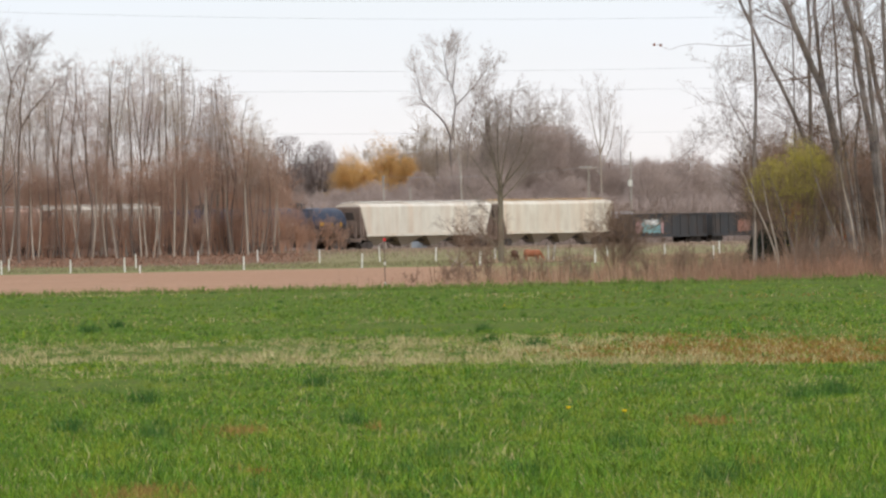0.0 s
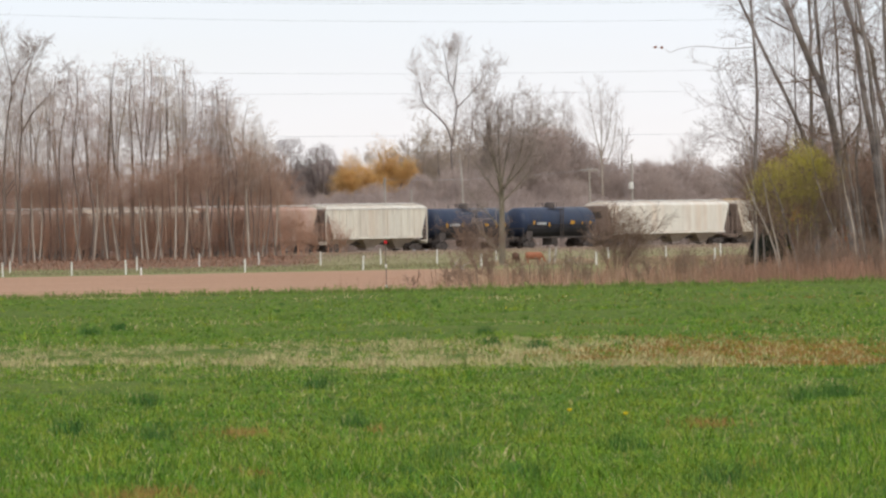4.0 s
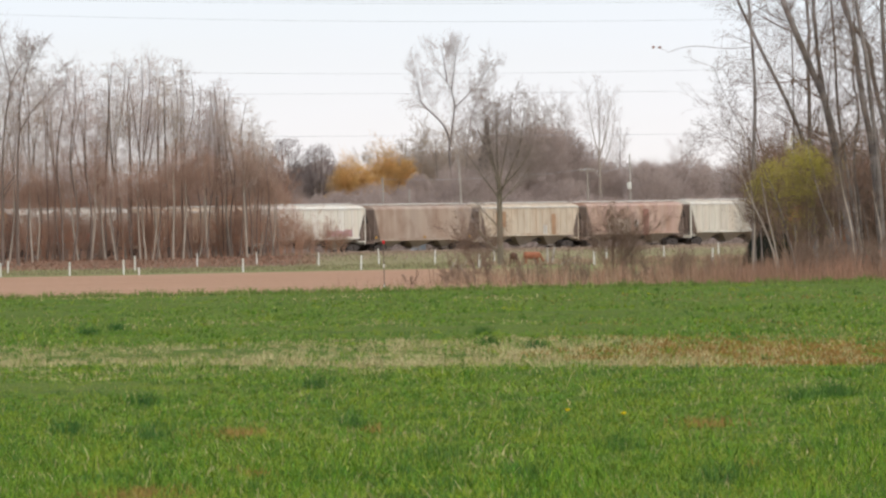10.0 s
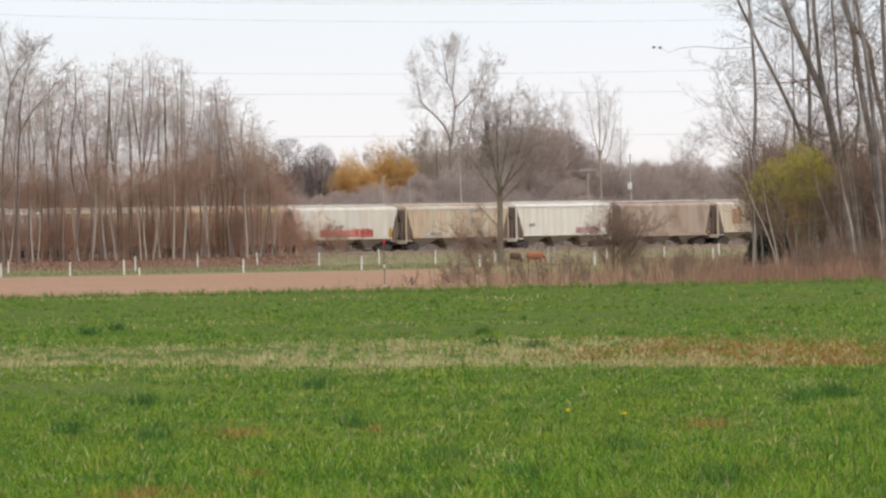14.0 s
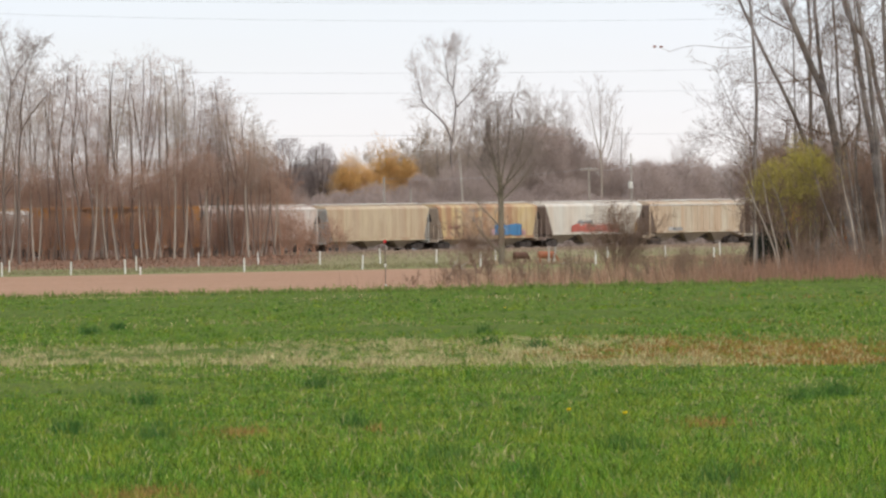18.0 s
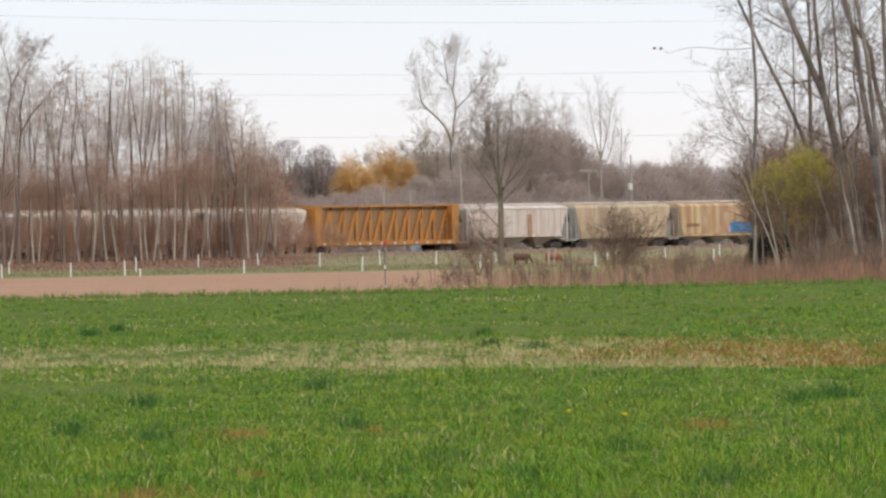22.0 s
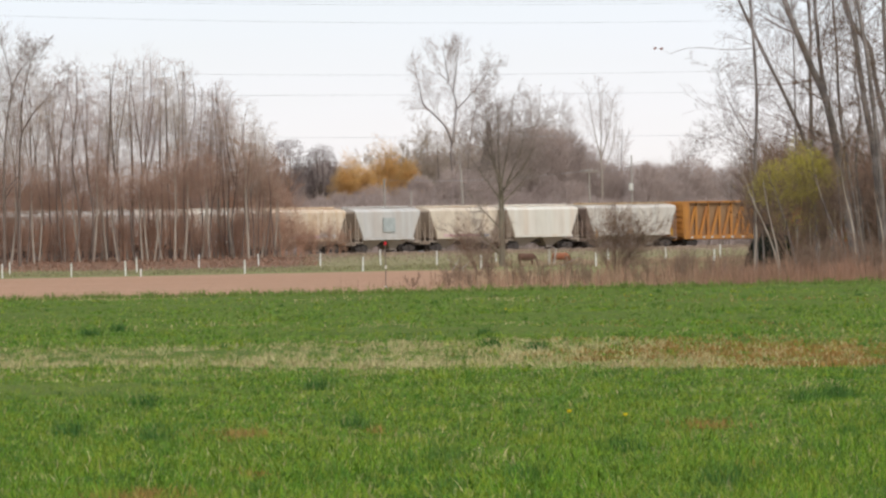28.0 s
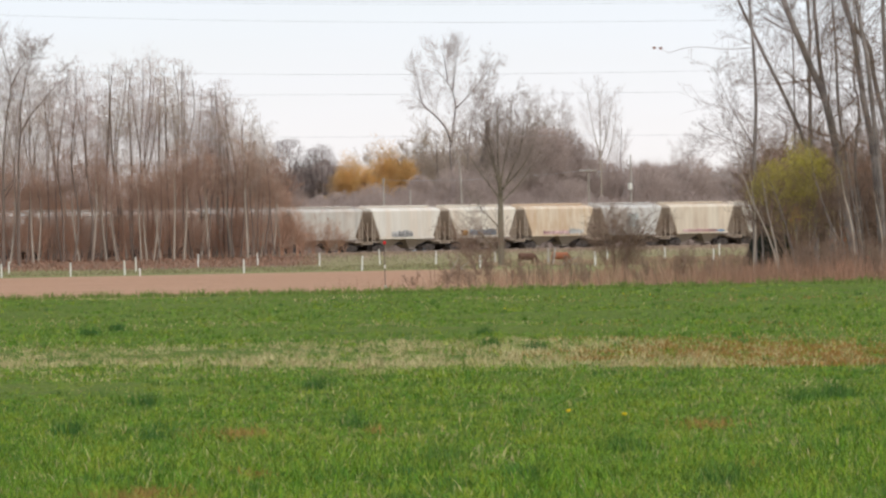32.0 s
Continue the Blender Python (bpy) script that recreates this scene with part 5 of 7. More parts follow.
    scatter([cap], [spot(side(x, d), d, x, s) for x, d, s in ((986, 905, 1.12), (1018, 915, 0.9), (960, 900, 1.02), (572, 918, 0.8), (600, 922, 0.76), (640, 925, 0.66), (540, 920, 0.74), (512, 925, 0.7), (566, 867, 0.5), (532, 869, 0.48), (598, 868, 0.52), (636, 870, 0.5), (676, 866, 0.5), (716, 870, 0.55), (745, 872, 0.64), (1050, 920, 0.78), (1138, 930, 0.74), (1166, 936, 0.72), (1112, 926, 0.62), (880, 895, 0.8), (835, 905, 0.82), (1084, 925, 0.72))])
    places = []
    for j in range(66):
        x = -10 + j * 23.8 + rng.uniform(-9, 9)
        d = beyond(x) + rng.uniform(45, 130)
        s = rng.uniform(0.78, 1.12) * (1.18 if x > 1080 else 1.05 if x > 780 else 0.88)
        places.append(spot(side(x, d), d, rng.uniform(0, 360), s))
    scatter(mid, places)
    slim = big_bare_tree(33, 19.0, 0.16, "slender bare tree with upright branches", BARK_FAR, TWIG_FAR, fuzz(g, 900, 9, 19.5, 1.6, 0.9, 0.010, 0.7, 0.6), kids=[16, 6, 4], ratio=[0.24, 0.45, 0.5], angle=[32, 35, 38], start=[0.35, 0.2, 0.1], thin=0.012, wander=0.06)
    scatter([slim], [spot(side(x, d), d, x * 2.3, s) for x, d, s in ((1092, 930, 0.8), (1000, 960, 1.0), (955, 950, 1.03), (912, 960, 1.06), (1160, 900, 0.68), (1215, 900, 0.7), (1250, 910, 0.66), (755, 930, 0.75), (690, 940, 0.72), (1290, 900, 0.72), (1325, 910, 0.82), (1110, 920, 0.62), (28, 775, 1.0), (70, 780, 0.9), (1380, 915, 0.8), (1440, 920, 0.85), (1500, 925, 0.8), (1550, 930, 0.85), (466, 880, 0.78), (484, 886, 0.7), (448, 884, 0.84))])
    # dark rounded oaks
    for x, tall, wide in ((509, 14.8, 2.5), (567, 14.1, 2.5), (538, 11.4, 1.7), (596, 10.6, 1.5)):
        rg = random.Random(x)
        leaders = [(((0, -0.2), (0.1, tall * 0.4), (0, tall * 0.66)), 0.26, 0.10, 5, 1.6)]
        for k in range(6):
            out = (k - 2.5) / 2.5 * wide * 0.8
            leaders.append((((0.05, tall * (0.40 + 0.03 * (k % 3))), (out * 0.6, tall * 0.62), (out, tall * (0.92 - 0.07 * abs(k - 2.5)))), 0.12, 0.03, 8, 1.2))
        crown = fuzz(g, 2100, tall * 0.58, tall * 1.0, wide, 0.45, 0.018, 0.2, 0.25, 0.3)
        t = framed_tree("oak_tree", "dark round-crowned oak without leaves", leaders, BARK_DARK, OAK_TWIG, rg, "", crown, sub=(5, 3), thin=0.02)
        t.matrix_basis = spot(side(x, 905), 905)
    # golden willow
    for x, d, tall, wide in ((616, 885, 13.3, 2.3), (648, 888, 12.8, 2.3), (688, 890, 15.0, 2.6), (722, 892, 13.4, 2.2)):
        rg = random.Random(x)
        limbs, twigs, tips = grow(rg, tall * 0.6, 0.35, [12, 8, 5], [0.6, 0.5, 0.5], [50, 45, 45], [0.2, 0.2, 0.1], wander=0.12, rise=0.05, thin=0.02, stout=0.12)
        t = tree_of("willow_tree", "golden willow with orange-yellow spring twigs", "tree", limbs, twigs, BARK_DARK, WILLOW, "", np.concatenate([fuzz(g, 2900, tall * 0.36, tall, wide * 1.15, 1.0, 0.017, -0.2, 0.75, 0.6), fuzz(g, 1300, 1.5, tall * 0.6, wide, 1.0, 0.016, -0.9, 0.5)]))
        t.matrix_basis = spot(side(x, d), d, x)
    # closed thicket behind the line
    n = 34000
    sx = g.uniform(-60, 1640, n)
    d = 800 / (1 + (784 - sx) * 9.5e-5) + g.uniform(30, 120, n)
    x = (sx - 784) * d / 14023
    h = g.uniform(0.8, 2.4, n)
    z0 = np.minimum(g.uniform(0, 6.0, n), 6.8 - h)
    seg = np.stack([x, d, z0, x + g.normal(0, 0.5, n), d + g.normal(0, 0.5, n), z0 + h, np.full(n, 0.035), np.full(n, 0.018)], 1)
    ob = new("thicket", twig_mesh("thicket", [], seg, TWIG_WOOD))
    tagged(ob, "grey-brown leafless thicket beyond the railway", "thicket", kind="stuff")


def bush_of(label, x, d, stems, tall, rng, twig=None, spread=0.42, extra=()):
    rows, canes = [], []
    for s in range(stems):
        limbs, twigs, _ = grow(rng, tall * rng.uniform(0.7, 1.05), 0.03 * tall / 3, [8, 6, 4], [0.42, 0.45, 0.5], [42, 42, 42], [0.2, 0.1, 0.1], lean=(rng.uniform(-spread, spread), rng.uniform(-spread, spread)), wander=0.12, rise=0.08, thin=0.0055, seglen=0.5)
        canes.append(limbs[0])
        rows += flat_rows(limbs[1:]) + twigs
    ob = empty("bush")
    tagged(ob, label, "bush")
    for cane in canes:
        part("stem", chain_mesh("stem", cane, twig or TWIG, 5), twig or TWIG, ob)
    part("crown", twig_mesh("crown", rows, extra, twig or TWIG), twig or TWIG, ob)
    ob.matrix_basis = spot(side(x, d), d)


def build_middle_tree():
    g = np.random.default_rng(66)
    rng = random.Random(62)
    t = framed_tree("bare_tree", "bare round-crowned tree standing at the pasture fence", [
        (((-0.03, -0.2), (-0.01, 1.33), (0.02, 4.63), (0, 6.2)), 0.25, 0.17, 2, 1.2),
        (((0, 5.6), (-0.62, 7.96), (-1.41, 9.83), (-1.84, 10.88)), 0.08, 0.012, 15, 2.0),
        (((0, 5.6), (-0.11, 8.36), (-0.11, 10.64), (-0.28, 12.5)), 0.085, 0.012, 15, 2.0),
        (((0, 5.2), (0.89, 7.1), (1.54, 8.53), (1.98, 11.55)), 0.085, 0.012, 15, 2.0),
        (((0.2, 5.7), (1.94, 7.7), (2.9, 10.16)), 0.07, 0.012, 13, 1.9),
        (((-0.06, 6.2), (-0.83, 9.62), (-1.04, 11.69)), 0.07, 0.012, 13, 1.9),
        (((0.02, 6.0), (0.74, 9.58), (1.04, 12.56)), 0.07, 0.012, 13, 1.8),
        (((0.02, 2.7), (-0.7, 3.5), (-1.45, 4.3), (-2.5, 5.7)), 0.055, 0.012, 12, 1.3),
        (((0, 4.9), (-1.2, 6.6), (-2.4, 8.4)), 0.06, 0.012, 12, 1.8),
        (((0, 4.6), (1.3, 5.9), (2.6, 7.6)), 0.06, 0.012, 12, 1.8)], MOSSY_BARK, TWIG_MID, rng, "", fuzz(g, 2400, 5.2, 13.1, 3.1, 0.6, 0.008, 0.5, 0.4, 0.3), step=0.5, start=[0.15, 0.1, 0.1, 0.1], sub=(6, 4, 3), thin=0.009, seglen=0.8, stout=0.06)
    t.matrix_basis = spot(4.22, 580)
    bush_of("leafless rounded bush among dry weeds", 1086, 338, 17, 3.6, rng, spread=0.62, extra=fuzz(g, 1500, 0.8, 3.6, 1.5, 0.45, 0.0055, 0.5, 0.6, 0.3))
    bush_of("sparse leafless bush by the pasture", 846, 430, 11, 3.3, rng, spread=0.6, extra=fuzz(g, 1100, 0.4, 3.7, 1.75, 0.5, 0.0055, 0.5, 0.5, 0.3))
    for x, d, n, tall, label in ((1185, 320, 5, 1.7, "small twiggy shrub among dry weeds"), (1008, 330, 4, 1.5, "small twiggy shrub in the hedge line"), (1150, 326, 4, 1.3, "small twiggy shrub in the hedge line"), (810, 322, 5, 1.4, "small twiggy shrub in the hedge line"), (865, 326, 5, 1.5, "small twiggy shrub in the hedge line"), (905, 322, 4, 1.2, "small twiggy shrub in the hedge line"), (1240, 322, 5, 1.4, "small twiggy shrub among dry weeds"), (790, 305, 4, 1.1, "low dark shrub in the hedge line"), (830, 308, 4, 0.9, "low dark shrub in the hedge line"), (930, 304, 4, 1.0, "low dark shrub in the hedge line"), (962, 310, 4, 1.2, "low dark shrub in the hedge line"), (1035, 303, 4, 1.0, "low dark shrub in the hedge line"), (1128, 304, 4, 1.0, "low dark shrub in the hedge line"), (1206, 305, 4, 1.2, "low dark shrub in the hedge line"), (1262, 303, 4, 1.0, "low dark shrub in the hedge line"), (1300, 306, 5, 1.3, "low dark shrub in the hedge line"), (723, 303, 3, 0.8, "low dark shrub in the hedge line")):
        bush_of(label, x, d, n, tall, rng)


def build_near_trees():
    """The stand of tall poplars and the green bush at the edge of the grass."""
    rng = random.Random(71)
    g = np.random.default_rng(72)
    # foot, distance, then (lines of the trunk and of its fork, radius below and above, side branches, their length)
    stand = (
        (12.49, 318, [(((0, -0.2), (0.02, 2.6), (0.04, 4.73), (0.18, 7.34), (0.1, 9.57), (0.0, 11.3), (-0.05, 14.5)), 0.094, 0.036, 13, 1.6), (((0.05, 5.4), (-0.8, 6.9), (-1.5, 8.6)), 0.027, 0.007, 13, 1.2), (((0.02, 5.2), (-1.05, 5.75), (-1.75, 6.1)), 0.023, 0.006, 12, 1.2)]),
        (16.3, 326, [(((0, -0.2), (-0.43, 2.06), (-1.36, 5.57), (-2.06, 7.33), (-2.84, 8.95), (-3.48, 10.44), (-4.0, 11.6), (-4.9, 14.0)), 0.109, 0.043, 26, 2.0)]),
        (16.7, 320, [(((0, -0.2), (-0.15, 1.12), (-0.44, 3.1), (-0.79, 5.34), (-1.21, 7.32), (-1.65, 8.38), (-2.15, 9.58), (-2.53, 10.51), (-2.8, 11.4), (-3.5, 14.2)), 0.211, 0.086, 24, 2.4), (((-1.14, 7.2), (-1.38, 8.91), (-1.48, 10.22), (-1.53, 11.3), (-1.5, 13.8)), 0.094, 0.050, 18, 1.9)]),
        (15.55, 330, [(((0, -0.2), (-0.02, 2.1), (-0.16, 5.61), (-0.16, 7.51), (-0.2, 8.87), (-0.1, 10.22), (-0.17, 11.6), (-0.2, 14.0)), 0.109, 0.050, 24, 1.9)]),
        (17.2, 324, [(((0, -0.2), (-0.17, 1.5), (-0.7, 5.11), (-0.92, 6.98), (-1.01, 9.38), (-1.1, 11.4), (-1.2, 13.6)), 0.078, 0.036, 22, 1.8)]),
        (17.6, 316, [(((0, -0.2), (-0.14, 1.75), (-0.29, 3.83), (-0.45, 5.53), (-0.69, 6.83), (-0.91, 8.52), (-1.08, 9.7), (-1.41, 11.2), (-2.1, 14.0)), 0.164, 0.072, 22, 2.0)]),
        (17.5, 313, [(((0, -0.2), (-0.1, 1.75), (-0.27, 4.84), (-0.48, 7.16), (-0.64, 8.71), (-0.87, 10.26), (-0.98, 11.1), (-1.3, 14.0)), 0.117, 0.065, 22, 1.9)]),
        (18.35, 318, [(((0, -0.2), (-0.12, 1.74), (-0.31, 4.36), (-0.56, 6.19), (-0.91, 8.03), (-1.09, 9.21), (-1.43, 9.81), (-1.85, 10.27), (-2.1, 11.2), (-2.4, 13.5)), 0.133, 0.058, 20, 1.9)]),
        (17.8, 314, [(((0, -0.2), (-0.04, 1.74), (-0.09, 6.78), (-0.18, 10.27), (-0.2, 13.5)), 0.109, 0.072, 20, 1.9)]),
        (14.71, 330, [(((0, -0.2), (0, 2.1), (0.01, 5.76), (0, 8.88), (-0.01, 11.6), (0, 13.5)), 0.047, 0.022, 22, 1.5)]),
        (17.1, 322, [(((0, -0.2), (-0.05, 1.24), (-0.15, 2.83), (-0.33, 4.69), (-0.11, 6.8), (-0.27, 8.13), (-0.18, 9.72), (-0.3, 11.4)), 0.070, 0.022, 22, 1.6)]),
        (19.3, 322, [(((0, -0.2), (-0.3, 5.0), (-0.9, 10.0), (-1.3, 14.0)), 0.117, 0.058, 22, 2.2)]))
    for j, (x, d, leaders) in enumerate(stand):
        t = framed_tree("poplar_tree", "tall bare poplar with a crooked grey-brown trunk" if j else "slender upright poplar with long thin side branches", leaders, POPLAR_BARK, TWIG_STAND, rng, "stand of tall poplars",
            fuzz(g, 120 if j else 40, 4.5, 12.5, 1.7, 0.6, 0.005, 0.4, 0.5, 0.5), step=0.5, angle=[62, 46, 42, 40], start=[0.3, 0.15, 0.1, 0.1], sub=(5, 4, 2), rise=0.04, thin=0.005, seglen=0.8, stout=0.045, limb=0.22)
        t.matrix_basis = spot(x, d)
        if j == 0:
            # a long level branch that keeps two dead leaves
            line = stem_axis(((0.1, 9.35), (-0.91, 9.3), (-2.09, 9.42), (-2.81, 9.36), (-3.27, 9.18)), rng, 0.3)
            rows = [(*p, *q, 0.015 - 0.009 * k / len(line), 0.015 - 0.009 * (k + 1) / len(line)) for k, (p, q) in enumerate(zip(line, line[1:]))]
            part("limb", chain_mesh("limb", rows, BARK, 6), BARK, t)
            p = line[-1]
            tip = [(p.x, p.y, p.z, p.x - 0.3, p.y, p.z + 0.16, 0.008, 0.005), (p.x - 0.3, p.y, p.z + 0.16, p.x - 0.62, p.y, p.z + 0.24, 0.005, 0.003)]
            part("twig", chain_mesh("twig", tip, TWIG, 5), TWIG, t)
            for dx, dz in ((-0.36, 0.22), (-0.62, 0.24)):
                bm = bmesh.new()
                c = p + Vector((dx, 0, dz))
                prism(bm, [(c.x - 0.08, c.z), (c.x - 0.03, c.z - 0.07), (c.x + 0.05, c.z - 0.05), (c.x + 0.08, c.z + 0.02), (c.x, c.z + 0.05)], c.y - 0.01, c.y + 0.01)
                part("dead_leaf", bm, DRY_LEAF, t, "dead reddish leaf")
    # pale young stems before the bush
    for x, line in ((13.1, ((0, -0.1), (-0.27, 1.58), (-0.5, 2.6), (-0.7, 4.0))), (15.98, ((0, -0.1), (-0.05, 1.0), (-0.16, 2.15), (-0.42, 3.43), (-0.6, 4.6))), (16.9, ((0, -0.1), (0.1, 1.6), (-0.2, 3.4)))):
        t = framed_tree("sapling", "pale leaning sapling before the leafy bush", [(line, 0.045, 0.012, 9, 0.8)], PALE_BARK, TWIG, rng, "saplings under the poplars", (), step=0.4, sub=(4, 3), thin=0.005, seglen=0.5)
        t.matrix_basis = spot(x, 307)
    for k in range(16):
        x = 1335 + k * 16 + rng.uniform(-6, 6)
        limbs, twigs, _ = grow(rng, rng.uniform(3.2, 7.5), 0.04, [14, 5, 3], [0.26, 0.45, 0.5], [48, 42, 40], [0.3, 0.15, 0.1], lean=(rng.uniform(-0.3, 0.1), 0), wander=0.1, rise=0.08, thin=0.006, seglen=0.6)
        d = 312 + rng.uniform(-6, 14)
        t = tree_of("sapling", "thin bare sapling under the poplars", "tree", limbs, twigs, PALE_BARK if k % 3 == 0 else POPLAR_BARK, TWIG_DARK, "saplings under the poplars", fuzz(g, 140, 1.2, 5.0, 0.8, 0.5, 0.005))
        t.matrix_basis = spot(side(x, d), d)
    # dark brush that closes the stand below
    for k in range(26):
        x = 1350 + k * 10.2 + rng.uniform(-6, 6)
        bush_of("tangled dark brown brush under the poplars", x, 338 + rng.uniform(-8, 10), 5, rng.uniform(4.2, 7.4), rng, (TWIG, TWIG_STAND, TWIG_RUSSET)[k % 3], 0.3, fuzz(g, 900, 0.3, 7.6, 1.6, 0.5, 0.007, 0.5, 0.7, 0.4))
    for k in range(9):
        x = 1425 + k * 18 + rng.uniform(-8, 8)
        bush_of("low brown brush before the poplars", x, 306 + rng.uniform(-4, 5), 4, rng.uniform(1.2, 2.4), rng, TWIG, 0.35, fuzz(g, 90, 0.2, 1.8, 0.8, 0.4, 0.005, 0.6, 0.8, 0.4))
    # a few red-brown leaves that hang on in the brush
    for x, d, z, wide in ((1478, 309, 1.0, 0.32), (1534, 307, 0.9, 0.35), (1490, 312, 1.6, 0.25), (1405, 311, 2.6, 0.2)):
        pts = g.normal(0, 1, (70, 3)) * np.array([wide, wide, wide * 0.9]) + np.array([0, 0, z])
        ob = empty("leafy_twig", pose(side(x, d), d, 0))
        tagged(ob, "bare twig with clinging red-brown dead leaves", "branch")
        tagged(part("leaves", leaf_cloud("leaves", pts, 0.04, g, RED_LEAF), RED_LEAF, ob), kind="stuff")
        stem = [(0, 0, -0.05, 0.06, 0, z * 0.6, 0.015, 0.011), (0.06, 0, z * 0.6, 0.0, 0, z + wide, 0.011, 0.004)]
        part("stem", chain_mesh("stem", stem, TWIG, 5), TWIG, ob)
    # bush in young leaf
    segs, tips = [], []
    for s in range(20):
        limbs, twigs, tp = grow(rng, rng.uniform(3.8, 5.2), 0.03, [9, 6, 4], [0.36, 0.45, 0.5], [40, 42, 42], [0.4, 0.1, 0.1], lean=(rng.uniform(-0.45, 0.45), rng.uniform(-0.36, 0.36)), wander=0.08, rise=0.1, thin=0.006, seglen=0.6)
        segs += flat_rows(limbs) + twigs
    ob = empty("leafy_bush")
    tagged(ob, "tall bush in yellow-green young leaf", "bush")
    part("crown", twig_mesh("crown", segs, [], TWIG), TWIG, ob)
    pts = np.concatenate([
        fuzz(g, 17000, 2.9, 6.0, 1.85, 0.2, 0.01, 0.3, 0.7, 0.62)[:, 3:6] + np.array([0.55, 0, 0]), fuzz(g, 13000, 2.5, 5.3, 1.65, 0.2, 0.01, 0.3, 0.7, 0.65)[:, 3:6] + np.array([-0.75, 0.3, 0]),
        fuzz(g, 8500, 2.1, 5.0, 2.75, 0.2, 0.01, 0.3, 0.6, 0.6)[:, 3:6], fuzz(g, 1500, 1.4, 3.4, 2.1, 0.2, 0.01, 0.3, 0.6, 0.65)[:, 3:6]])
    leaves = tagged(part("foliage", leaf_cloud("foliage", pts, 0.025, g, BUSH_LEAF), BUSH_LEAF, ob, "sparse yellow-green young leaves"), kind="stuff")
    ob.matrix_basis = spot(13.91, 312)
    # dark evergreens low between the trunks
    for x, d, size in ((1356, 330, 1.05), (1388, 334, 0.85), (1334, 332, 0.8), (1372, 333, 0.95)):
        h = g.uniform(0, 1, 2600) ** 0.8
        a = g.uniform(0, 2 * math.pi, 2600)
        r = (1 - h) ** 0.7 * 0.8 * g.uniform(0.5, 1.0, 2600)
        pts = np.stack([r * np.cos(a), r * np.sin(a), 0.15 + h * 2.0], 1)
        ob = empty("evergreen_shrub")
        tagged(ob, "small dark evergreen shrub between the trunks", "shrub")
        tagged(part("foliage", leaf_cloud("foliage", pts, 0.06, g, CONIFER), CONIFER, ob), kind="stuff")
        bm = bmesh.new()
        rod(bm, (0, 0, -0.05), (0, 0, 1.4), 0.05, 0.02, 6)
        part("trunk", bm, BARK_DARK, ob)
        ob.matrix_basis = spot(side(x, d), d, 0, size)


def leaf_cloud(name, pts, size, g, material):
    n = len(pts)
    a = g.normal(0, 1, (n, 3))
    b = g.normal(0, 1, (n, 3))
    a /= np.linalg.norm(a, axis=1, keepdims=True)
    b -= a * np.sum(a * b, 1, keepdims=True)
    b /= np.linalg.norm(b, axis=1, keepdims=True)
    s = size * g.uniform(0.6, 1.3, (n, 1))
    v = np.stack([pts - a * s, pts - b * s * 0.5, pts + a * s, pts + b * s * 0.5], 1).reshape(-1, 3)
    return raw_mesh(name, v, np.arange(n * 4).reshape(-1, 4), material)


def blades(name, x, y, h, w, g, material, lean=0.35, z=None):
    """Bent grass blades, two triangles and a tip each, at the places given."""
    n = len(x)
    t = g.uniform(0, 2 * math.pi, n)
    ct, st = np.cos(t) * w / 2, np.sin(t) * w / 2
    lx, ly = g.normal(0, lean, n) * h, g.normal(0, lean, n) * h
    z = np.zeros(n) - 0.012 if z is None else z
    v = np.stack([
        np.stack([x - ct, y - st, z], 1), np.stack([x + ct, y + st, z], 1),
        np.stack([x + ct * 0.7 + lx * 0.4, y + st * 0.7 + ly * 0.4, z + h * 0.6], 1), np.stack([x - ct * 0.7 + lx * 0.4, y - st * 0.7 + ly * 0.4, z + h * 0.6], 1),
        np.stack([x + lx, y + ly, z + h], 1)], 1).reshape(-1, 3)
    i = np.arange(n)[:, None] * 5
    f = np.concatenate([i + np.array([[0, 1, 2]]), i + np.array([[0, 2, 3]]), i + np.array([[3, 2, 4]])])
    return raw_mesh(name, v, f, material)


def clumps(x, y, scale, seed):
    """Smooth patchiness between 0 and 1."""
    g = np.random.default_rng(seed)
    out = np.zeros(len(x))
    for k in range(7):
        a, ph = g.uniform(0, 2 * math.pi), g.uniform(0, 6.28)
        q = scale * g.uniform(0.6, 1.8)
        out += np.sin((x * math.cos(a) * 2.2 + y * math.sin(a) * 0.5) * q + ph)
    return 1 / (1 + np.exp(-out * 0.9))


def dry_band(x, y):
    """How far the sward has died back, 0 to 1: a strip across the field with a clear near edge, and faint streaks beyond."""
    y = y * (1 + 0.0118 * x)
    near = 1 / (1 + np.exp(-(y - 109.5 - 1.2 * np.sin(x * 1.1)) / 0.9))
    far = 1 / (1 + np.exp((y - 134 - 7 * np.sin(x * 0.45 + 1)) / 4.5))
    c = clumps(x, y, 1.6, 5)
    c = 0.35 * c + 0.65 * clumps(x, y, 3.4, 7)
    patchy = np.where(y < 114, 0.2 + 0.9 * c, 1.25 * c ** 2)
    streak = 0.8 * np.exp(-((y - 168) / 9) ** 2) * clumps(x, y, 0.7, 6) ** 2 + 1.1 * np.exp(-((y - 246) / 16) ** 2) * clumps(x, y, 0.6, 8) ** 2
    return np.clip(near * far * patchy + streak, 0, 1)


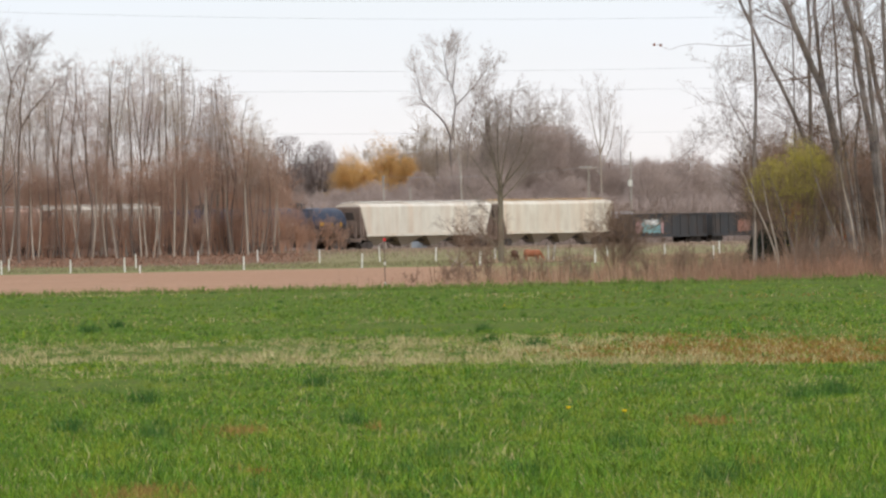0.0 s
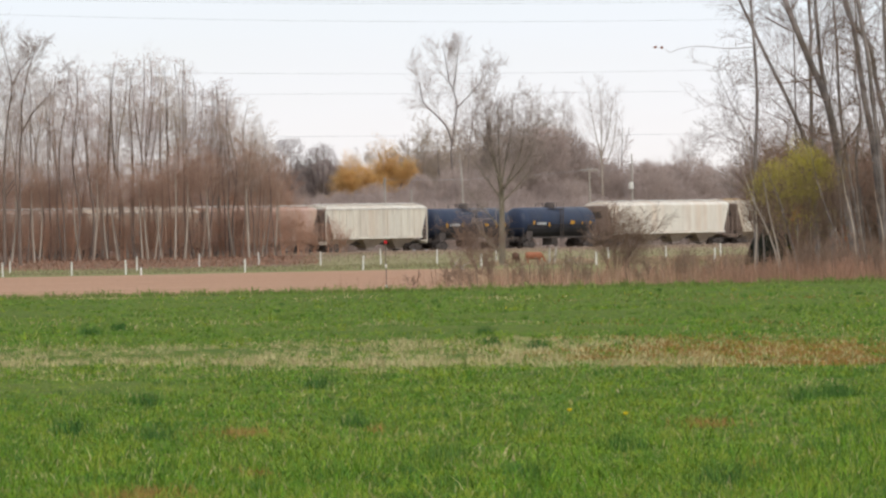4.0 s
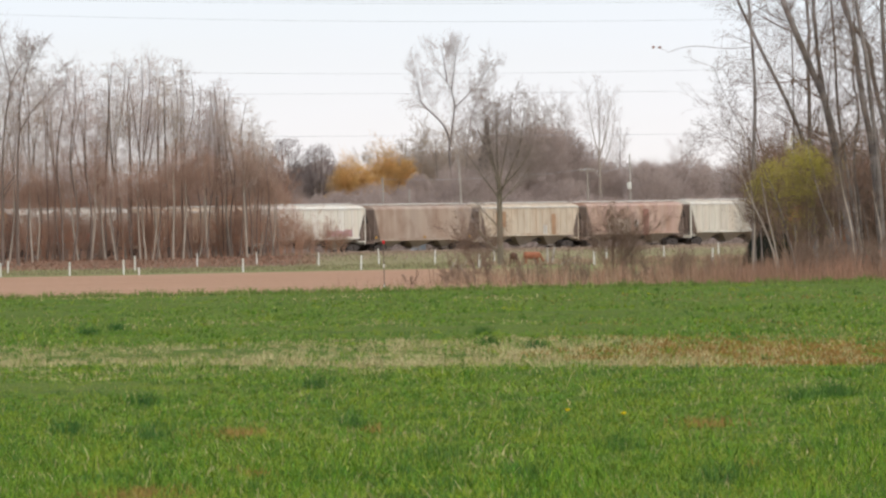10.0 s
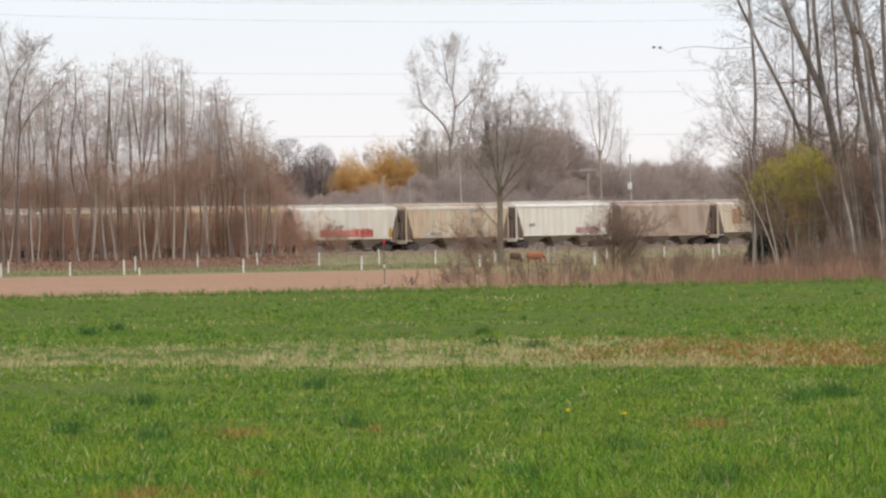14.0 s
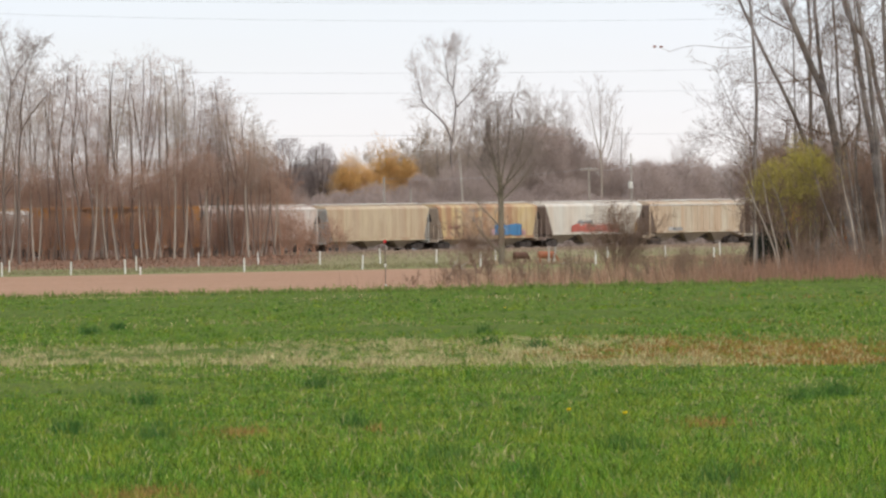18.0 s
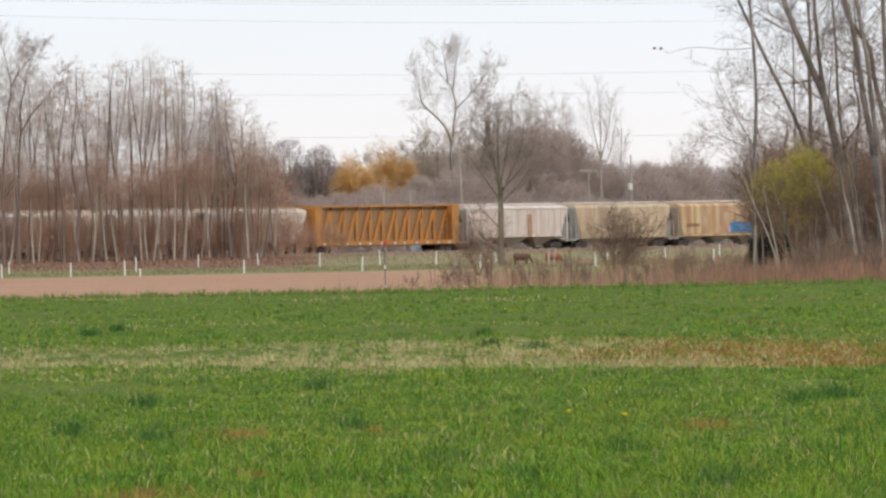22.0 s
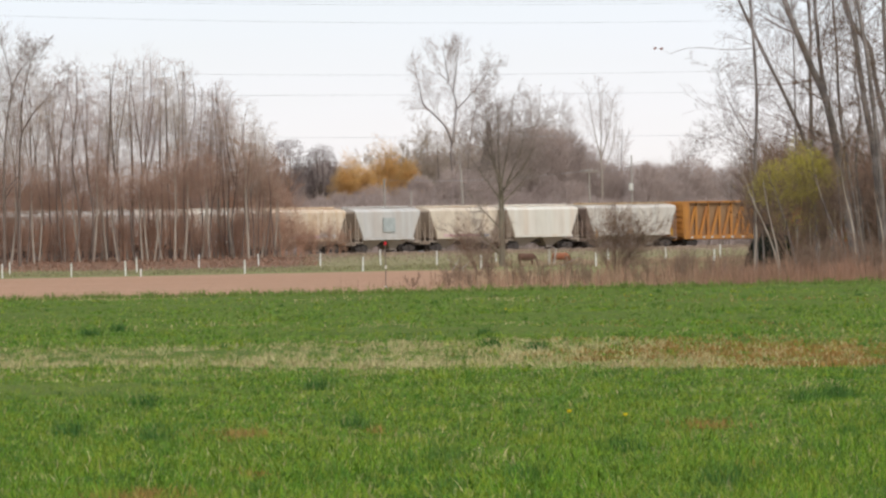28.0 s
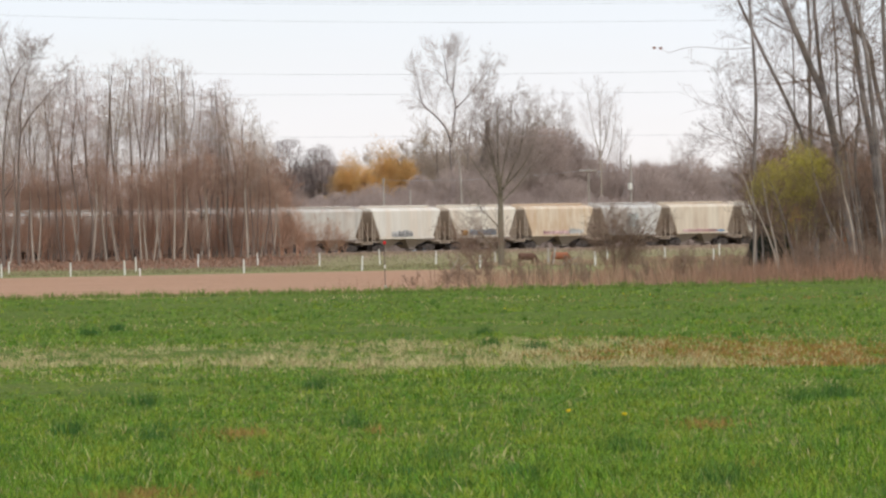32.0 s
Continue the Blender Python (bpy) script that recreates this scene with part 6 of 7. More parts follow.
def build_grass():
    g = np.random.default_rng(17)

    def field(n, near=48.0, far=291.0):
        y = 1 / g.uniform(1 / far, 1 / near, n)
        return g.uniform(-0.066, 0.066, n) * y, y
    # short green sward
    x, y = field(330000)
    keep = g.random(len(x)) > dry_band(x, y) * 0.75
    x, y = x[keep], y[keep]
    c = clumps(x, y, 0.9, 1)
    h = (0.012 + 0.018 * c + 0.024 * clumps(x, y, 4.5, 2) ** 2) * g.uniform(0.6, 1.6, len(x)) * (1 + 0.5 * (y > 140))
    close = y < 118
    for name, pick, material, label in (("grass", close, GRASS, "short fresh green spring grass of the field"), ("far_grass", ~close, GRASS_FAR, "smooth green sward in the far half of the field")):
        ob = new(name, blades(name, x[pick], y[pick], h[pick], np.maximum(0.005, 0.00007 * y[pick]), g, material, 2.0))
        tagged(ob, label, "grass", kind="stuff")
    # small cushions, yellower and darker than the sward between them
    for name, count, material, label in (("pale_tufts", 5200, GRASS_LIGHT, "small yellow-green tufts in the grass"), ("deep_tufts", 4200, GRASS_DEEP, "small deep green tufts in the grass")):
        cx, cy = field(count)
        idx = np.repeat(np.arange(count), 15)
        wide = g.uniform(0.05, 0.17, count)[idx]
        x = cx[idx] + g.normal(0, 1, len(idx)) * wide
        y = cy[idx] + g.normal(0, 1, len(idx)) * wide
        keep = (g.random(len(idx)) > dry_band(x, y) * 0.85) & (g.random(count) < (0.15 + 0.85 * clumps(cx, cy, 1.0, 60)) * np.where(cy > 125, 0.45, 1.0))[idx]
        x, y, tall = x[keep], y[keep], g.uniform(0.5, 1.3, count)[idx][keep]
        ob = new(name, blades(name, x, y, tall * g.uniform(0.04, 0.095, len(x)) * (1 + 0.4 * (y > 130)), np.maximum(0.006, 0.00008 * y), g, material, 0.7))
        tagged(ob, label, "grass", kind="stuff")
    # darker, longer tufts
    cx, cy = field(260)
    fixed = ((252, 708), (270, 772), (116, 761), (153, 584), (206, 576), (618, 748), (552, 679), (943, 610), (864, 602), (853, 584), (779, 809), (933, 840), (1468, 694), (1409, 700), (1488, 692), (1093, 791), (1270, 850))
    fy = np.array([1.7 * 14023 / (b - 431 + 0.0201 * (a - 784) + 8) for a, b in fixed])
    fx = np.array([(a - 784) / 14023 for a, b in fixed]) * fy
    cx, cy = np.concatenate([fx, cx]), np.concatenate([fy, cy])
    num = np.concatenate([np.full(len(fx), 140), g.integers(10, 36, 260)])
    sp = np.concatenate([np.full(len(fx), 0.10), g.uniform(0.04, 0.12, 260)])
    idx = np.repeat(np.arange(len(cx)), num)
    x = cx[idx] + g.normal(0, 1, len(idx)) * sp[idx]
    y = cy[idx] + g.normal(0, 1, len(idx)) * sp[idx] * 1.5
    h = g.uniform(0.09, 0.24, len(idx)) * np.where(idx < len(fx), 0.95, 0.5)
    ob = new("grass_tufts", blades("grass_tufts", x, y, h, np.maximum(0.006, 0.00008 * y), g, GRASS_TALL, 0.5))
    tagged(ob, "dark green coarse tufts standing out of the grass", "grass", kind="stuff")
    # bleached stalks in a band across the field, thin elsewhere
    x, y = field(90000)
    bx, by = field(60000, 104.0, 142.0)
    x, y = np.concatenate([x, bx]), np.concatenate([y, by])
    right = 1 / (1 + np.exp(-(x - 3.3 - 0.8 * np.sin(y * 0.3)) * 1.6))
    keep = g.random(len(x)) < np.clip(0.75 * dry_band(x, y) * (1 - 0.8 * right) + 0.03 + 0.22 * clumps(x, y, 2.4, 14) ** 3, 0, 1)
    x, y = x[keep], y[keep]
    h = g.uniform(0.04, 0.15, len(x)) * (0.4 + 0.6 * dry_band(x, y))
    ob = new("dry_grass", blades("dry_grass", x, y, h, np.maximum(0.006, 0.00011 * y), g, STRAW, 0.5))
    tagged(ob, "bleached straw-coloured stalks in a band across the field", "grass", kind="stuff")
    # russet patch
    x, y = field(50000)
    bx, by = field(110000, 104.0, 140.0)
    x, y = np.concatenate([x, bx]), np.concatenate([y, by])
    right = 1 / (1 + np.exp(-(x - 3.3 - 0.8 * np.sin(y * 0.3)) * 1.6)) * np.clip((y * (1 + 0.0118 * x) - 108) / 7, 0.15, 1)
    spots = np.zeros(len(x))
    for a, b in ((418, 761), (1040, 640), (1243, 759), (236, 872), (250, 880)):
        dd = 1.7 * 14023 / (b - 431)
        spots += np.exp(-((x - (a - 784) / 14023 * dd) / 0.3) ** 2 - ((y - dd) / 1.6) ** 2)
    keep = g.random(len(x)) < np.clip(1.7 * dry_band(x, y) * right + spots * 1.2, 0, 1)
    x, y = x[keep], y[keep]
    bare = [(g.normal((a - 784) / 14023 * 23839 / (b - 431), wide, n), g.normal(23839 / (b - 431), 0.6, n)) for a, b, wide, n in ((240, 873, 0.06, 420), (418, 764, 0.10, 120), (446, 836, 0.10, 70), (1243, 762, 0.1, 90), (660, 760, 0.06, 40), (1330, 838, 0.08, 50))]
    x, y = np.concatenate([x] + [q[0] for q in bare]), np.concatenate([y] + [q[1] for q in bare])
    ob = new("russet_grass", blades("russet_grass", x, y, g.uniform(0.03, 0.085, len(x)) * np.where(y < 100, 1.25, 1.0), np.maximum(0.007, 0.00012 * y), g, RUSSET, 0.6))
    tagged(ob, "russet withered grass patches in the field", "grass", kind="stuff")
    # uneven fringe where the grass ends
    n = 9000
    x = g.uniform(-19, 19, n)
    y = g.normal(289, 2.2, n)
    h = (0.1 + 0.22 * clumps(x, y, 2.6, 9) ** 2) * g.uniform(0.4, 1.2, n)
    ob = new("grass_fringe", blades("grass_fringe", x, y, h, np.full(n, 0.03), g, GRASS_FRINGE, 0.4))
    tagged(ob, "rough green fringe along the field edge", "grass", kind="stuff")
    # longer blades close by
    x, y = field(16000, 46.0, 66.0)
    c = clumps(x, y, 2.2, 41)
    keep = g.random(len(x)) < c ** 2
    x, y = x[keep], y[keep]
    ob = new("long_grass", blades("long_grass", x, y, g.uniform(0.08, 0.19, len(x)), np.full(len(x), 0.005), g, GRASS, 0.6))
    tagged(ob, "longer bright green grass blades", "grass", kind="stuff")
    # single bent dead stalks close by
    n = 3200
    y = 1 / g.uniform(1 / 150, 1 / 47, n)
    x = g.uniform(-0.062, 0.062, n) * y
    keep = g.random(n) < 0.25 + 0.75 * clumps(x, y, 1.2, 77) ** 2
    x, y, n = x[keep], y[keep], int(keep.sum())
    ob = new("dead_stalks", blades("dead_stalks", x, y, g.uniform(0.05, 0.15, n) * g.uniform(0.5, 1, n), np.maximum(0.008, 0.00011 * y), g, STRAW, 0.6))
    tagged(ob, "single bent bleached stalks in the near grass", "grass", kind="stuff")
    # pasture grass
    n = 26000
    y = g.uniform(560, 790, n)
    x = g.uniform(-0.062, 0.062, n) * y
    before = 800 + 1.33 * x - y
    keep = (before > 9) & ((before > 84) | (x > -13))
    x, y, n = x[keep], y[keep], int(keep.sum())
    ob = new("pasture_grass", blades("pasture_grass", x, y, g.uniform(0.06, 0.18, n), np.full(n, 0.09), g, PASTURE, 0.4, ground_rise(x, y) - 0.02))
    tagged(ob, "short pasture grass before the railway", "grass", kind="stuff")


def build_weeds():
    g = np.random.default_rng(23)
    # along the field edge, thickening towards the poplars
    n = 34000
    s = 540 + (1640 - 540) * g.random(n) ** 0.62
    d = g.uniform(296, 346, n)
    x = (s - 784) * d / 14023
    c = clumps(x, d, 2.0, 31)
    full = np.clip((s - 690) / 560, 0.04, 1)
    keep = g.random(n) < full * (0.18 + 0.82 * c)
    x, d, c, full, s = x[keep], d[keep], c[keep], full[keep], s[keep]
    h = (0.16 + 1.0 * c ** 2) * g.uniform(0.4, 1.4, len(x)) * (0.5 + 0.5 * full)
    ob = new("dry_weeds", blades("dry_weeds", x, d, h, np.full(len(x), 0.016), g, WEED, 0.3))
    tagged(ob, "reddish-brown dry weeds along the field edge", "weeds", kind="stuff")
    n = 11000
    s = 560 + (1640 - 560) * g.random(n) ** 0.5
    d = g.uniform(297, 350, n)
    x = (s - 784) * d / 14023
    c = clumps(x, d, 2.6, 33)
    keep = (g.random(n) > 0.8 * (s > 1290)) & (g.random(n) < (0.1 + 0.9 * c ** 2) * np.clip((s - 700) / 200, 0.12, 1))
    x, d, c, n = x[keep], d[keep], c[keep], int(keep.sum())
    ob = new("pale_weeds", blades("pale_weeds", x, d, g.uniform(0.3, 1.0, n) * (0.45 + 0.65 * c), np.full(n, 0.014), g, WEED_PALE, 0.3))
    tagged(ob, "pale dry stalks among the weeds", "weeds", kind="stuff")
    # reddish canes before the poplars
    n = 15000
    s = 1140 + 500 * g.random(n) ** 0.6
    d = g.uniform(294, 318, n)
    x = (s - 784) * d / 14023
    c = clumps(x, d, 2.3, 43)
    keep = g.random(n) < np.clip((s - 1150) / 160, 0.1, 1) * (0.25 + 0.75 * c)
    s, d, x, c, n = s[keep], d[keep], x[keep], c[keep], int(keep.sum())
    h = g.uniform(0.25, 1.0, n) * (0.45 + 0.75 * c)
    ob = new("bramble_canes", blades("bramble_canes", x, d, h, np.full(n, 0.013), g, TWIG_RUSSET, 0.25))
    tagged(ob, "reddish-brown bramble canes before the poplars", "brambles", kind="stuff")
    # coarse weeds in the pasture round the calves
    n = 15000
    d = g.uniform(565, 740, n)
    x = (800 + 560 * g.random(n) ** 0.8 - 784) * d / 14023
    c = clumps(x, d, 0.8, 51)
    keep = (g.random(n) < 0.15 + 0.85 * c ** 2) & (800 + 1.33 * x - d > 12)
    x, d, c, n = x[keep], d[keep], c[keep], int(keep.sum())
    ob = new("pasture_weeds", blades("pasture_weeds", x, d, g.uniform(0.1, 0.26, n) * (0.6 + 0.8 * c), np.full(n, 0.04), g, WEED_PALE, 0.3, ground_rise(x, d) - 0.02))
    tagged(ob, "coarse pale weeds in the pasture", "weeds", kind="stuff")
    # mauve-brown weeds on the slope up to the line
    n = 30000
    y = g.uniform(690, 860, n)
    x = g.uniform(-0.017, 0.046, n) * y
    before = 800 + 1.33 * x - y
    keep = (before > 5) & (g.random(n) < np.clip((74 - before) / 30, 0, 1)) & (g.random(n) < 0.3 + 0.7 * clumps(x, y, 0.7, 52))
    x, y, n = x[keep], y[keep], int(keep.sum())
    ob = new("slope_weeds", blades("slope_weeds", x, y, g.uniform(0.1, 0.34, n), np.full(n, 0.05), g, WEED_BANK, 0.3, ground_rise(x, y) - 0.02))
    tagged(ob, "withered brown weeds on the slope below the railway", "weeds", kind="stuff")
    # fallen leaves and dead stalks on the floor of the grove
    n = 16000
    y = g.uniform(655, 745, n)
    x = g.uniform(-0.062, -0.016, n) * y
    before = 800 + 1.33 * x - y
    keep = (before > 8) & (before < 84 + g.normal(0, 4, n))
    x, y, n = x[keep], y[keep], int(keep.sum())
    ob = new("leaf_litter", blades("leaf_litter", x, y, g.uniform(0.05, 0.45, n) * g.random(n), np.full(n, 0.08), g, TWIG_RUSSET, 0.8, ground_rise(x, y) - 0.02))
    tagged(ob, "brown leaf litter and dead stalks under the grove", "leaf litter", kind="stuff")
    # dark upright stalks standing above the rest
    n = 1500
    s = 740 + (1640 - 740) * g.random(n) ** 0.6
    d = g.uniform(298, 346, n)
    c = clumps((s - 784) * d / 14023, d, 1.7, 37)
    keep = g.random(n) < c ** 1.5
    s, d = s[keep], d[keep]
    x = (s - 784) * d / 14023
    ob = new("tall_weeds", blades("tall_weeds", x, d, g.uniform(0.7, 1.5, len(x)), np.full(len(x), 0.022), g, TWIG_DARK, 0.12))
    tagged(ob, "dark brown weed stalks standing above the dry weeds", "weeds", kind="stuff")
    # on the railway bank
    n = 44000
    u = g.uniform(-80, 95, n)
    v = g.uniform(-7.5, -2.3, n)
    x = ALONG.x * u - ALONG.y * v
    y = 800 + ALONG.y * u + ALONG.x * v
    z = np.interp(v, [-7.5, -5.2, -3.6, -2.0], [0.78, 0.82, 0.84, 0.88]) - 0.05
    x2, y2 = 2 * (TRACK_MID.x + ALONG.x * u) - x, 2 * (TRACK_MID.y + ALONG.y * u) - y
    near = y < y2
    x, y = np.where(near, x, x2), np.where(near, y, y2)
    ob = new("bank_weeds", blades("bank_weeds", x, y, g.uniform(0.12, 0.42, n), np.full(n, 0.042), g, WEED_BANK, 0.3, z))
    tagged(ob, "dry weeds on the railway bank", "weeds", kind="stuff")


build_grove()
build_far_woods()
build_middle_tree()
build_near_trees()
build_grass()
build_weeds()


# ---- fences, poles, wires and small things ----
def build_posts():
    rng = random.Random(81)

    def post(x, d, tall, r=0.065):
        bm = bmesh.new()
        rod(bm, (0, 0, -0.15), (0, 0, tall - 0.04), r, r * 0.95, 10)
        rod(bm, (0, 0, tall - 0.04), (0, 0, tall), r * 0.95, r * 0.5, 10)
        ob = part("fence_post", bm, WHITE_POST)
        tagged(ob, "short white fence post standing in the pasture", "fence post", "white fence posts")
        ob.matrix_basis = pose(side(x, d), d, float(ground_rise(side(x, d), d)), rng.uniform(-2, 2), rng.uniform(-2.5, 2.5), 0)
    for x in (1, 123, 219, 430, 639, 848, 1052, 1261):
        post(x, 552 + rng.uniform(-4, 4), rng.uniform(0.92, 1.05))
    post(246, 535, 0.5)
    for x, tall in ((14, 1.0), (239, 1.2), (349, 1.15), (455, 1.15), (564, 1.2), (671, 1.4), (770, 1.2), (875, 1.2), (1074, 1.1), (1176, 1.1), (1272, 1.3)):
        post(x, (640 if x < 240 else 690) + rng.uniform(-5, 5), tall)
    for x, d, tall, tilt in ((969, 600, 1.25, 1), (977, 596, 1.3, 9)):
        bm = bmesh.new()
        rod(bm, (0, 0, -0.2), (0, 0, tall), 0.085, 0.075, 8)
        ob = part("wooden_post", bm, PALE_WOOD)
        tagged(ob, "weathered pale wooden gate post by the pasture", "post")
        ob.matrix_basis = pose(side(x, d), d, 0, 0, tilt, 0)
    # pale broken branches lying in the pasture
    for x, d, long, tilt, turn in ((992, 575, 1.5, 62, 0), (1002, 570, 1.1, 75, 20), (808, 520, 1.3, 48, 0), (818, 516, 1.4, -50, 10), (797, 524, 1.0, 30, 0)):
        rows = []
        p = Vector((0, 0, -0.02))
        for k in range(5):
            q = p + Vector((math.sin(radians(tilt + rng.uniform(-14, 14))), 0, math.cos(radians(tilt + rng.uniform(-14, 14))))) * (long / 5)
            rows.append((p.x, p.y, p.z, q.x, q.y, max(q.z, 0.02), 0.04 - 0.006 * k, 0.034 - 0.006 * k))
            p = q
        ob = part("fallen_branch", chain_mesh("fallen_branch", rows, PALE_WOOD, 6), PALE_WOOD)
        tagged(ob, "pale broken branch lying in the pasture", "branch")
        ob.matrix_basis = pose(side(x, d), d, 0, 0, 0, turn)
    # marker stake at the edge of the field
    stake = empty("marker_stake", pose(side(679.5, 308), 308, 0))
    tagged(stake, "thin marker stake with a red reflector on top", "marker")
    bm = bmesh.new()
    rod(bm, (0, 0, -0.1), (0, 0, 1.75), 0.02, 0.018, 8)
    part("rod", bm, BARK_DARK, stake)
    bm = bmesh.new()
    box(bm, -0.055, 0.055, -0.05, -0.02, 1.75, 1.87, 0.015)
    part("reflector", bm, RED_CAP, stake, "red reflector")
    for z in (0.02, 0.82):
        bm = bmesh.new()
        rod(bm, (0, 0, z), (0, 0, z + 0.13), 0.035, 0.035, 8)
        part("band", bm, WHITE_POST, stake, "white band")


ENDS = []


def build_poles():
    def pole(x, d, top, r, arms=(), label="", material=GREY_WOOD):
        ob = empty("utility_pole", pose(side(x, d), d, 0))
        tagged(ob, label, "utility pole", "poles beyond the railway")
        bm = bmesh.new()
        rod(bm, (0, 0, -0.3), (0, 0, top), r * 0.9, r * 0.65, 10)
        part("pole", bm, material, ob)
        for z, half in arms:
            bm = bmesh.new()
            box(bm, -half, half, -0.14, -0.04, z - 0.07, z + 0.07, 0.01)
            arm = part("crossarm", bm, material, ob)
            for k in (-0.85, -0.3, 0.3, 0.85):
                bm = bmesh.new()
                rod(bm, (k * half, -0.09, z + 0.07), (k * half, -0.09, z + 0.2), 0.05, 0.03, 6)
                part("insulator", bm, WHITE_POST, arm)
        return ob
    pole(680, 806, 8.54, 0.14, (), "grey wooden utility pole", PALE_WOOD)
    pole(727, 812, 7.33, 0.13, (), "short grey utility pole", PALE_WOOD)
    pole(1043, 834, 9.42, 0.12, ((9.12, 0.87),), "wooden utility pole with a short crossarm", GREY_WOOD)
    p = pole(1118, 840, 10.82, 0.12, (), "wooden utility pole with a white transformer", PALE_WOOD)
    bm = bmesh.new()
    z = 7.47
    rod(bm, (-0.1, -0.35, z - 0.35), (-0.1, -0.35, z + 0.35), 0.24, 0.24, 12)
    part("transformer", bm, WHITE_POST, p, "white cylindrical transformer")
    # pale dead stem
    bm = bmesh.new()
    d = 824
    rod(bm, (0, 0, 0), (side(816, d) - side(822, d), 0, 9.36), 0.13, 0.10, 8)
    rod(bm, (side(816, d) - side(822, d), 0, 9.36), (side(813, d) - side(822, d), 0, 11.12), 0.10, 0.03, 8)
    ob = part("dead_tree", bm, PALE_WOOD)
    tagged(ob, "pale bare dead tree stem beyond the railway", "tree")
    ob.matrix_basis = pose(side(822, d), d, 0)

    def wire(d, z_left, z_mid, z_right, half, r, label):
        rows = []
        n = 24
        for k in range(n + 1):
            f = k / n * 2 - 1
            rows.append((f * half, d, z_mid + (z_right - z_left) / 2 * f + ((z_left + z_right) / 2 - z_mid) * f * f))
        bm = bmesh.new()
        ring = lambda p: [(p[0], p[1] + r * math.cos(a), p[2] + r * math.sin(a)) for a in (0, 1.26, 2.51, 3.77, 5.03)]
        loft(bm, [ring(p) for p in rows])
        tagged(part("power_line", bm, WIRE), label, "power line", "wires across the sky")
    hi = "thin high power line against the pale sky"
    span = 58.0
    for k, (yl, ym, yr) in enumerate(((-3, 6, -4), (-9, 1, -12), (25, 38, 28), (123, 130, 115), (166, 165, 156), (243, 240, 234))):
        za, zb, zc = (1.7 + (431 + 15.8 - yl) * 600 / 14023, 1.7 + (431 - ym) * 600 / 14023, 1.7 + (431 - 15.8 - yr) * 600 / 14023)
        grow_by = span / 33.55
        dip = ((za + zc) / 2 - zb) * grow_by ** 2
        tilt = (zc - za) / 2 * grow_by
        wire(600, zb + dip - tilt, zb, zb + dip + tilt, span, 0.010, hi)
        ENDS.append((zb + dip - tilt, zb + dip + tilt))
    # the steel masts that carry them, beyond both ends of the view
    for s, index in ((-1, 0), (1, 1)):
        mast = empty("line_mast", pose(s * span, 600.25, 0))
        tagged(mast, "tall grey steel mast carrying power lines", "mast", "masts of the power line")
        bm = bmesh.new()
        rod(bm, (0, 0, -0.5), (0, 0, max(z[index] for z in ENDS) + 0.8), 0.3, 0.16, 12)
        part("shaft", bm, WIRE, mast)
        for z in ENDS:
            bm = bmesh.new()
            box(bm, -0.06, 0.06, -0.3, 0.15, z[index] - 0.05, z[index] + 0.05)
            part("bracket", bm, WIRE, mast)
    # slack utility wires from pole to pole
    for xa, xb, y in ((680, 1043, 0), (1043, 1118, 0)):
        tops = {680: 8.36, 1043: 9.24, 1118: 9.75}
        ends = {680: 806.0, 1043: 834.0, 1118: 840.0}
        bm = bmesh.new()
        rings = []
        for k in range(17):
            f = k / 16
            d = ends[xa] + (ends[xb] - ends[xa]) * f
            x = side(xa, ends[xa]) + (side(xb, ends[xb]) - side(xa, ends[xa])) * f
            z = tops[xa] + (tops[xb] - tops[xa]) * f - 1.6 * f * (1 - f)
            rings.append([(x, d + 0.012 * math.cos(a), z + 0.012 * math.sin(a)) for a in (0, 1.26, 2.51, 3.77, 5.03)])
        loft(bm, rings)
        tagged(part("utility_wire", bm, WIRE), "thin utility wire between poles before the far wood", "wire", "wires between the poles")


def build_cabinet():
    ob = empty("relay_cabinet")
    tagged(ob, "blue-grey metal relay cabinet beside the track", "cabinet")
    bm = bmesh.new()
    box(bm, -0.75, 0.75, -0.45, 0.45, 0.05, 1.15, 0.03)
    part("housing", bm, CABINET, ob)
    bm = bmesh.new()
    box(bm, -0.82, 0.82, -0.52, 0.52, 1.15, 1.22, 0.02)
    part("lid", bm, CABINET, ob)
    bm = bmesh.new()
    box(bm, -0.7, 0.7, -0.4, 0.4, -0.5, 0.05)
    part("plinth", bm, BALLAST, ob)
    for k in (-1, 1):
        bm = bmesh.new()
        box(bm, 0.38 * k - 0.35, 0.38 * k + 0.35, -0.475, -0.45, 0.12, 1.1, 0.008)
        door = part("door", bm, CABINET, ob)
        bm = bmesh.new()
        box(bm, 0.08 * k - 0.02, 0.08 * k + 0.02, -0.5, -0.475, 0.5, 0.7)
        part("handle", bm, STEEL, door)
    ob.matrix_basis = pose(side(741, 806), 806, 0.68, 0, 0, 0)


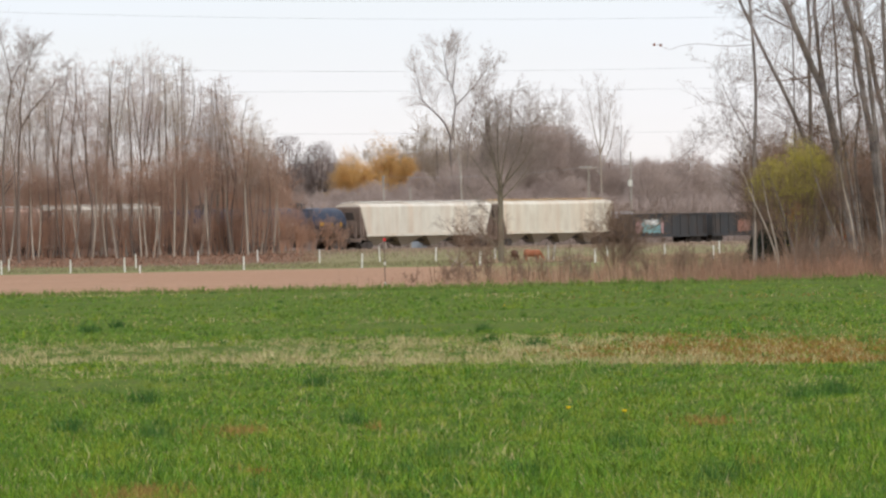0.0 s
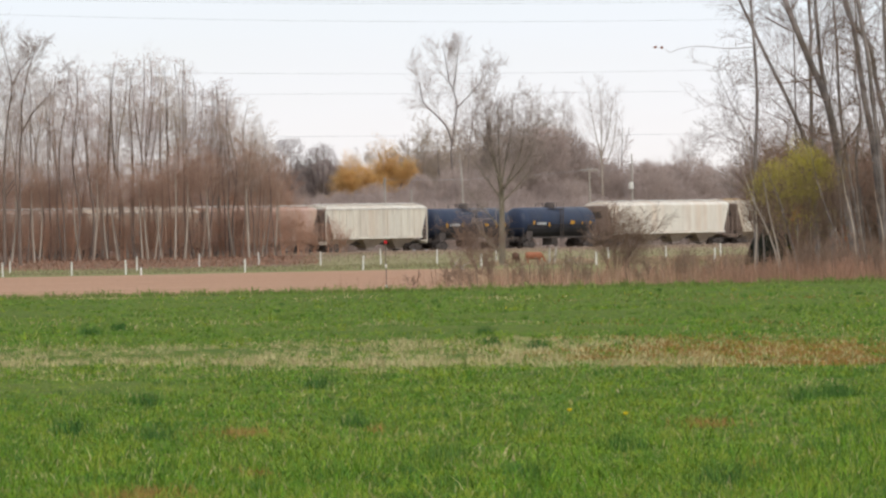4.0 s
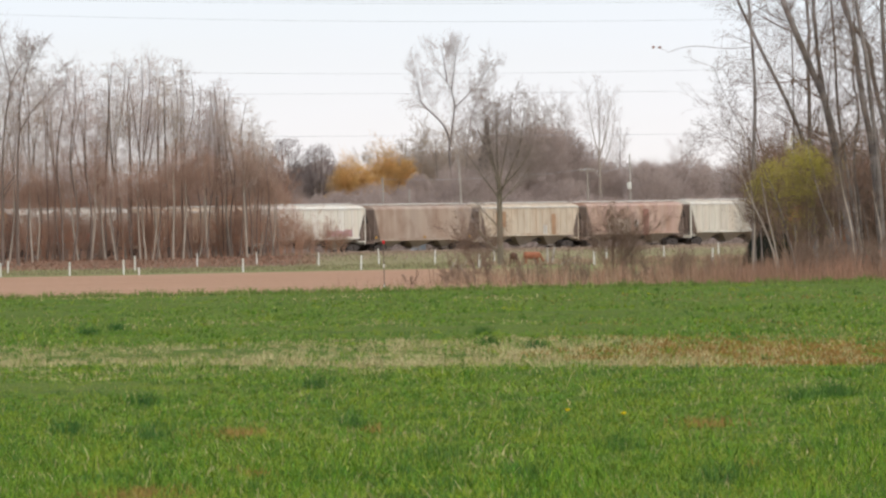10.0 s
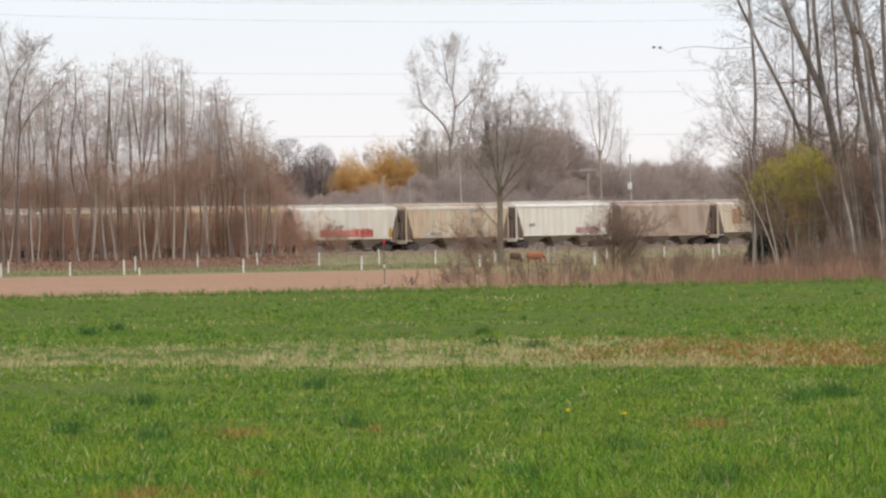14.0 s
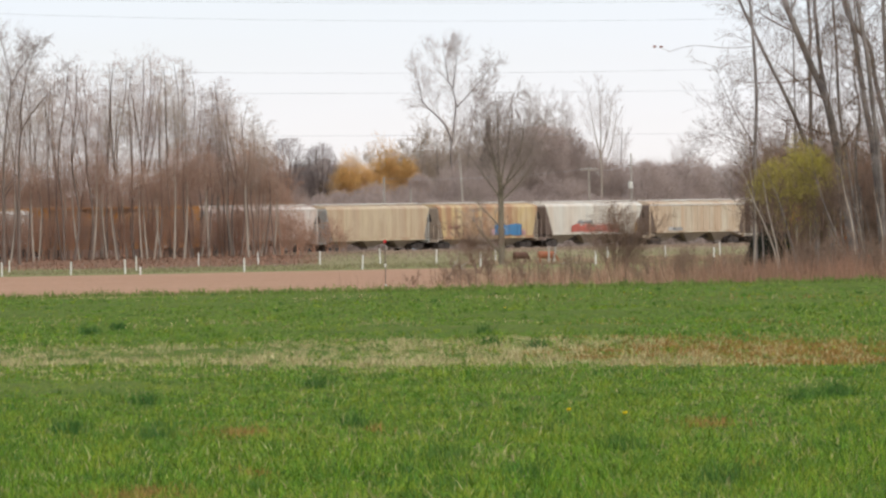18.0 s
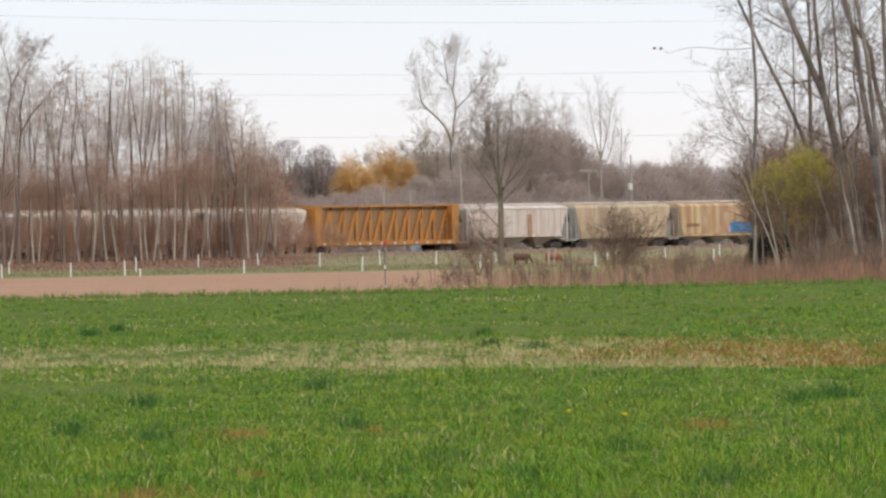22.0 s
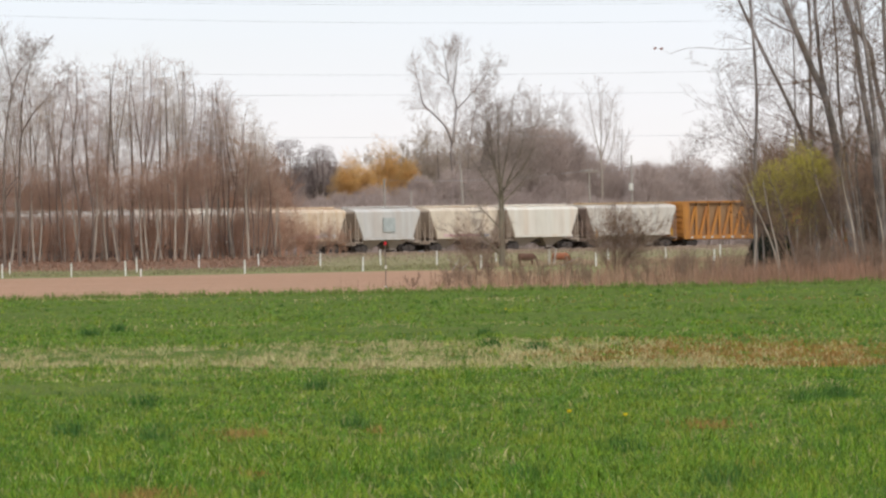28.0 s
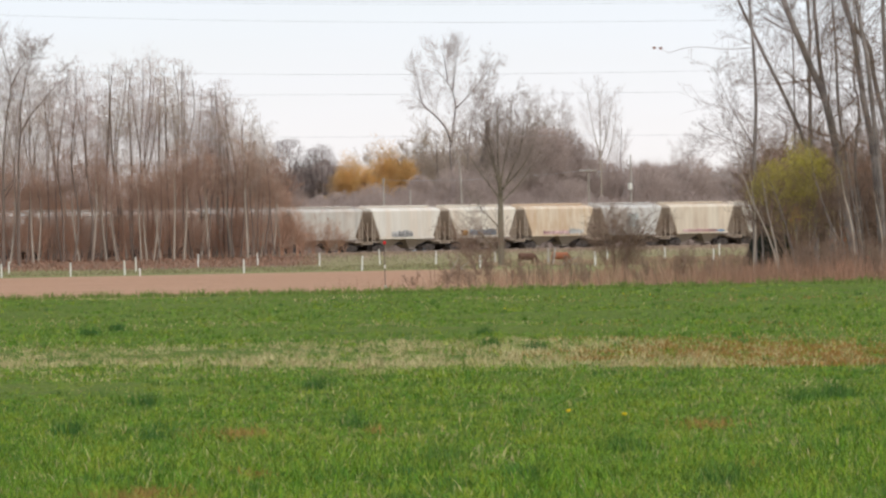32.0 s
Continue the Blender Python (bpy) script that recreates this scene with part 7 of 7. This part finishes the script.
def calf(material, label):
    ob = empty("calf")
    tagged(ob, label, "calf", "calves in the pasture")
    bm = bmesh.new()
    rings = []
    for x, w, lo, hi in ((-0.95, 0.16, 0.85, 1.2), (-0.88, 0.27, 0.68, 1.32), (-0.55, 0.33, 0.55, 1.36), (0.0, 0.36, 0.5, 1.3), (0.45, 0.32, 0.52, 1.32), (0.75, 0.24, 0.6, 1.3), (0.95, 0.15, 0.75, 1.18)):
        rings.append([(x, w * math.cos(k * math.pi / 6), (lo + hi) / 2 + (hi - lo) / 2 * math.sin(k * math.pi / 6)) for k in range(12)])
    loft(bm, rings)
    part("torso", bm, material, ob, smooth=True)
    bm = bmesh.new()
    rings = []
    for x, z, r in ((0.85, 1.02, 0.2), (1.05, 0.8, 0.16), (1.2, 0.52, 0.13), (1.28, 0.36, 0.13), (1.36, 0.2, 0.09), (1.4, 0.1, 0.07)):
        rings.append([(x + 0.4 * r * math.sin(k * math.pi / 4), r * math.cos(k * math.pi / 4), z + r * 0.8 * math.sin(k * math.pi / 4)) for k in range(8)])
    loft(bm, rings)
    head = part("head", bm, material, ob, smooth=True)
    for s in (-1, 1):
        bm = bmesh.new()
        prism(bm, [(1.18, 0.5), (1.12, 0.58), (1.1, 0.5), (1.14, 0.44)], s * 0.12, s * 0.26)
        part("ear", bm, material, head)
    for x, y in ((-0.75, -0.18), (-0.75, 0.18), (0.62, -0.17), (0.62, 0.17)):
        bm = bmesh.new()
        rod(bm, (x, y, 0.75), (x + 0.03, y, 0.4), 0.13, 0.07, 8)
        rod(bm, (x + 0.03, y, 0.4), (x, y, 0.0), 0.06, 0.06, 8)
        part("leg", bm, material, ob)
    bm = bmesh.new()
    rod(bm, (-0.95, 0, 1.2), (-1.05, 0, 0.55), 0.03, 0.04, 6)
    part("tail", bm, material, ob)
    for o in ob.children_recursive:
        o.data.transform(Matrix.Scale(0.7, 4))
    return ob


def build_bird():
    ob = empty("bird")
    tagged(ob, "small dark bird in flight", "bird")
    bm = bmesh.new()
    rings = []
    for x, r in ((-0.15, 0.006), (-0.09, 0.018), (-0.02, 0.03), (0.05, 0.028), (0.08, 0.02), (0.11, 0.018), (0.14, 0.004)):
        rings.append([(x, r * math.cos(k * math.pi / 4), r * math.sin(k * math.pi / 4)) for k in range(8)])
    loft(bm, rings)
    part("torso", bm, BIRD, ob, smooth=True)
    for s in (-1, 1):
        bm = bmesh.new()
        vs = [bm.verts.new((x, s * y, z)) for x, y, z in ((0.05, 0.02, 0.0), (-0.04, 0.02, 0.0), (-0.06, 0.1, 0.03), (-0.05, 0.19, 0.02), (0.0, 0.17, 0.03), (0.045, 0.1, 0.035))]
        f = bm.faces.new(vs)
        made = bmesh.ops.extrude_face_region(bm, geom=[f])["geom"]
        for v in made:
            if isinstance(v, bmesh.types.BMVert):
                v.co.z += 0.008
        part("wing", bm, BIRD, ob)
    bm = bmesh.new()
    prism(bm, [(-0.13, -0.004), (-0.22, -0.006), (-0.22, 0.006), (-0.13, 0.004)], -0.025, 0.025)
    part("tail", bm, BIRD, ob)
    for piece in ob.children:
        piece.data.transform(Matrix.Scale(0.4, 4))
    return ob


def build_dandelions():
    for x, y in ((997, 727), (1096, 733), (889, 545), (1100, 519), (1147, 520)):
        d = 1.7 * 14023 / (y - 431 + 0.0201 * (x - 784)) * 0.95
        ob = empty("dandelion", pose(side(x, d), d, 0))
        tagged(ob, "yellow dandelion in flower in the grass", "flower", "dandelions")
        bm = bmesh.new()
        rod(bm, (0, 0, -0.03), (0.01, 0, 0.085), 0.004, 0.003, 6)
        part("stem", bm, GRASS_TALL, ob)
        bm = bmesh.new()
        for k in range(14):
            a = k * 2.4
            r = 0.012 + 0.007 * (k % 3)
            rod(bm, (0.01, 0, 0.082), (0.01 + r * math.cos(a), r * math.sin(a), 0.098 + 0.008 * (k % 2)), 0.004, 0.006, 5)
        part("flower_head", bm, YELLOW_PETAL, ob)


build_posts()
build_poles()
build_cabinet()
build_dandelions()
RED_CALF = calf(COW_RED, "red-brown calf grazing in the pasture")
DARK_CALF = calf(COW_DARK, "dark brown calf grazing in the pasture")
FLYER = build_bird()


def motions():
    """The train rolls at an even pace on turning wheels; two calves graze along the fence; a bird crosses."""
    for car, u in CARS:
        walk(car, [(t, line_pose(u + SPEED * t, RAIL_TOP)) for t in (0, 8, 16, 24, 32)])
    turns = [(k / 15, math.degrees(SPEED * k / 15 / WHEEL)) for k in range(481)]
    for wx in (-0.87, 0.87):
        rolling = [(t, pose(wx, 0, WHEEL, 0, a % 360, 0)) for t, a in turns]
        for axle, place in WHEELSETS:
            if place == wx:
                walk(axle, rolling)
    walk(RED_CALF, [(t, pose(x, y, 0, 0, 0, turn)) for t, x, y, turn in (
        (0, 6.85, 612, 18), (9, 6.90, 612, 18), (13, 6.98, 612, 14), (17, 7.72, 612, 5), (19, 8.07, 612, 8), (23, 8.51, 612, 40), (28, 8.96, 613, 24), (32, 9.01, 613, 20))])
    walk(DARK_CALF, [(t, pose(x, y, 0, 0, 0, turn)) for t, x, y, turn in (
        (0, 5.53, 616, 78), (9, 5.53, 616, 78), (13, 5.58, 616, 66), (19, 5.97, 616, 30), (23, 6.06, 616, 20), (28, 6.37, 616, 14), (32, 6.46, 616, 12))])
    walk(FLYER, [(t, pose(x, 108, z, 0, -4, 0)) for t, x, z in (
        (0, -99.9, 24.0), (6, -28.4, 9.5), (8.4, 0.78, 4.87), (8.5, 1.96, 4.69), (8.6, 3.23, 4.61), (8.8, 5.59, 4.55), (14, 67.3, 9.0), (32, 281.7, 40.0))])


motions()
